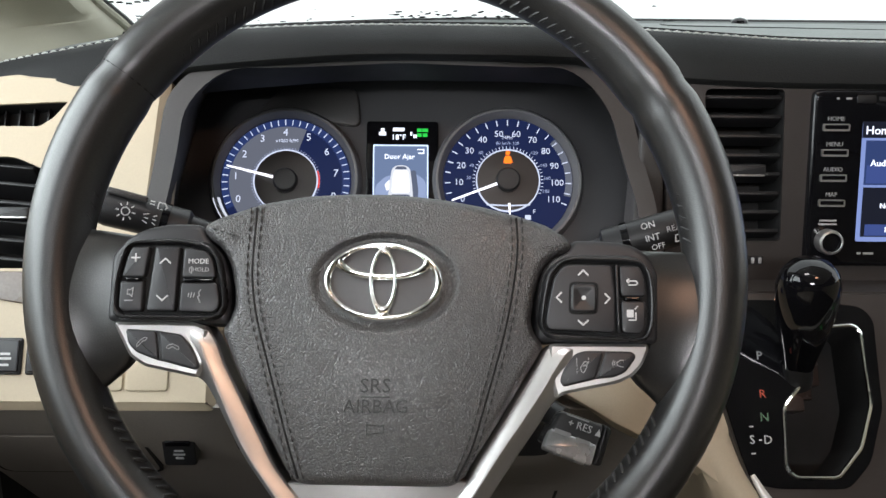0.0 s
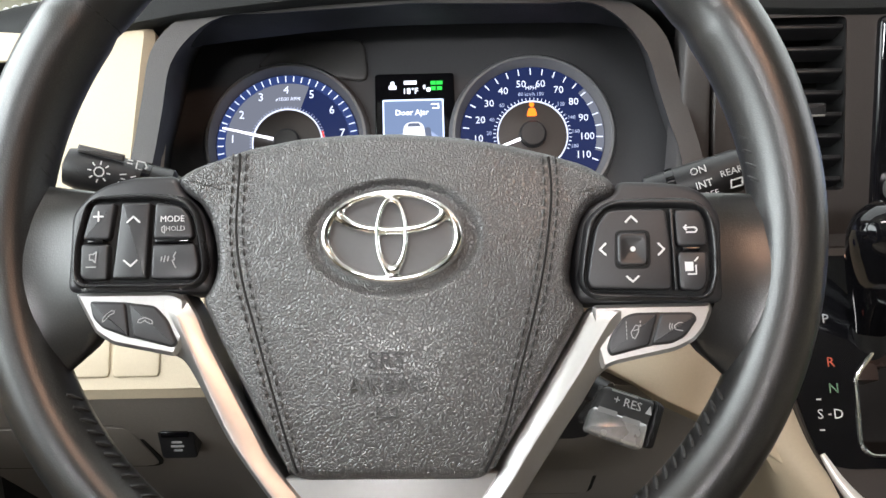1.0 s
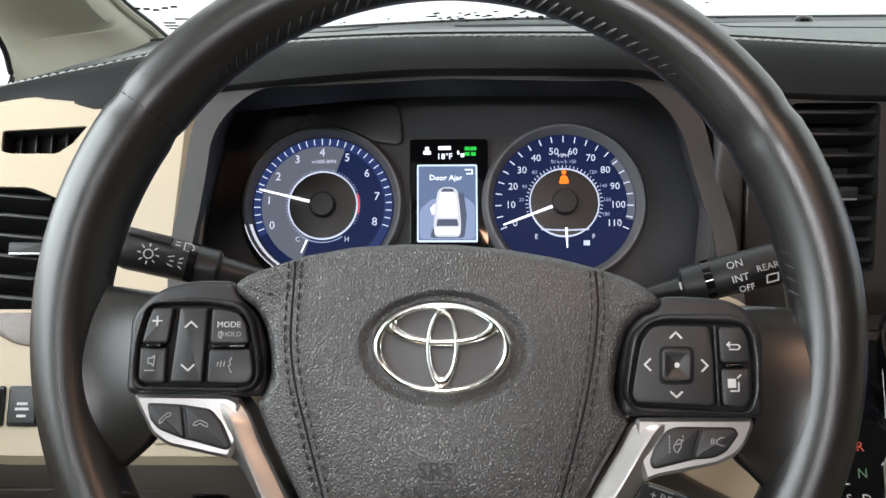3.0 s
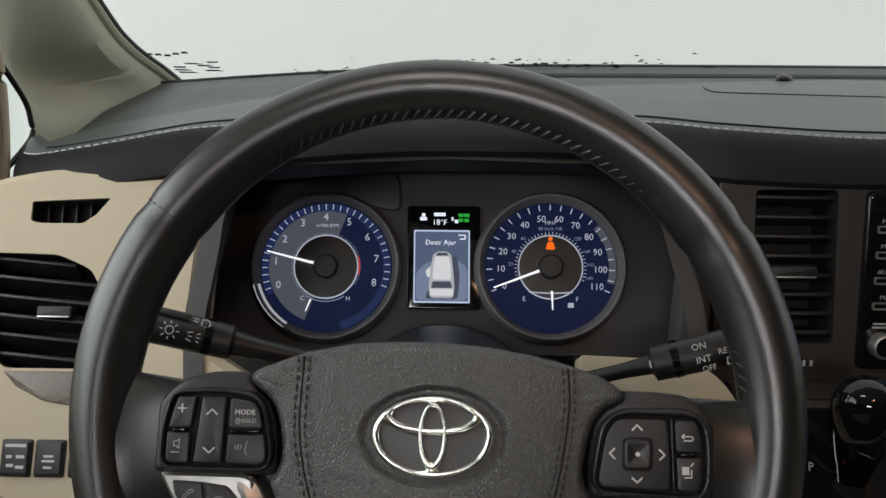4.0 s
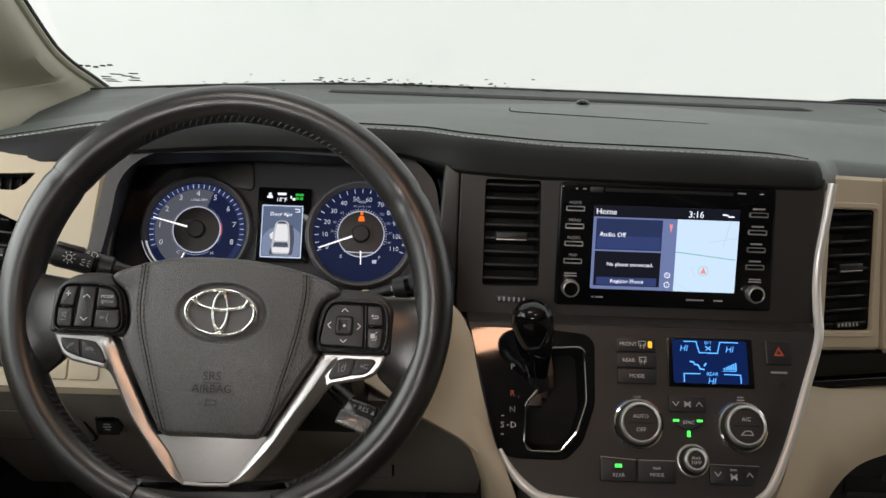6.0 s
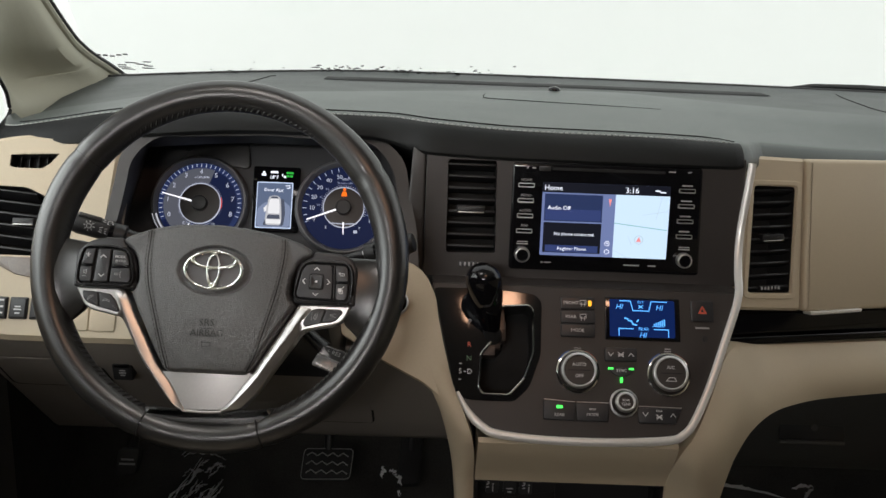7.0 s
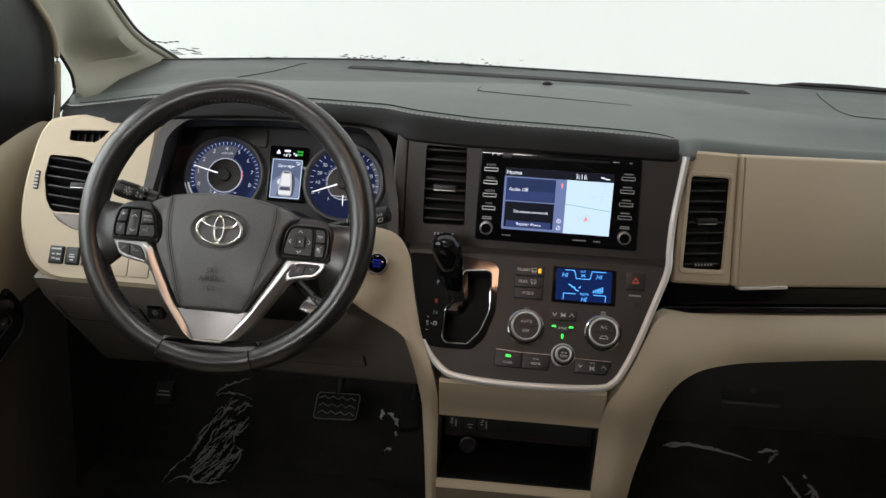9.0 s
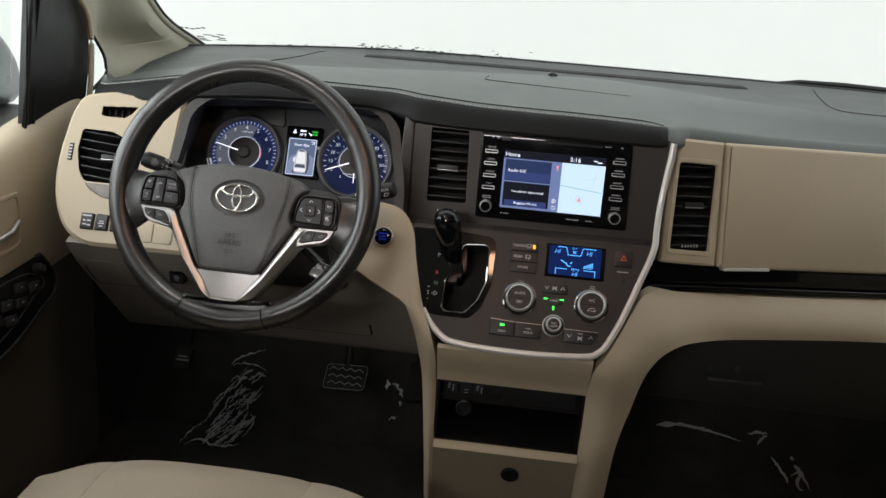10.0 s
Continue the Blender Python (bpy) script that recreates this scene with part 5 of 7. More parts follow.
part("display_marks", bars([(-0.0055, vg(0.750), 0.010), (-0.0195, vg(0.7465), 0.006), (-0.0195, vg(0.7495), 0.003), (0.0055, vg(0.7465), 0.0016), (0.0088, vg(0.7445), 0.003)], C0, 0.003), WHITE_, disp)
part("green_mark", bars([(0.0125, vg(0.7495), 0.004), (0.0175, vg(0.7495), 0.005), (0.0125, vg(0.7455), 0.004), (0.0175, vg(0.7455), 0.004)], C0, 0.0030), light("display_green", (0.02, 0.36, 0.04), 1.0), disp)

# ---- steering wheel ----
wheel = thing("steering_wheel", FW @ Vector((0, 0, 0)), "black leather steering wheel with silver spokes, turned slightly", "steering wheel")
RM, RT = 0.1705, 0.0165


def rim_point(a, w=0.0):
    return (RM * math.cos(radians(a)), RM * math.sin(radians(a)), w)


bm = bmesh.new()
prof = []
for k in range(20):
    b = 2 * math.pi * k / 20
    prof.append((RT * math.cos(b) * 0.95, RT * math.sin(b) * 1.08))
rings = []
for i in range(144):
    a = 360 * i / 144
    swell = 1.0 + 0.10 * max(0, math.cos(radians((a - 150)))) ** 8 + 0.10 * max(0, math.cos(radians((a - 30)))) ** 8
    # wider grips where the side spokes join, shallow grooves at the seams
    for s in (144.2, 33.7, 248.2, 286.8):
        d = abs((a - s + 180) % 360 - 180)
        if d < 1.3:
            swell -= 0.07
    rings.append([((RM + r * swell) * math.cos(radians(a)), (RM + r * swell) * math.sin(radians(a)), w * swell) for r, w in prof])
rings.append(rings[0])
loops(rings, FW, False, False, bm=bm)
bmesh.ops.remove_doubles(bm, verts=bm.verts, dist=1e-6)
bmesh.ops.recalc_face_normals(bm, faces=bm.faces)
rim = part("rim", bm, HIDE, wheel, "black leather rim")
for a in (144.2, 33.7, 248.2, 286.8):
    c, d = Vector(rim_point(a)), Vector((math.cos(radians(a)), math.sin(radians(a)), 0))
    part("seam", tube([c + d * (RT * 0.955 * math.cos(b)) + Vector((0, 0, RT * 1.085 * math.sin(b))) for b in steps(0, 2 * math.pi, 24)[:-1]], 0.0008, 6, True, FW, up=tuple(d.cross(Vector((0, 0, 1))))), VOID, rim, "dark panel seam")


def lacing(a0, a1):
    """Slanting thread loops that draw the leather's edge together on the inner side of the rim."""
    bm = bmesh.new()
    n = int(abs(a1 - a0) / 2.1)
    for i in range(n):
        a = a0 + (a1 - a0) * (i + 0.5) / n
        ring = []
        for da, r, w in ((-0.7, 0.1571, 0.0092), (-0.2, 0.1560, 0.0072), (0.3, 0.1551, 0.0046), (0.75, 0.1547, 0.0015)):
            ring.append(((r) * math.cos(radians(a + da)), (r) * math.sin(radians(a + da)), w))
        tube(ring, [0.0007, 0.0011, 0.0011, 0.0007], 6, M=FW, bm=bm)
    part("lacing", bm, DARKTHREAD, rim, "black thread lacing on the inner side")


for span in ((36, 142), (4, 31), (147, 172), (207, 246), (289, 331)):
    lacing(*span)


# grips: leather that runs from the rim to the switch pads
def wing(pts, w0, w1, m, name, bevel=0.006, label="", crown=0.0, parent=wheel, r=0.006):
    return part(name, slab(rounded(pts, r, 4), w0, w1, FW, bevel, crown), m, parent, label)


def resample(pts, n=72):
    """The closed outline as n points at even steps, from the one that lies furthest to the right of its middle."""
    P = [Vector(p) for p in pts]
    c = sum(P, Vector((0, 0))) / len(P)
    P.append(P[0])
    run = [0.0]
    for a, b in zip(P, P[1:]):
        run.append(run[-1] + (b - a).length)
    out, k = [], 0
    for i in range(n):
        s = run[-1] * i / n
        while run[k + 1] < s:
            k += 1
        out.append(P[k].lerp(P[k + 1], (s - run[k]) / max(1e-9, run[k + 1] - run[k])))
    first = min(range(n), key=lambda i: abs(math.atan2(out[i].y - c.y, out[i].x - c.x)))
    return [tuple(p) for p in out[first:] + out[:first]]


def grip(a0, a1, ends, name):
    """Leather that swells from the rim over to the edge of a switch pad and thins out at both ends."""
    rings = []
    E = spline([(u, v, 0) for u, v in ends], 6)
    for (u, v, _), a in zip(E, steps(a0, a1, len(E) - 1)):
        c, s = math.cos(radians(a)), math.sin(radians(a))
        e = math.sin(math.pi * min(1, max(0, (a - a0) / (a1 - a0)))) ** 0.8
        p, q = Vector(((0.157 + 0.0155 * e) * c, (0.157 + 0.0155 * e) * s, 0)), Vector((u, v, 0))
        top, low = 0.001 + 0.0162 * e, -0.001 - 0.0140 * e
        row = []
        for k in (0.0, 0.12, 0.25, 0.4, 0.55, 0.7, 0.85, 1.0):
            row.append(p.lerp(q, k) + Vector((0, 0, top + (0.0125 * e + 0.001 - top) * k - 0.0030 * e * math.sin(math.pi * k ** 0.8))))
        row += [q + Vector((0, 0, -0.006 * e - 0.001)), p.lerp(q, 0.5) + Vector((0, 0, low)), p + Vector((0, 0, low))]
        rings.append([tuple(x) for x in row])
    bm = loops(rings, FW)
    bmesh.ops.recalc_face_normals(bm, faces=bm.faces)
    part(name, bm, HIDE, wheel, "leather-covered side spoke", angle=80)


grip(173, 204, [(-0.126, 0.0150), (-0.132, 0.006), (-0.1340, -0.012), (-0.1340, -0.030), (-0.1275, -0.0455), (-0.1350, -0.0565)], "left_grip")
grip(3, -27, [(0.126, 0.0095), (0.131, 0.002), (0.1335, -0.018), (0.1330, -0.040), (0.1255, -0.0540), (0.1335, -0.0645)], "right_grip")
wing([(-0.1385, -0.0300), (-0.0775, -0.0310), (-0.0775, -0.0100), (-0.0815, 0.0040), (-0.0900, 0.0125), (-0.0925, 0.0195), (-0.1096, 0.0196), (-0.1218, 0.0171), (-0.1300, 0.0125), (-0.1375, 0.0040)], -0.014, 0.0150, BUTTON, "left_bridge", 0.003, "smooth black bridge to the hub", r=0.004)
wing([(0.1365, -0.0400), (0.1375, -0.0030), (0.1310, 0.0070), (0.1230, 0.0108), (0.1098, 0.0122), (0.0945, 0.0125), (0.0920, 0.0070), (0.0830, 0.0030), (0.0780, -0.0050), (0.0755, -0.0200), (0.0755, -0.0390)], -0.014, 0.0150, BUTTON, "right_bridge", 0.003, "smooth black bridge to the hub", r=0.004)
part("hub_back", slab(rounded([(-0.080, 0.012), (-0.07, -0.07), (-0.05, -0.10), (0.045, -0.10), (0.065, -0.07), (0.080, 0.005), (0.05, 0.025), (-0.05, 0.027)], 0.02, 4), -0.045, 0.004, FW, 0.004), DARK, wheel)
wing([(-0.0640, -0.1420), (-0.0560, -0.1600), (0.0520, -0.1630), (0.0640, -0.1400), (0.0330, -0.1448), (-0.0260, -0.1460)], -0.013, 0.0125, HIDE, "lower_bridge", 0.006, "leather between the silver plate and the rim")

# silver spokes: a ridged bar on each side, a tongue with two keys, and the flat lower plate
ARM_L = [((-0.0985, -0.0480), (-0.0975, -0.0330), (-0.0890, -0.0312)), ((-0.0945, -0.0560), (-0.0925, -0.0385), (-0.0835, -0.0400)), ((-0.0896, -0.0600), (-0.0885, -0.0480), (-0.0790, -0.0505)), ((-0.0838, -0.0691), (-0.0815, -0.0635), (-0.0735, -0.0612)), ((-0.0780, -0.0798), (-0.0755, -0.0765), (-0.0667, -0.0742)),
         ((-0.0712, -0.0922), (-0.0690, -0.0895), (-0.0592, -0.0882)), ((-0.0640, -0.1030), (-0.0615, -0.1010), (-0.0518, -0.1018)), ((-0.0481, -0.1242), (-0.0455, -0.1228), (-0.0368, -0.1205)), ((-0.0341, -0.1405), (-0.0330, -0.1385), (-0.0275, -0.1368)), ((-0.0240, -0.1462), (-0.0235, -0.1448), (-0.0228, -0.1432))]
ARM_R = [((0.0960, -0.0610), (0.0945, -0.0420), (0.0850, -0.0400)), ((0.0904, -0.0643), (0.0900, -0.0448), (0.0800, -0.0425)), ((0.0839, -0.0694), (0.0842, -0.0530), (0.0748, -0.0515)), ((0.0772, -0.0796), (0.0762, -0.0660), (0.0672, -0.0632)), ((0.0705, -0.0890), (0.0686, -0.0772), (0.0596, -0.0757)), ((0.0640, -0.0985), (0.0608, -0.0882), (0.0528, -0.0865)),
         ((0.0565, -0.1095), (0.0528, -0.1002), (0.0455, -0.0980)), ((0.0480, -0.1225), (0.0440, -0.1135), (0.0392, -0.1100)), ((0.0400, -0.1325), (0.0325, -0.1275), (0.0287, -0.1248)), ((0.0300, -0.1430), (0.0200, -0.1405), (0.0175, -0.1388)), ((0.0180, -0.1464), (0.0125, -0.1446), (0.0115, -0.1432))]
TONGUE_L = [(-0.1350, -0.0299), (-0.1332, -0.0340), (-0.1262, -0.0470), (-0.1187, -0.0519), (-0.0990, -0.0560), (-0.0920, -0.0575), (-0.0880, -0.0480), (-0.0880, -0.0330), (-0.0934, -0.0303)]
TONGUE_R = [(0.0820, -0.0396), (0.0810, -0.0500), (0.0850, -0.0670), (0.0894, -0.0645), (0.1160, -0.0592), (0.1236, -0.0556), (0.1283, -0.0503), (0.1318, -0.0425), (0.1312, -0.0396)]
KEYS_L = [[(-0.1275, -0.0343), (-0.1260, -0.0405), (-0.1222, -0.0444), (-0.1114, -0.0485), (-0.1133, -0.0350)], [(-0.1112, -0.0353), (-0.1090, -0.0488), (-0.0930, -0.0530), (-0.0916, -0.0516), (-0.0958, -0.0425), (-0.1010, -0.0368)]]
KEYS_R = [[(0.0875, -0.0580), (0.0888, -0.0604), (0.1040, -0.0567), (0.1082, -0.0440), (0.0993, -0.0440), (0.0950, -0.0453), (0.0898, -0.0521)], [(0.1060, -0.0562), (0.1136, -0.0557), (0.1190, -0.0532), (0.1242, -0.0462), (0.1228, -0.0442), (0.1100, -0.0441)]]
CALL = [[(-0.1220, -0.0425), (-0.1222, -0.0412), (-0.1205, -0.0392), (-0.1185, -0.0378), (-0.1172, -0.0380), (-0.1174, -0.0390), (-0.1192, -0.0396), (-0.1208, -0.0414), (-0.1220, -0.0425)]]
HANG = [[(-0.1075, -0.0430), (-0.1070, -0.0418), (-0.1045, -0.0409), (-0.1015, -0.0422), (-0.1012, -0.0436), (-0.1024, -0.0436), (-0.1045, -0.0422), (-0.1062, -0.0432), (-0.1075, -0.0430)]]
LANE = [[(0.0952, -0.0470 - 0.0016 * k), (0.0952, -0.0478 - 0.0016 * k)] for k in range(5)] + [[(0.1010, -0.0468 - 0.0016 * k), (0.1010, -0.0476 - 0.0016 * k)] for k in range(2)] + [[(0.0975, -0.0535), (0.0970, -0.0515), (0.0990, -0.0485), (0.1004, -0.0488), (0.1000, -0.0515), (0.0986, -0.0540), (0.0975, -0.0535)], [(0.0982, -0.0508), (0.0998, -0.0502)]]
GAPKEY = [[(0.1168, -0.0478), (0.1150, -0.0490), (0.1152, -0.0505), (0.1182, -0.0512)], [(0.1168, -0.0478), (0.1182, -0.0478)], [(0.1142, -0.0482), (0.1138, -0.0493), (0.1140, -0.0504)], [(0.1133, -0.0480), (0.1128, -0.0493), (0.1131, -0.0506)]]
for arms, tongue, keys, marks in ((ARM_L, TONGUE_L, KEYS_L, (CALL, HANG)), (ARM_R, TONGUE_R, KEYS_R, (LANE, GAPKEY))):
    cols = [spline([(*row[k], 0) for row in arms], 5) for k in range(3)]
    rings = []
    for step, ((ou, ov, _), (ru, rv, _), (iu, iv, _)) in enumerate(zip(*cols)):
        # the ridge rises out of the flat tongue
        rise = min(1.0, step / 6)
        o, r_, i_ = Vector((ou, ov, 0)), Vector((ru, rv, 0)), Vector((iu, iv, 0))
        hi = Vector((0, 0, 1))
        rings.append([tuple(p) for p in (o - hi * 0.010, o + hi * 0.0080, o.lerp(r_, 0.10) + hi * 0.0105, o.lerp(r_, 0.80) + hi * (0.0148 + 0.0012 * rise), r_ + hi * (0.0148 + 0.0020 * rise), r_.lerp(i_, 0.18) + hi * (0.0148 + 0.0017 * rise), r_.lerp(i_, 0.88) + hi * 0.0135, i_ + hi * 0.0120, i_ - hi * 0.010)])
    bm = loops(rings, FW)
    bmesh.ops.recalc_face_normals(bm, faces=bm.faces)
    spoke = part("silver_spoke", bm, SATIN, wheel, "satin silver lower spoke with a long ridge", angle=25)
    part("spoke_tongue", holed(rounded(tongue, 0.0022, 3), [], -0.006, 0.0152, FW, 0.0016), SATIN, spoke)
    a, b = keys
    seat_ = a[:4] + b[1:] + [b[0], a[4]] if a[0][0] < 0 else a[:3] + b + a[3:]
    part("key_seat", slab(rounded(shrink(seat_, -0.0007), 0.0018, 3), 0.012, 0.0157, FW, 0.0002), DARK, spoke)
    for pts, sign in zip(keys, marks):
        area = sum(a[0] * b[1] - b[0] * a[1] for a, b in zip(pts, pts[1:] + pts[:1]))
        pts = pts if area > 0 else pts[::-1]
        k = part("spoke_key", slab(rounded(shrink(pts, -0.0003), 0.0016, 3), 0.010, 0.0169, FW, 0.0010), BUTTON, spoke, "small charcoal key")
        part("key_mark", strokes(sign, FW @ at(0, 0, 0.0169), 0.00034), GREYINK, k)
part("spoke_plate", slab(rounded([(-0.0480, -0.1080), (-0.0235, -0.1450), (0.0130, -0.1450), (0.0460, -0.1070)], 0.002, 3), -0.008, 0.0118, FW, 0.001), mat("satin_grey_plate", (0.42, 0.41, 0.40), 0.36, metal=0.7, vary=0.04), wheel, "flat satin grey lower plate")
part("plate_lip", tube([(-0.0245, -0.1452, 0.0122), (-0.005, -0.1460, 0.0124), (0.0130, -0.1456, 0.0122)], 0.0016, 8, M=FW), SATIN, wheel, "bright lower lip")

# airbag cover with its raised centre, two lugs and seams
A = [(-0.0905, 0.0196), (-0.0921, 0.0172), (-0.0912, 0.0146), (-0.0880, 0.0112), (-0.0826, 0.0075), (-0.0780, -0.0010), (-0.0755, -0.0125), (-0.0750, -0.0220), (-0.0775, -0.0290), (-0.0812, -0.0338), (-0.0745, -0.0490), (-0.0635, -0.0703), (-0.0545, -0.0886), (-0.0455, -0.1046), (-0.0415, -0.1078), (-0.0375, -0.1090),
     (0.0320, -0.1098), (0.0360, -0.1085), (0.0398, -0.1050), (0.0465, -0.0950), (0.0545, -0.0820), (0.0655, -0.0643), (0.0796, -0.0408), (0.0750, -0.0360), (0.0728, -0.0285), (0.0748, -0.0155), (0.0786, -0.0030), (0.0845, 0.0040), (0.0925, 0.0064), (0.0942, 0.0100), (0.0905, 0.0146), (0.0809, 0.0202), (0.0657, 0.0252), (0.0483, 0.0296), (0.0264, 0.0334), (0.0033, 0.0354), (-0.0177, 0.0356), (-0.0398, 0.0344), (-0.0619, 0.0305), (-0.0729, 0.0268), (-0.0850, 0.0227)]
out = resample(rounded(A, 0.0025, 3), 200)


def cover_w(u, v):
    """Height of the cover's skin: a soft crown that falls away to the sides, with a moat round the badge."""
    d = math.hypot(u / 0.086, (v + 0.035) / 0.082)
    h = 0.0182 + 0.0082 * max(0.0, 1 - min(1.0, d) ** 2)
    m = math.hypot((u - 0.0002) / 0.0374, (v + 0.0106) / 0.0254)
    k = min(1.0, max(0.0, (1.0 - m) / 0.13))
    return h - 0.0034 * k * k * (3 - 2 * k)


rings = [[(u, v, -0.012) for u, v in out]]
for k in range(5):
    a = math.pi / 2 * k / 5
    rings.append([(u, v, 0.0115 + (cover_w(u, v) - 0.0115) * math.sin(a)) for u, v in shrink(out, 0.0048 * (1 - math.cos(a)))])
base = shrink(out, 0.0048)
for i in range(64):
    s = 1 - i / 63.6
    rings.append([(u * s, -0.0106 + (v + 0.0106) * s, cover_w(u * s, -0.0106 + (v + 0.0106) * s)) for u, v in base])
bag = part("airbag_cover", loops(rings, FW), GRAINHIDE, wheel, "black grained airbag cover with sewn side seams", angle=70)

for P in ([(-0.0650, 0.0275), (-0.0650, 0.0225), (-0.0656, 0.0080), (-0.0656, -0.0085), (-0.0628, -0.0270), (-0.0569, -0.0485), (-0.0511, -0.0697), (-0.0455, -0.0900), (-0.0408, -0.1055)],
          [(0.0655, 0.0230), (0.0660, 0.0105), (0.0652, -0.0004), (0.0630, -0.0157), (0.0595, -0.0329), (0.0550, -0.0499), (0.0490, -0.0709), (0.0435, -0.0895), (0.0355, -0.1065)]):
    mid = spline([(u, v, 0) for u, v in P], 8)
    for off in (-0.0027, 0.0027):
        line = [(u + off, v, cover_w(u + off, v) + 0.0001) for u, v, _ in mid]
        part("seam", stitches(line, 0.0032, 0.0014, 0.0006, (0, 0, 0.0004), FW), DARKTHREAD, bag, "black sewn seam")
    part("seam_groove", tube([(u, v, cover_w(u, v) - 0.0003) for u, v, _ in mid], 0.0007, 5, M=FW), VOID, bag)
# recessed oval badge of plain chrome hoops
BD = FW @ at(-0.0006, -0.0103, cover_w(0, -0.0103) + 0.0008, -0.7)
badge = part("badge_plate", slab(oval(0, 0, 0.0290, 0.0190, 56), -0.004, 0.0010, BD, 0.001), mat("badge_dark_ground", (0.075, 0.074, 0.076), 0.38, vary=0.05), bag, "dark oval badge ground")


def band_ring(pts0, pts1, h, parent, name="badge_hoop"):
    rows = []
    for k in range(13):
        s, a = k / 12, math.pi * k / 12
        rows.append([(u + (m - u) * s, v + (q - v) * s, 0.0006 + (h - 0.0006) * math.sin(a) ** 0.7) for (u, v), (m, q) in zip(pts0, pts1)])
    part(name, loops(rows, BD, False, False), CHROME, parent, "chrome hoop", angle=80)


band_ring(oval(0, 0, 0.0302, 0.0202, 80), oval(0, 0.0002, 0.0244, 0.0160, 80), 0.0046, badge)
band_ring(oval(0, 0.0, 0.0078, 0.0172, 64), oval(0, 0.0012, 0.0040, 0.0118, 64), 0.0050, badge)
band_ring(oval(0, 0.0093, 0.0242, 0.0096, 80), oval(0, 0.0102, 0.0184, 0.0054, 80), 0.0043, badge)
for text, size, v in (("SRS", 0.0098, -0.0612), ("AIRBAG", 0.0092, -0.0710)):
    wide = [size * {"S": 0.50, "R": 0.58, "A": 0.66, "I": 0.27, "B": 0.58, "G": 0.66}[c] for c in text]
    for i, c in enumerate(text):
        u = -0.0035 + sum(wide[:i]) + wide[i] / 2 - sum(wide) / 2
        part("embossed_letter", words(c, size, FW @ at(u, v, cover_w(u, v) + 0.0003, -1.0), 0.0005), EMBOSS, bag, "embossed letter")
part("embossed_line", bars([(-0.0035, -0.0663, 0.014)], FW @ at(0, 0, cover_w(0, -0.066) - 0.0001), 0.0006, 0.0005), EMBOSS, bag)
part("horn_mark", strokes([[(-0.0075, -0.0785), (-0.0075, -0.0845)], [(-0.0075, -0.0795), (0.0005, -0.0800), (0.0005, -0.0832), (-0.0075, -0.0838)]], FW @ at(0, 0, cover_w(0, -0.081) - 0.0001), 0.0006, 0.0005), EMBOSS, bag)

# switch pads: a raised frame with rounded edges round the keys
PADL = [(-0.1327, -0.0293), (-0.1353, -0.0256), (-0.1358, -0.0169), (-0.1344, -0.0037), (-0.1305, 0.0069), (-0.1248, 0.0112), (-0.1050, 0.0122), (-0.0880, 0.0102), (-0.0822, 0.0030), (-0.0795, -0.0084), (-0.0780, -0.0194), (-0.0788, -0.0248), (-0.0820, -0.0285), (-0.0860, -0.0296)]
PADL_IN = [(-0.1279, 0.0067), (-0.1298, -0.0020), (-0.1314, -0.0105), (-0.1316, -0.0231), (-0.1290, -0.0257), (-0.0847, -0.0262), (-0.0818, -0.0245), (-0.0808, -0.0205), (-0.0825, -0.0100), (-0.0850, 0.0008), (-0.0885, 0.0056), (-0.1018, 0.0080), (-0.1260, 0.0080)]
PADR = [(0.0868, 0.0022), (0.0800, -0.0040), (0.0778, -0.0157), (0.0760, -0.0297), (0.0782, -0.0348), (0.0830, -0.0380), (0.1286, -0.0390), (0.1319, -0.0368), (0.1346, -0.0289), (0.1352, -0.0160), (0.1342, -0.0052), (0.1304, 0.0012), (0.1231, 0.0049), (0.0940, 0.0047)]
PADR_IN = [(0.0884, -0.0004), (0.0840, -0.0062), (0.0806, -0.0202), (0.0788, -0.0299), (0.0806, -0.0340), (0.1255, -0.0366), (0.1285, -0.0352), (0.1306, -0.0290), (0.1308, -0.0161), (0.1300, -0.0060), (0.1275, -0.0005), (0.0938, 0.0008)]


def facing(pts):
    """The outline counter-clockwise."""
    return pts if sum(a[0] * b[1] - b[0] * a[1] for a, b in zip(pts, pts[1:] + pts[:1])) > 0 else pts[::-1]


def pad_of(outer, inner, label):
    o, i_ = resample(rounded(facing(outer), 0.004, 4)), resample(rounded(facing(inner), 0.002, 4))
    p = part("switch_pad", slab(o, -0.01, 0.0160, FW, 0.003), VOID, wheel, label)
    rows = []
    for k in range(9):
        s, a = k / 8, math.pi * k / 8
        rows.append([(a_[0] + (b_[0] - a_[0]) * s, a_[1] + (b_[1] - a_[1]) * s, 0.0140 + 0.0064 * math.sin(a) ** 0.6) for a_, b_ in zip(o, i_)])
    part("pad_frame", loops(rows, FW, False, False), PADFRAME, p, "smooth black frame round the keys", angle=70)
    return p


PADFRAME = mat("smooth_black_frame", (0.020, 0.020, 0.021), 0.30, vary=0.1)
padl, padr = pad_of(PADL, PADL_IN, "black switch pad"), pad_of(PADR, PADR_IN, "black switch pad with a four-way key")
IC = FW @ at(0, 0, 0.0206)


def wkey(pts, parent, r=0.0015, h=0.0203, name="button"):
    return part(name, slab(rounded(facing(pts), r, 3), 0.012, h, FW, 0.0010), BUTTON, parent)


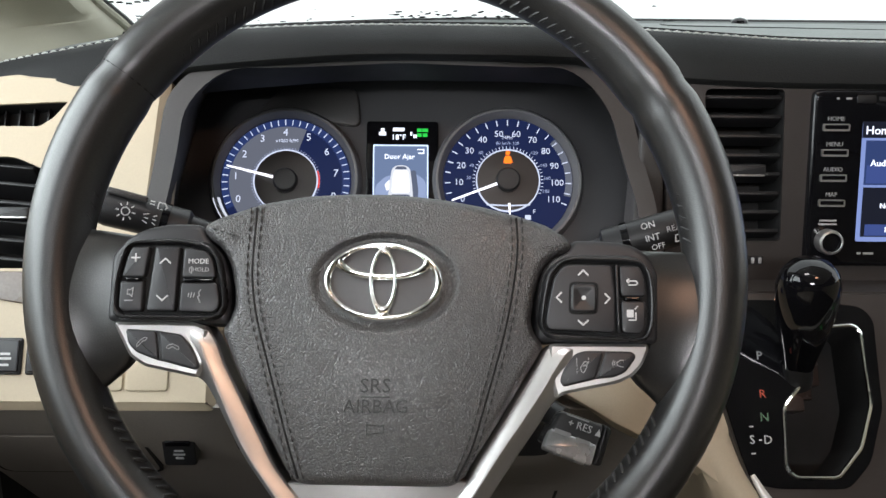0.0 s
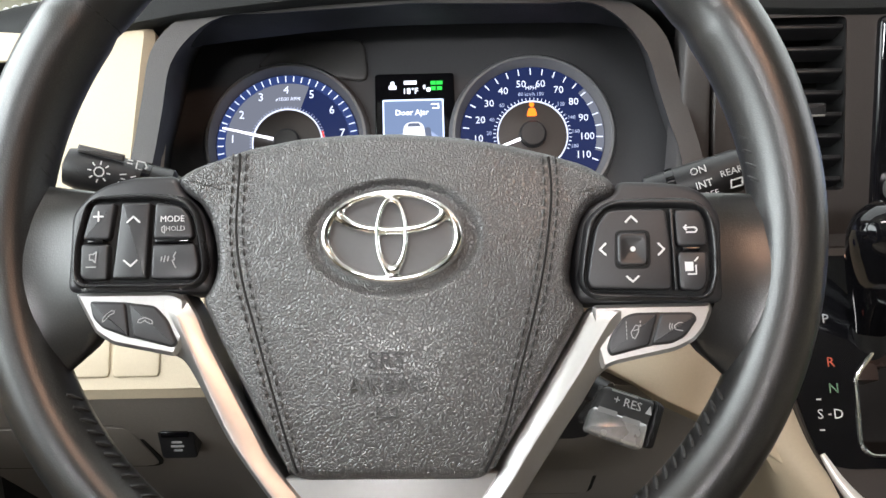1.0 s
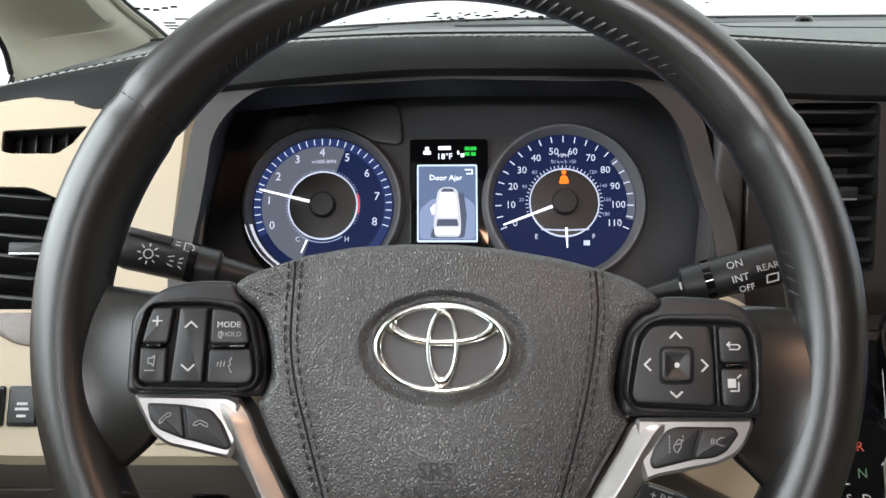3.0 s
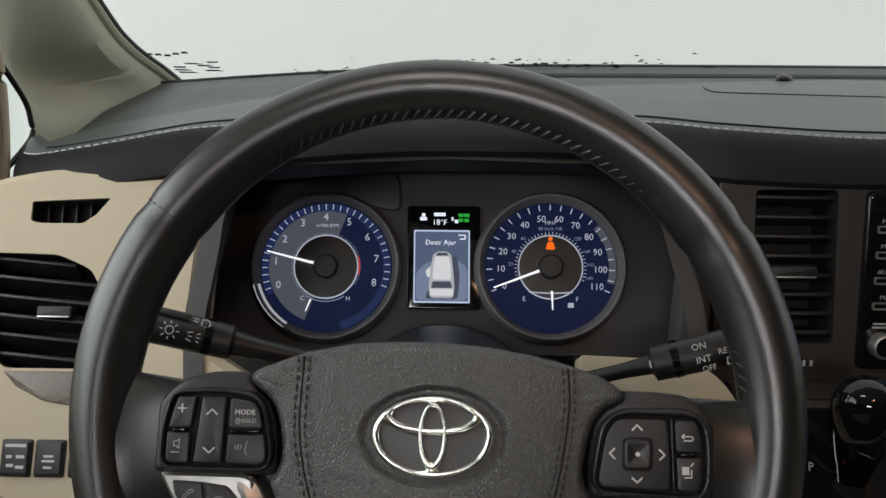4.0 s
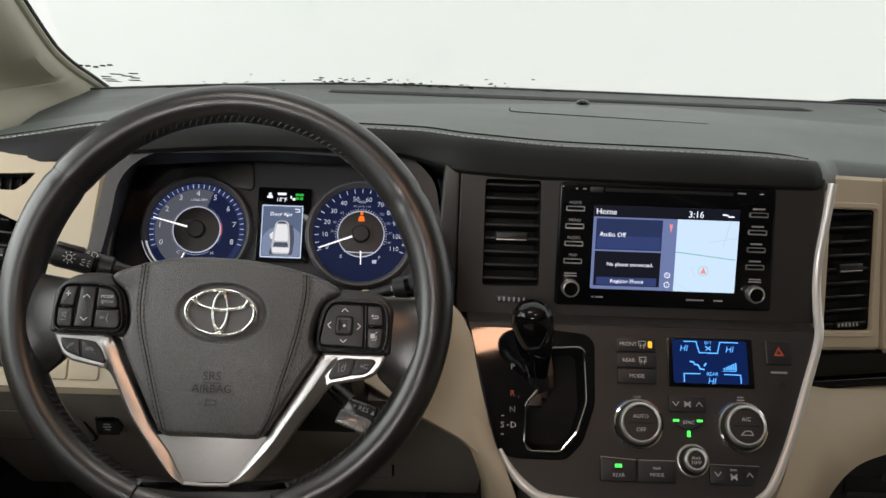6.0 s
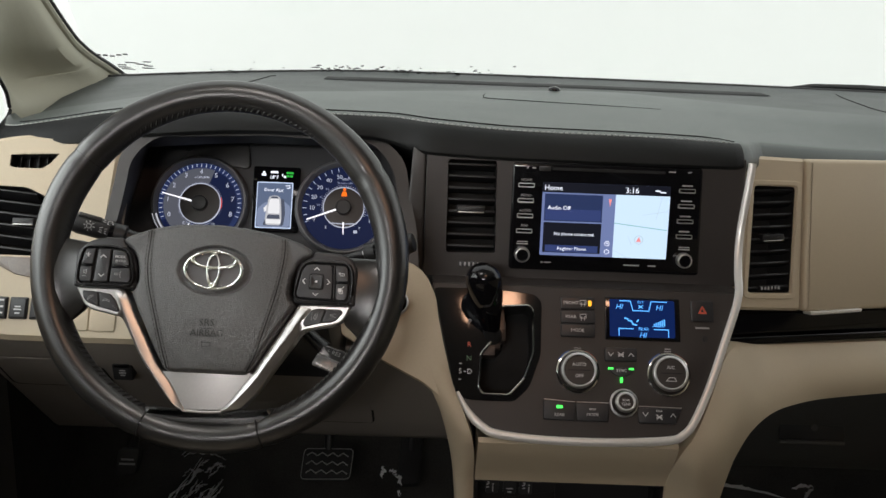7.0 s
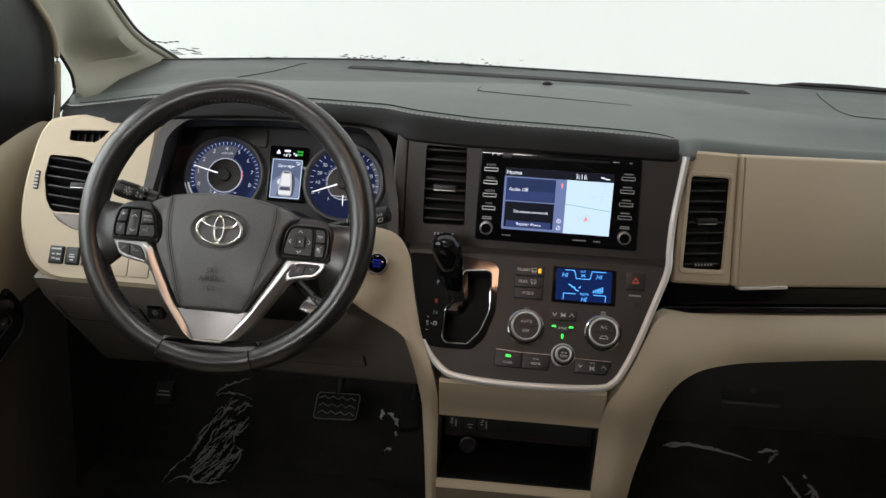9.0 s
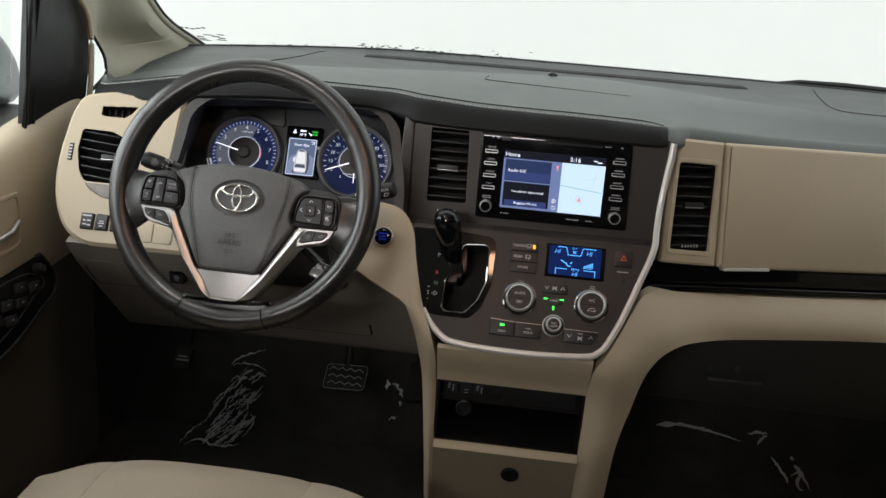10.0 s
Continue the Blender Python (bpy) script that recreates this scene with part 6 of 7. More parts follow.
k = wkey([(-0.1258, 0.0070), (-0.1280, 0.0010), (-0.1302, -0.0082), (-0.1190, -0.0082), (-0.1168, 0.0072)], padl, 0.0015)
part("button_mark", strokes([[(-0.1255, 0.0014), (-0.1215, 0.0014)], [(-0.1235, 0.0034), (-0.1235, -0.0006)]], IC, 0.0007), INK, k)
k = wkey([(-0.1308, -0.0100), (-0.1310, -0.0235), (-0.1285, -0.0252), (-0.1195, -0.0252), (-0.1192, -0.0100)], padl, 0.0015)
part("button_mark", strokes([[(-0.1282, -0.0198), (-0.1242, -0.0198)], [(-0.1268, -0.0145), (-0.1268, -0.0168), (-0.1256, -0.0168), (-0.1244, -0.0180), (-0.1240, -0.0135), (-0.1254, -0.0145), (-0.1268, -0.0145)]], IC, 0.0005), GREYINK, k)
k = wkey([(-0.1138, 0.0070), (-0.1172, -0.0250), (-0.1032, -0.0250), (-0.1018, 0.0070)], padl, 0.001, 0.0210)
part("button_mark", strokes([[(-0.1112, -0.0014), (-0.1086, 0.0010), (-0.1060, -0.0014)], [(-0.1122, -0.0174), (-0.1094, -0.0198), (-0.1068, -0.0174)]], FW @ at(0, 0, 0.0212), 0.0007), INK, k)
k = wkey([(-0.1000, 0.0070), (-0.1006, -0.0085), (-0.0836, -0.0085), (-0.0855, 0.0008), (-0.0888, 0.0050)], padl, 0.002)
part("button_words", words("MODE", 0.0036, IC @ at(-0.0925, -0.0003, 0, 0)), INK, k)
part("button_words", words("HOLD", 0.0030, IC @ at(-0.0912, -0.0044, 0, 0)), GREYINK, k)
part("button_mark", strokes([[(-0.0968, -0.0038), (-0.0968, -0.0054), (-0.0957, -0.0062), (-0.0957, -0.0030), (-0.0968, -0.0038)]], IC, 0.0004), GREYINK, k)
k = wkey([(-0.1008, -0.0105), (-0.1015, -0.0252), (-0.0848, -0.0256), (-0.0822, -0.0238), (-0.0814, -0.0205), (-0.0830, -0.0105)], padl, 0.002)
part("voice_mark", strokes([[(-0.0908, -0.0143), (-0.0918, -0.0160), (-0.0912, -0.0172), (-0.0922, -0.0178), (-0.0914, -0.0196), (-0.0908, -0.0208)], [(-0.0938, -0.0160), (-0.0942, -0.0180)], [(-0.0952, -0.0158), (-0.0957, -0.0182)], [(-0.0966, -0.0162), (-0.0969, -0.0178)]], IC, 0.0005), GREYINK, k)
part("gap_bar", slab(rect(-0.0995, -0.0104, -0.0850, -0.0084, 0.0006), 0.016, 0.0214, FW, 0.0006), GLOSS, padl)
part("gap_bar", slab(rect(-0.1278, -0.0101, -0.1212, -0.0082, 0.0006), 0.016, 0.0214, FW, 0.0006), GLOSS, padl)
# four-way key
k = wkey([(0.0884, -0.0014), (0.0840, -0.0075), (0.0812, -0.0204), (0.0796, -0.0300), (0.0812, -0.0332), (0.1140, -0.0345), (0.1143, -0.0163), (0.1128, -0.0008), (0.0924, -0.0006)], padr, 0.0025, 0.0208, "four_way_key")
part("centre_well", slab(rounded([(0.0908, -0.0255), (0.1056, -0.0255), (0.1060, -0.0095), (0.0914, -0.0093)], 0.003, 4), 0.016, 0.0211, FW, 0.0002), VOID, k)
part("centre_key", slab(rounded([(0.0918, -0.0245), (0.1046, -0.0246), (0.1050, -0.0106), (0.0923, -0.0103)], 0.003, 4), 0.016, 0.0224, FW, 0.0012, -0.0012), PADFRAME, k)
part("centre_dot", lathe([(0.0011, 0), (0.0011, 0.0003), (0.0002, 0.0003)], FW @ at(0.0984, -0.0174, 0.0218), 14), INK, k)
part("arrow_marks", strokes([[(0.0960, -0.0060), (0.0984, -0.0036), (0.1008, -0.0060)], [(0.0956, -0.0286), (0.0980, -0.0308), (0.1004, -0.0286)], [(0.0874, -0.0148), (0.0850, -0.0172), (0.0874, -0.0196)], [(0.1090, -0.0152), (0.1114, -0.0176), (0.1090, -0.0200)]], FW @ at(0, 0, 0.0210), 0.0008), INK, k)
part("key_rail", slab([(0.1152, -0.0345), (0.1162, -0.0345), (0.1158, -0.0008), (0.1146, -0.0008)], 0.014, 0.0206, FW, 0.0004), PADFRAME, padr)
k = wkey([(0.1166, -0.0012), (0.1172, -0.0165), (0.1296, -0.0165), (0.1290, -0.0060), (0.1268, -0.0012)], padr, 0.002)
part("button_mark", strokes([[(0.1202, -0.0088), (0.1246, -0.0088), (0.1254, -0.0098), (0.1246, -0.0108), (0.1210, -0.0108)], [(0.1210, -0.0078), (0.1200, -0.0088), (0.1210, -0.0098)]], IC, 0.0006), INK, k)
k = wkey([(0.1172, -0.0187), (0.1174, -0.0345), (0.1262, -0.0352), (0.1288, -0.0320), (0.1296, -0.0187)], padr, 0.002)
part("button_mark", bars([(0.1214, -0.0250, 0.0034)], IC, 0.0038), INK, k)
part("button_mark", strokes([[(0.1208, -0.0282), (0.1242, -0.0282), (0.1242, -0.0246)], [(0.1238, -0.0228), (0.1252, -0.0214)]], IC, 0.0006), INK, k)
part("gap_bar", slab(rect(0.1192, -0.0185, 0.1262, -0.0168, 0.0006), 0.016, 0.0212, FW, 0.0005), GLOSS, padr)

# ---- column and levers ----
col = thing("steering_column", (0.0, 0.62, 0.68), "black steering column shroud behind the wheel", "steering column")
rings = []
for y, z, a, b in ((0.505, 0.690, 0.045, 0.028), (0.53, 0.680, 0.056, 0.038), (0.60, 0.655, 0.064, 0.050), (0.70, 0.632, 0.070, 0.060), (0.80, 0.60, 0.072, 0.06)):
    rings.append([(u, y, z + v) for u, v in oval(0, 0, a, b, 28)])
part("shroud", loops(rings), DARK, col)
rings = []
for y, low_, wide in ((0.585, 0.600, 0.080), (0.590, 0.572, 0.104), (0.605, 0.550, 0.116), (0.64, 0.540, 0.120), (0.75, 0.520, 0.120)):
    high = 0.672 - 0.30 * (y - 0.585)
    rings.append([(u, y, v) for u, v in rounded([(-wide, low_), (wide, low_), (wide * 0.8, high), (-wide * 0.8, high)], 0.018, 4)])
bm = loops(rings)
bmesh.ops.recalc_face_normals(bm, faces=bm.faces)
part("lower_shroud", bm, DARK, col, "black lower half of the shroud")


def lever(name, p0, p1, r0, r1, label, category):
    ob = thing(name, p0, label, category)
    a, b = Vector(p0), Vector(p1)
    part("stem", tube([a, a.lerp(b, 0.35), a.lerp(b, 0.5)], [r0 * 0.75, r0 * 0.8, r0], 20), DARK, ob)
    part("tip", tube([a.lerp(b, 0.5), a.lerp(b, 0.52), a.lerp(b, 0.94), b.copy(), b + (b - a).normalized() * 0.002], [r0, r1, r1 * 1.06, r1 * 0.9, r1 * 0.3], 24), DARK, ob, "ribbed turning end")
    part("collar", tube([a.lerp(b, 0.62), a.lerp(b, 0.66)], [r1 * 1.07, r1 * 1.07], 24), GLOSS, ob)
    d = (b - a).normalized()
    back = Vector((0, -1, 0.35))
    n = (back - d * back.dot(d)).normalized()
    return ob, Matrix((( d.x, n.cross(d).x, n.x, 0), (d.y, n.cross(d).y, n.y, 0), (d.z, n.cross(d).z, n.z, 0), (0, 0, 0, 1))), d, n


ob, R_, d, n = lever("turn_signal_lever", (-0.075, 0.600, 0.700), (-0.187, 0.583, 0.7340), 0.0085, 0.0112, "black turn signal lever with white light symbols", "lever")
p = Vector((-0.075, 0.600, 0.700)).lerp(Vector((-0.187, 0.583, 0.7340)), 0.84) + n * 0.0121
S = Matrix.Translation(p) @ R_ @ Matrix.Rotation(math.pi, 4, "Z")
part("lamp_mark", strokes([[polar(0.0042, a), polar(0.0058, a)] for a in range(0, 360, 45)] + [[polar(0.0026, a), polar(0.0026, a + 45)] for a in range(0, 360, 45)], S @ at(0.000, 0.000), 0.0007), INK, ob)
part("lamp_mark", strokes([[(-0.002, 0.002), (0.001, 0.003)], [(-0.002, -0.002), (0.001, -0.003)], [(-0.001, 0), (0.001, 0)], [(0.004, 0.0), (0.006, 0.0)], [(0.004, 0.002), (0.006, 0.003)], [(0.004, -0.002), (0.006, -0.003)]], S @ at(0.013, -0.001), 0.0006), INK, ob)
part("lamp_mark", strokes([[(0.0, -0.0022), (0.0, 0.0022), (0.004, 0.0022), (0.0055, 0.0), (0.004, -0.0022), (0.0, -0.0022)], [(-0.0025, 0.0), (-0.005, 0.0)], [(-0.0025, 0.0018), (-0.005, 0.0018)]], S @ at(0.018, 0.0085, -0.003), 0.0007), INK, ob)
part("end_pad", slab(rect(-0.014, 0.0085, 0.011, 0.0125, 0.001), -0.004, -0.0015, S, 0.001), GREY, ob, "grey top of the turning end")
ob, R_, d, n = lever("wiper_lever", (0.080, 0.600, 0.688), (0.190, 0.583, 0.7245), 0.0062, 0.0112, "black wiper lever with white words", "lever")
S = Matrix.Translation(Vector((0.080, 0.600, 0.688)).lerp(Vector((0.190, 0.583, 0.7245)), 0.78) + n * 0.0121) @ R_
part("lever_words", words("ON", 0.0058, S @ at(-0.001, 0.0052, -0.0008)), INK, ob)
part("lever_words", words("INT", 0.0058, S @ at(0.0, -0.003, 0.0)), INK, ob)
part("lever_words", words("REAR", 0.0052, S @ at(0.0155, -0.0005, 0.0004)), INK, ob)
part("lever_words", words("OFF", 0.0050, S @ at(0.002, -0.0092, -0.002)), INK, ob)
part("lever_marks", strokes([[(0.014, -0.005), (0.020, -0.005), (0.019, -0.009), (0.013, -0.009), (0.014, -0.005)]], S @ at(0, 0, -0.001), 0.0008), INK, ob)
part("lever_marks", bars([(-0.0225, 0.001, 0.004), (-0.030, 0.001, 0.006)], S @ at(0, 0, -0.0045), 0.0045), INK, ob)
cr = thing("cruise_lever", (0.108, 0.515, 0.615), "small black cruise control lever with white words", "lever")
CR = fr(0.1085, 0.500, 0.6165, 20, 8, -22)
part("arm", tube([(0.05, 0.56, 0.640), (0.08, 0.535, 0.630), (0.102, 0.515, 0.620)], [0.006, 0.0065, 0.008], 12), DARK, cr)
body = part("paddle", slab(rounded([(-0.0165, -0.0105), (0.0140, -0.0115), (0.0145, 0.0115), (-0.0130, 0.0115)], 0.003, 4), -0.018, 0.001, CR, 0.002), mat("glossy_charcoal_plastic", (0.06, 0.06, 0.06), 0.2, vary=0.1), cr)
# highlight on the lever, put in as a pale tilted facet
part("lower_face", slab(rounded([(-0.0170, -0.0115), (0.0135, -0.0125), (0.0140, 0.0010), (-0.0155, 0.0015)], 0.0025, 4), -0.006, 0.0004, CR @ at(0, -0.001, 0.0012) @ Matrix.Rotation(radians(-14), 4, "X"), 0.002), mat("lever_glint_grey", (0.60, 0.60, 0.60), 0.20, metal=0.6, vary=0.2, wear=0.1), body, "pale lower facet painted as a highlight")
part("end_cap", slab(rounded([(0.0150, -0.0125), (0.0205, -0.0115), (0.0205, 0.0105), (0.0150, 0.0125)], 0.002, 3), -0.020, 0.000, CR, 0.002), DARK, body)
part("lever_words", words("+ RES", 0.0062, CR @ at(0.0005, 0.0062, 0.0011)), INK, body)
part("lever_marks", slab([(0.0105, 0.0042), (0.0140, 0.0042), (0.0122, 0.0085)], 0.001, 0.0014, CR), INK, body)
part("lever_marks", bars([(-0.0085, -0.0005, 0.010), (0.0045, -0.0015, 0.009)], CR @ at(0, 0, 0.0021), 0.0026), GREYINK, body)
part("top_marks", bars([(-0.002, 0.0104, 0.014)], CR @ at(0, 0, 0.0006), 0.0008), GREYINK, body)

# ---- windscreen, pillars, door ----
GLASS = bpy.data.materials.new("clear_glass")
GLASS.use_nodes = True
gn, gk = GLASS.node_tree.nodes, GLASS.node_tree.links
clear, shine, mixed = gn.new("ShaderNodeBsdfTransparent"), gn.new("ShaderNodeBsdfGlossy"), gn.new("ShaderNodeMixShader")
clear.inputs[0].default_value = (0.97, 1.0, 0.98, 1)
shine.inputs["Roughness"].default_value = 0.0
mixed.inputs[0].default_value = 0.03
gk.new(clear.outputs[0], mixed.inputs[1])
gk.new(shine.outputs[0], mixed.inputs[2])
gk.new(mixed.outputs[0], gn["Material Output"].inputs["Surface"])
scr = thing("window_windscreen", (0.415, 1.1, 1.1), "wide raked windscreen with black specks along its lower edge", "windscreen", "", "structure")


def ws(x, k):
    """A place on the windscreen: k runs from its foot up to the roof."""
    y0, z0_ = base_y(x) + 0.012, base_z(x) - 0.006
    return Vector((0.415 + (x - 0.415) * (1 - 0.12 * k), y0 + (0.60 - y0) * k, z0_ + (1.42 - z0_) * k + 0.03 * math.sin(math.pi * k)))


bm = loops([[tuple(ws(x, k)) for x in steps(-0.46, 1.29, 16)] for k in steps(0, 1, 6)], closed=False, cap0=False, cap1=False)
bmesh.ops.solidify(bm, geom=bm.faces[:], thickness=0.004)
pane = part("pane", bm, GLASS, scr, "clear glass pane")
pane.visible_shadow = False
edge = [ws(x, 0.0) + Vector((0, -0.006, 0.004)) for x in steps(-0.46, 1.29, 40)]
part("lower_seal", tube(edge, 0.0055, 8), RUBBER, scr, "black rubber seal")
rng = random.Random(7)
bm = bmesh.new()
ups = (ws(0.4, 0.05) - ws(0.4, 0.0)).normalized()
FWS = Matrix(((1, ups.x, 0, 0), (0, ups.y, -ups.z, 0), (0, ups.z, ups.y, 0), (0, 0, 0, 1)))
for i in range(90):
    x = rng.choice((rng.uniform(-0.34, 0.34), rng.gauss(0.23, 0.07), rng.gauss(0.05, 0.06)))
    k = abs(rng.gauss(0.0, 0.010)) + 0.014
    r = rng.uniform(0.0010, 0.0030)
    c = ws(x, k) + Vector((0, -0.003, -0.003))
    slab([(r * rng.uniform(0.8, 2.4) * math.cos(a), r * rng.uniform(0.5, 1.0) * math.sin(a)) for a in steps(0, 2 * math.pi, 7)[:-1]], 0, 0.0006, Matrix.Translation(c) @ FWS, bm=bm)
for i in range(9):
    c = ws(-0.385 + rng.uniform(-0.02, 0.03), 0.035 + 0.006 * (i % 4)) + Vector((0, -0.003, -0.003))
    slab([(-0.008, -0.0014), (rng.uniform(0.004, 0.018), -0.0014), (0.008, 0.0014), (-0.010, 0.0014)], 0, 0.0006, Matrix.Translation(c) @ FWS, bm=bm)
for i in range(5):
    c = ws(-0.44 + 0.012 * i, 0.075 + rng.uniform(-0.004, 0.004)) + Vector((0, -0.003, -0.003))
    slab([(-0.005, -0.0020), (0.005, -0.0020), (0.004, 0.0022), (-0.004, 0.002)], 0, 0.0006, Matrix.Translation(c) @ FWS, bm=bm)
tagged(part("specks", bm, mat("black_speck", (0.02, 0.02, 0.02), 0.7), scr, "black specks on the glass"), kind="stuff")
part("wiper_blade", tube([(0.93, 1.535, 0.832), (0.98, 1.53, 0.838), (1.08, 1.525, 0.839), (1.25, 1.51, 0.836)], [0.002, 0.005, 0.006, 0.006], 8), RUBBER, scr, "black wiper blade")
# defroster slot, cover joint, light sensor and pad panel lines
slot = thing("defroster_slot", (0.41, 1.36, 0.833), "long black defroster slot in the dash top", "air vent")


def top_at(x, y):
    s = pad_section(x)[8:17]
    for (a, p), (b, q) in zip(s, s[1:]):
        if a <= y <= b:
            return p + (q - p) * (y - a) / (b - a)
    return 0.835


bm = bmesh.new()
row = []
for x in steps(-0.003, 0.825, 40):
    bow = 0.012 * (1 - ((x - 0.411) / 0.41) ** 2)
    row.append([(x, y + bow, top_at(x, y + bow) + h) for y, h in ((1.325, 0.0008), (1.328, 0.0018), (1.385, 0.0018), (1.388, 0.0008))])
loops(row, closed=False, cap0=False, cap1=False, bm=bm)
bmesh.ops.recalc_face_normals(bm, faces=bm.faces)
# the slot's shade is a dark strip laid on the pad
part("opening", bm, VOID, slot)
for x in steps(0.06, 0.76, 9):
    bow = 0.012 * (1 - ((x - 0.411) / 0.41) ** 2)
    part("rib", slab([(x - 0.001, 1.328 + bow), (x + 0.001, 1.328 + bow), (x + 0.001, 1.384 + bow), (x - 0.001, 1.384 + bow)], top_at(x, 1.36) + 0.001, top_at(x, 1.36) + 0.0022), VOID, slot)
cover = [(0.286, 1.115), (0.282, 1.085), (0.2815, 1.055), (0.290, 1.049), (0.36, 1.037), (0.45, 1.023), (0.55, 1.008)]
part("cover_seam", tube([(x, y, top_at(x, y) + 0.0002) for x, y in cover], [0.0007, 0.0011, 0.0011, 0.0010, 0.0009, 0.0007, 0.0004], 6), PADLIP, dash, "fine joint of a flush cover in the dash top")
sen = thing("light_sensor", (0.41, 1.215, 0.838), "small dark domed light sensor on the dash top", "sensor")
part("dome", lathe([(0.011, 0), (0.010, 0.004), (0.007, 0.0065), (0.001, 0.008)], Matrix.Translation((0.41, 1.215, 0.8375)), 24), GLOSS, sen)
for pts in ([(-0.105, 1.40), (-0.112, 1.30), (-0.125, 1.17), (-0.155, 1.03)], [(0.985, 1.42), (0.955, 1.25), (0.935, 1.09), (0.975, 1.04), (1.2, 1.03)]):
    line = [(x, y, top_at(x, y) + 0.0004) for x, y, _ in spline([(x, y, 0) for x, y in pts], 6)]
    part("pad_seam", tube(line, 0.0011, 5), VOID, dash)

pil = thing("pillar_trim", (-0.45, 1.2, 0.95), "beige windscreen pillar trim with a small corner window", "pillar trim", "", "structure")


def side(x, tilt=0.0):
    """A frame in the plane of the vehicle's side: u ahead, v up, w towards the cabin."""
    return Matrix(((0, 0, 1, x), (1, 0, 0, 0), (0, 1, 0, 0), (0, 0, 0, 1)))


ridge = [(-0.445, 1.53, 0.80), (-0.440, 1.43, 0.829), (-0.445, 1.318, 0.868), (-0.452, 1.24, 0.918), (-0.465, 1.02, 1.09), (-0.50, 0.62, 1.41)]
inner = [(-0.452, 1.012, 0.745), (-0.453, 1.026, 0.785), (-0.453, 1.030, 0.805), (-0.453, 1.020, 0.828), (-0.452, 0.978, 0.866), (-0.453, 0.962, 0.912), (-0.455, 0.925, 0.952), (-0.47, 0.78, 1.095), (-0.50, 0.46, 1.41)]
edge = [(-0.440, 1.53, 0.785)] + ridge[1:]
I_, R_ = spline(inner, 4), spline(edge, 6)
rings = []
for k in range(33):
    s = k / 32
    a, b = Vector(I_[round(s * (len(I_) - 1))]), Vector(R_[round(s * (len(R_) - 1))])
    row = []
    for j in range(13):
        q = j / 12
        dip = 0.070 * math.sin(math.pi * min(1, q * 1.25)) ** 1.5 * math.exp(-((s - 0.36) / 0.26) ** 2) if q < 0.8 else 0.0
        row.append(tuple(a.lerp(b, q) + Vector((0.012 * math.sin(math.pi * q) - dip, 0, 0))))
    rings.append(row)
bm = loops(rings, closed=False, cap0=False, cap1=False)
bmesh.ops.recalc_face_normals(bm, faces=bm.faces)
part("trim", bm, PILLARS, pil, "beige-green moulded trim with a hollow corner panel")
part("window_seal", tube(spline([(-0.455, 0.958, 0.758)] + inner[1:5] + [(-0.455, 0.972, 0.872)], 5), 0.003, 8), RUBBER, pil)
part("corner_pane", slab([(0.95, 0.74), (1.05, 0.74), (1.05, 0.83), (0.97, 0.88)], -0.022, -0.018, side(-0.452)), GLASS, pil, "clear corner pane").visible_shadow = False
part("door_welt", tube(spline([(-0.450, 0.948, 0.74), (-0.452, 0.966, 0.79), (-0.452, 0.972, 0.86), (-0.453, 0.962, 0.905), (-0.456, 0.925, 0.947), (-0.47, 0.775, 1.09), (-0.50, 0.455, 1.405)], 5), 0.0055, 10), BEIGE, pil, "beige door welt")
part("glass_edge", tube(spline(ridge, 6), 0.008, 10), PILLARS, pil)
part("glass_seal", tube([(x + 0.004, y + 0.012, z + 0.003) for x, y, z in spline(ridge, 6)], 0.005, 8), RUBBER, pil)

door = thing("driver_door", (-0.49, 0.55, 0.45), "beige front door panel with black window frame and switch panel", "door")
DT = [(-0.30, 0.690), (0.30, 0.700), (0.648, 0.712), (0.78, 0.737), (0.93, 0.756), (0.985, 0.750)]
DL = [(-0.30, 0.448), (0.60, 0.438), (0.66, 0.452), (0.76, 0.474), (0.87, 0.480), (0.985, 0.495)]
rings = []
for y in steps(-0.30, 0.90, 24) + steps(0.91, 0.985, 8):
    t, b_, back = lerp(y, DT), lerp(y, DL), -0.030 * max(0, (y - 0.92) / 0.065) ** 2
    rings.append([(x + (back if x > -0.49 else 0), y, z) for x, z in ((-0.502, b_), (-0.446, b_), (-0.439, b_ + 0.02), (-0.436, b_ * 0.5 + t * 0.5), (-0.437, t - 0.085), (-0.4405, t - 0.050), (-0.447, t - 0.024), (-0.457, t - 0.008), (-0.470, t - 0.001), (-0.484, t), (-0.502, t - 0.003))])
bm = loops(rings)
bmesh.ops.recalc_face_normals(bm, faces=bm.faces)
part("upper_panel", bm, BEIGE, door, "beige upper door panel with a rounded shoulder", angle=60)
part("lower_panel", slab(rounded([(-0.30, -0.02), (0.97, -0.02), (0.97, 0.488), (0.87, 0.474), (0.76, 0.467), (0.66, 0.446), (0.60, 0.431), (-0.30, 0.44)], 0.01, 3), -0.06, -0.010, side(-0.452), 0.01), mat("dark_door_plastic", (0.115, 0.107, 0.092), 0.6, grain=0.2, size=1300, vary=0.15), door, "dark lower door panel")
part("pull_cup", hoop(rect(0.585, 0.545, 0.672, 0.640, 0.015, 4), rect(0.593, 0.553, 0.664, 0.632, 0.012, 4), -0.002, 0.004, side(-0.4385), 0.0015), BEIGE, door, "beige frame of the door pull")
part("pull_well", slab(rect(0.592, 0.552, 0.665, 0.633, 0.012, 4), -0.001, 0.0008, side(-0.4385)), KNEE, door)
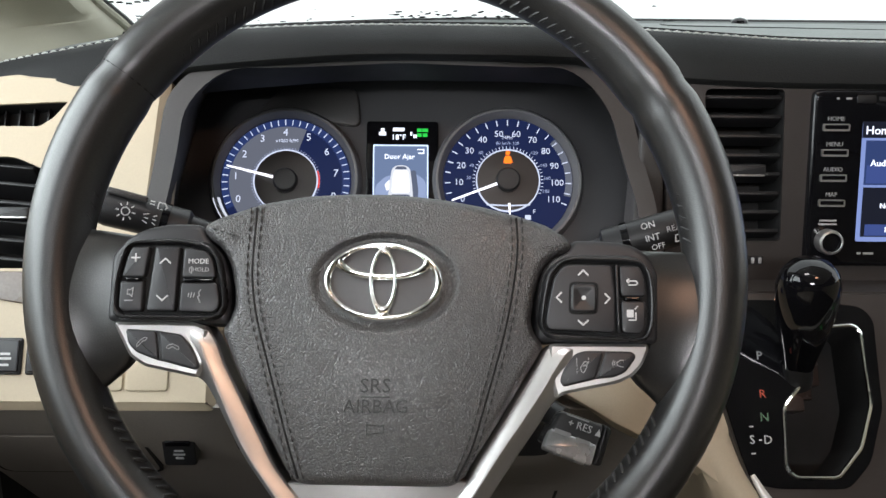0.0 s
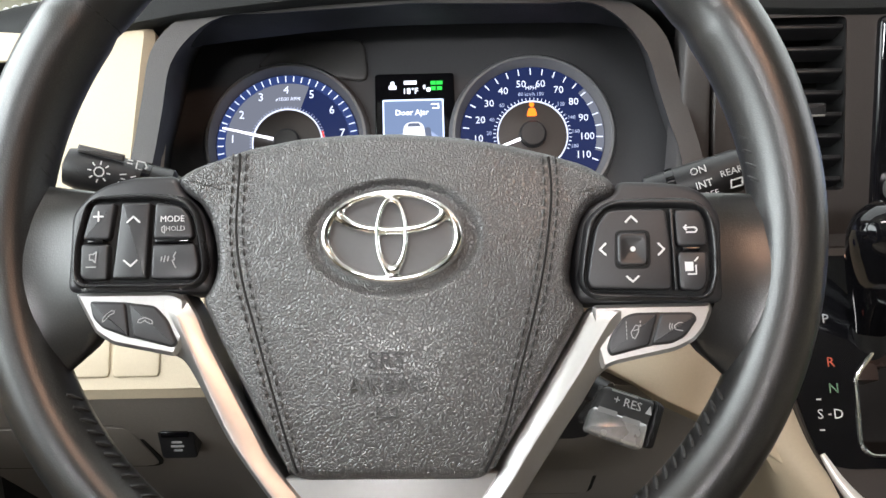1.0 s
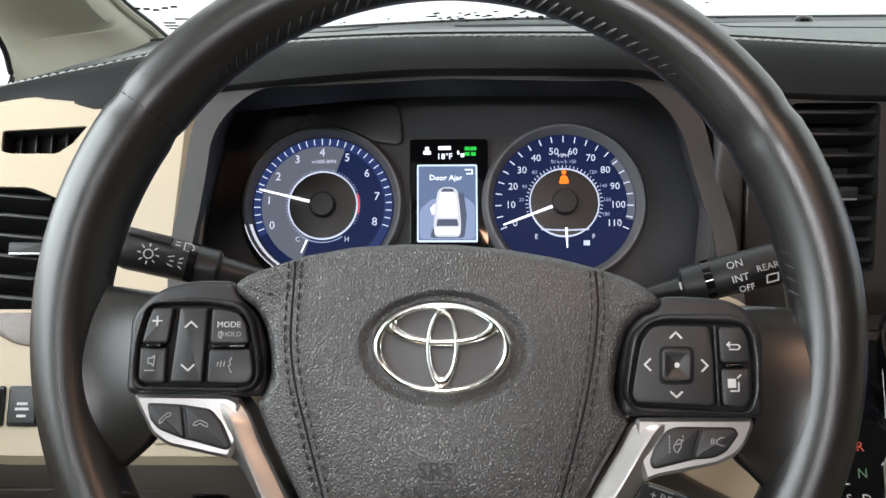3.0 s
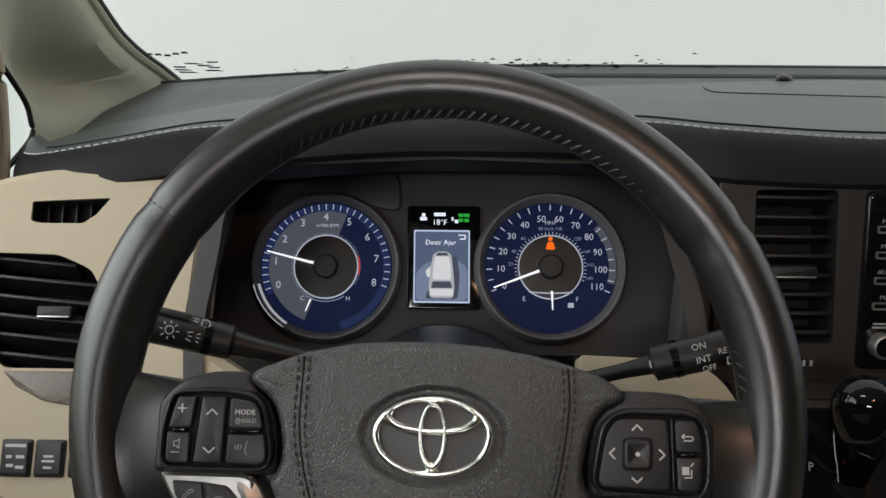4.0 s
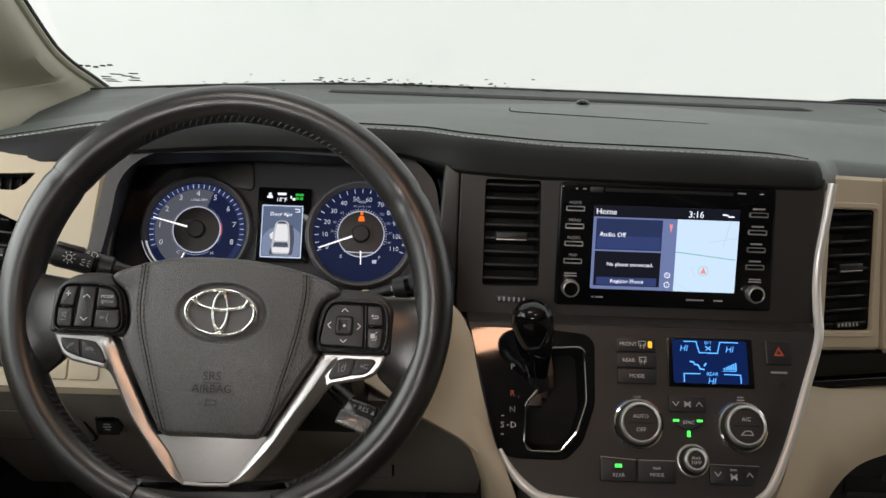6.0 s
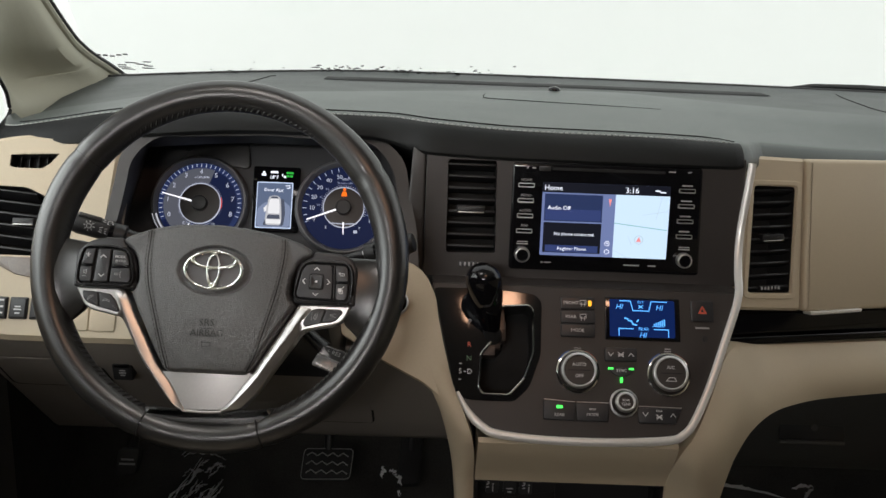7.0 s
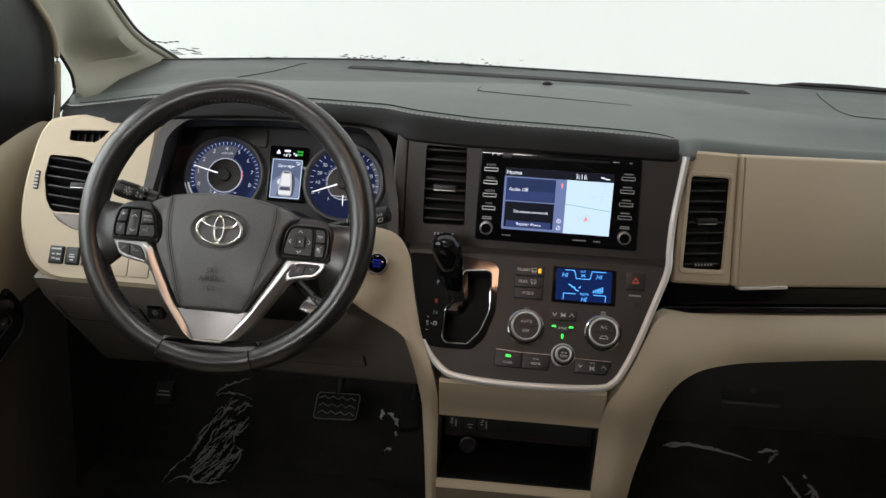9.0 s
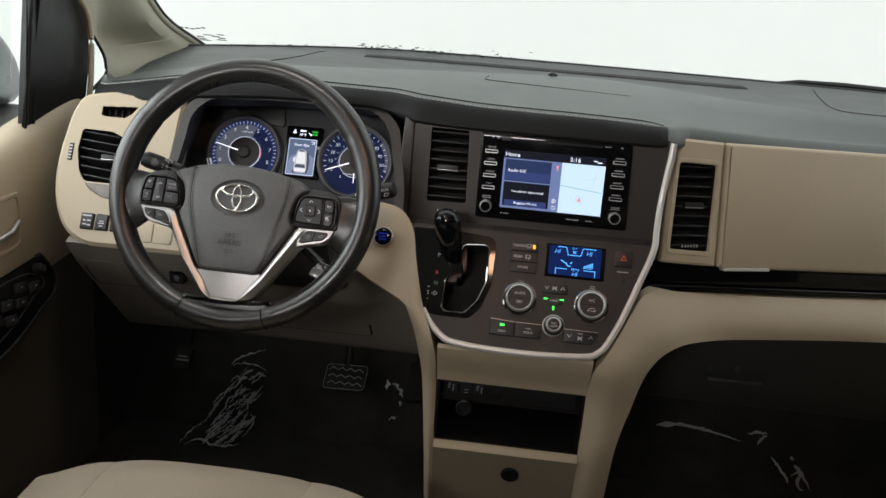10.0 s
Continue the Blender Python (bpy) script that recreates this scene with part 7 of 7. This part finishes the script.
part("door_handle", tube([(-0.434, 0.60, 0.575), (-0.429, 0.63, 0.580), (-0.434, 0.660, 0.590)], 0.005, 10), SATIN, door, "satin inner handle")
ARM = Matrix(((0, -0.35, 0.937, -0.42), (1, 0, 0, 0), (0, 0.937, 0.35, 0.46), (0, 0, 0, 1)))
WS = [(0.30, 0.052), (0.605, 0.055), (0.71, 0.058), (0.729, 0.054), (0.744, 0.020), (0.740, 0.004), (0.717, -0.014), (0.669, -0.025), (0.602, -0.042), (0.529, -0.054), (0.30, -0.075)]
arm = part("switch_panel", slab(rounded(WS[::-1], 0.012, 4), -0.03, 0.004, ARM, 0.004), GLOSS, door, "piano black window switch panel")
part("panel_edge", tube([tuple(ARM @ Vector((u, v, 0.001))) for u, v, _ in spline([(u, v, 0) for u, v in WS[2:]], 5)], 0.0035, 8), DARK, arm)
part("key_surround", tube([tuple(ARM @ Vector((u, v, 0.0045))) for u, v, _ in spline([(0.40, 0.043, 0), (0.629, 0.043, 0), (0.690, 0.030, 0), (0.701, 0.010, 0), (0.660, 0.000, 0), (0.564, -0.027, 0), (0.40, -0.05, 0)], 5)], 0.0012, 6), GREY, arm)
for u, v in ((0.634, 0.026), (0.671, 0.016), (0.585, 0.012), (0.622, 0.004), (0.545, -0.001), (0.580, -0.012)):
    k = part("window_switch", slab(rounded([(u - 0.017, v - 0.006), (u + 0.011, v - 0.010), (u + 0.017, v + 0.005), (u - 0.011, v + 0.009)], 0.003, 3), 0.002, 0.010, ARM, 0.002), BUTTON, arm)
    part("switch_mark", bars([(u, v, 0.007)], ARM @ at(0, 0, 0.0102), 0.0022), GREYINK, k)
part("mirror_knob", lathe([(0.011, 0.003), (0.010, 0.014), (0.007, 0.018), (0.001, 0.018)], ARM @ at(0.697, 0.037, 0), 24), DARK, arm)
part("mirror_knob_cap", lathe([(0.006, 0.018), (0.006, 0.0195), (0.001, 0.0195)], ARM @ at(0.697, 0.037, 0), 20), GREY, arm)
part("window_bar", holed(rounded([(0.752, 0.715), (0.97, 0.745), (0.986, 0.80), (0.993, 0.865), (0.980, 0.918), (0.935, 0.96), (0.50, 1.42), (0.40, 1.42), (0.74, 1.03), (0.792, 0.935)], 0.006, 3), [], -0.028, -0.012, side(-0.452), 0.005), DARK, door, "black window frame and corner cover")
part("bar_ridge", tube([(-0.466, 0.772, 0.72), (-0.466, 0.812, 0.935), (-0.468, 0.76, 1.03)], 0.006, 10), DARK, door)
part("window_channel", tube([(-0.466, 0.748, 0.715), (-0.466, 0.789, 0.935), (-0.468, 0.735, 1.03), (-0.474, 0.395, 1.41)], 0.005, 8), RUBBER, door)
bm = slab([(-0.30, 0.65), (0.76, 0.70), (0.79, 0.93), (0.70, 1.04), (0.34, 1.42), (-0.30, 1.42)], -0.03, -0.026, side(-0.470))
gl = part("door_glass", bm, GLASS, door, "clear side glass")
gl.visible_shadow = False
MO = [(1.20, 0.605), (1.585, 0.610), (1.615, 0.640), (1.605, 0.715), (1.54, 0.790), (1.44, 0.83), (1.20, 0.86)]
mir = part("mirror_shell", slab(rounded(MO, 0.04, 6), -0.10, 0.0, side(-0.95), 0.03), BODY, door, "dark grey outside mirror shell")
part("mirror_foot", slab(rounded([(1.22, 0.50), (1.56, 0.50), (1.58, 0.61), (1.22, 0.61)], 0.02, 4), -0.09, 0.32, side(-0.95), 0.02), DARK, mir)
part("outer_door", slab(rounded([(-0.3, 0.1), (1.5, 0.1), (1.5, 0.60), (0.3, 0.64), (-0.3, 0.64)], 0.05, 4), -0.25, -0.20, side(-0.452), 0.02), mat("white_body_paint", (0.80, 0.81, 0.80), 0.25, vary=0.02, coat=0.6), door, "white painted outer skin")

# ---- seat ----
seat = thing("driver_seat", (0.0, 0.0, 0.0), "beige leather driver's seat cushion with sewn panels", "seat")


def cushion(x0, x1, lift, name, n=10):
    rings = []
    for x in steps(x0, x1, n):
        s = (x - x0) / (x1 - x0)
        h = lift * math.sin(math.pi * min(1, max(0, s))) ** 0.5
        c = 0.03 * (x / 0.25) ** 4 if x > 0 else 0.045 * (-x / 0.205) ** 3
        rings.append([(x, y, z + (h + 0.013 if z > 0.2 else 0) - c * 0.5) for y, z in ((-0.28, 0.10), (0.22, 0.10), (0.315 - c, 0.16), (0.350 - c, 0.25), (0.360 - c, 0.318), (0.350 - c, 0.357), (0.325 - c, 0.378), (0.275, 0.386), (0.12, 0.382), (-0.28, 0.36))])
    bm = loops(rings)
    bmesh.ops.recalc_face_normals(bm, faces=bm.faces)
    part(name, bm, SEATHIDE, seat)


cushion(-0.118, 0.142, 0.003, "centre_cushion", 14)
cushion(-0.205, -0.1185, 0.003, "side_bolster")
cushion(0.1425, 0.245, 0.003, "side_bolster")
part("frame", box(-0.20, -0.25, 0.0, 0.22, 0.17, 0.105, I4, 0.005, 0.01), DARK, seat, "black seat frame")

# ---- pedals, mat, protective film ----
PALE_RIB = mat("pale_rubber_edge", (0.38, 0.38, 0.36), 0.4, vary=0.2)


def pedal(name, c, w, h, tilt, label, arm_to, wavy):
    ob = thing(name, c, label, "pedal")
    M = fr(*c, tilt)
    pl = part("pad", slab(rounded([(-w / 2, -h / 2), (w / 2 - 0.004, -h / 2 + 0.003), (w / 2, h / 2), (-w / 2 + 0.003, h / 2 - 0.002)], 0.008, 4), -0.012, 0.004, M, 0.003), RUBBER, ob, "ribbed rubber pad")
    for k in range(wavy):
        v = -h / 2 + h * (k + 0.8) / (wavy + 0.6)
        part("rib", tube([(-w / 2 + 0.008 + (w - 0.016) * j / 8, v + (0.004 if j % 2 else -0.002), 0.0045) for j in range(9)], 0.0012, 5, M=M), PALE_RIB, pl)
    if wavy:
        part("pad_rim", tube([(*p, 0.0015) for p in rounded([(-w / 2, -h / 2), (w / 2 - 0.004, -h / 2 + 0.003), (w / 2, h / 2), (-w / 2 + 0.003, h / 2 - 0.002)], 0.008, 4)], 0.0012, 5, True, M), PALE_RIB, pl, "pale edge")
    part("arm", tube([Vector(c) + Vector((0, 0.01, 0)), Vector(c).lerp(Vector(arm_to), 0.5) + Vector((0, 0.03, 0)), Vector(arm_to)], 0.009, 10), DARK, ob)
    return ob


pedal("brake_pedal", (0.036, 1.085, 0.176), 0.090, 0.056, 42, "wide black rubber brake pedal", (0.036, 1.22, 0.44), 3)
pedal("accelerator_pedal", (0.182, 1.17, 0.145), 0.045, 0.10, 50, "long black accelerator pedal", (0.184, 1.30, 0.36), 0)
pk = pedal("parking_brake_pedal", (-0.264, 0.93, 0.252), 0.038, 0.046, 20, "small black parking brake pedal", (-0.255, 1.02, 0.44), 0)
part("pad_words", bars([(0, 0.004, 0.020), (0, -0.003, 0.026)], fr(-0.264, 0.93, 0.252, 20) @ at(0, 0, 0.004), 0.003), GREYINK, pk)
mat_ = thing("floor_mat", (0.0, 0.85, 0.005), "black carpet floor mat in the driver's footwell", "floor mat")
part("carpet", slab(rounded([(-0.40, 0.52), (0.245, 0.52), (0.245, 1.08), (0.12, 1.10), (-0.40, 1.10)], 0.05, 5), 0.001, 0.010, I4, 0.004), CARPET, mat_)
mat2 = thing("floor_mat", (0.95, 0.85, 0.005), "black carpet floor mat in the passenger footwell", "floor mat")
part("carpet", slab(rounded([(0.60, 0.52), (1.30, 0.52), (1.30, 1.10), (0.60, 1.10)], 0.05, 5), 0.001, 0.010, I4, 0.004), CARPET, mat2)

# white colour in place of the glints on clear film
FILM = mat("film_glint_white", (0.90, 0.91, 0.92), 0.16, vary=0.10, wear=0.06, spec=1.0)


def film(name, lines, width, label, seed, crumple=1.0):
    """Crumpled plastic film: its glints, drawn as narrow white creased folds."""
    rng = random.Random(seed)
    ob = thing(name, lines[0][0], label, "plastic film")
    for line in lines:
        P = [Vector(p) for p in spline(line, 6)]
        rings = []
        for i, p in enumerate(P):
            d = (P[min(i + 1, len(P) - 1)] - P[max(i - 1, 0)]).normalized()
            s = d.cross(Vector((0, -0.8, 1))).normalized()
            w = width * (0.12 + 0.88 * math.sin(math.pi * i / (len(P) - 1))) * rng.uniform(1.0 - 0.65 * crumple, 1.0 + 0.3 * crumple)
            jog = s * rng.uniform(-0.5, 0.5) * width * crumple
            rings.append([tuple(p + jog + s * w * (k / 3 - 0.5) + Vector((0, 0, rng.uniform(0.2, 0.9) * w * (1 if 0 < k < 3 else 0.0)))) for k in range(4)])
        bm = loops(rings, closed=False, cap0=False, cap1=False)
        bmesh.ops.solidify(bm, geom=bm.faces[:], thickness=0.0005)
        part("fold", bm, FILM, ob, "", False)
    return ob


def toe(x, s, lift=0.006):
    """A place on the driver's mat (s below 0) or on the toe board (s up its slope)."""
    return (x, 1.115 + s * (0.789 if s > 0 else 1.9), (0.012 if s < 0 else 0.008 + s * 0.615) + lift)


rng = random.Random(3)
lines = [[(-0.302, -0.062), (-0.296, -0.03), (-0.288, 0.0), (-0.270, 0.05), (-0.246, 0.10), (-0.225, 0.142)],
         [(-0.262, 0.146), (-0.24, 0.150), (-0.205, 0.148), (-0.178, 0.137)], [(-0.264, 0.144), (-0.245, 0.172), (-0.194, 0.193)],
         [(-0.20, 0.128), (-0.188, 0.131), (-0.176, 0.126)], [(-0.258, 0.075), (-0.235, 0.10), (-0.222, 0.14)],
         [(-0.29, -0.062), (-0.262, -0.050), (-0.225, -0.055), (-0.18, -0.045)], [(-0.182, -0.03), (-0.178, 0.01), (-0.19, 0.035)], [(-0.199, 0.03), (-0.196, 0.06), (-0.183, 0.098)]]
for k in range(48):
    x, s = rng.uniform(-0.282, -0.19), rng.uniform(-0.062, 0.05)
    n, lean = rng.uniform(0.015, 0.055), rng.uniform(0.2, 0.8)
    lines.append([(x, s), (x + n * lean * 0.4, s + n * 0.5), (x + n * lean, s + n)])
for k in range(10):
    x, s = rng.uniform(-0.255, -0.20), rng.uniform(0.05, 0.12)
    lines.append([(x, s), (x + 0.01, s + 0.012), (x + 0.022, s + rng.uniform(0.012, 0.03))])
film("protective_film", [[toe(x, s, rng.uniform(0.004, 0.012)) for x, s in line] for line in lines], 0.0042, "crumpled clear protective film on the driver's floor mat", 5)
film("protective_film", [[(0.137, 1.0, 0.200), (0.140, 1.0, 0.212), (0.142, 1.0, 0.222)], [(0.150, 1.0, 0.214), (0.158, 1.0, 0.212), (0.163, 1.0, 0.205)], [(0.163, 1.0, 0.208), (0.168, 1.0, 0.196), (0.171, 1.0, 0.186)], [(0.146, 1.0, 0.135), (0.155, 1.0, 0.138), (0.163, 1.0, 0.140)], [(0.166, 1.0, 0.168), (0.169, 1.0, 0.172), (0.172, 1.0, 0.172)]], 0.006, "loose clear film beside the accelerator pedal", 6)
film("protective_film", [[toe(0.722, 0.118), toe(0.74, 0.125), toe(0.779, 0.126), toe(0.82, 0.122), toe(0.86, 0.115), toe(0.909, 0.103)], [toe(0.725, 0.121), toe(0.745, 0.120), toe(0.765, 0.124)]], 0.0065, "strip of clear film on the passenger toe board", 8, 0.12)
film("protective_film", [[toe(0.925, 0.122), toe(0.945, 0.128), toe(0.968, 0.128)], [toe(0.945, 0.100), toe(0.953, 0.113), toe(0.968, 0.125)], [toe(0.972, 0.076), toe(0.985, 0.055), toe(1.0, 0.030), toe(1.004, 0.018)], [toe(1.014, 0.08), toe(1.020, 0.072)], [toe(1.012, 0.036), toe(1.03, 0.045), toe(1.024, 0.014), toe(1.035, 0.004)], [toe(1.027, 0.052), toe(1.035, 0.042), toe(1.052, 0.006)], [toe(1.02, 0.06), toe(1.034, 0.05)]], 0.0070, "crumpled clear film on the passenger floor mat", 9, 0.45)
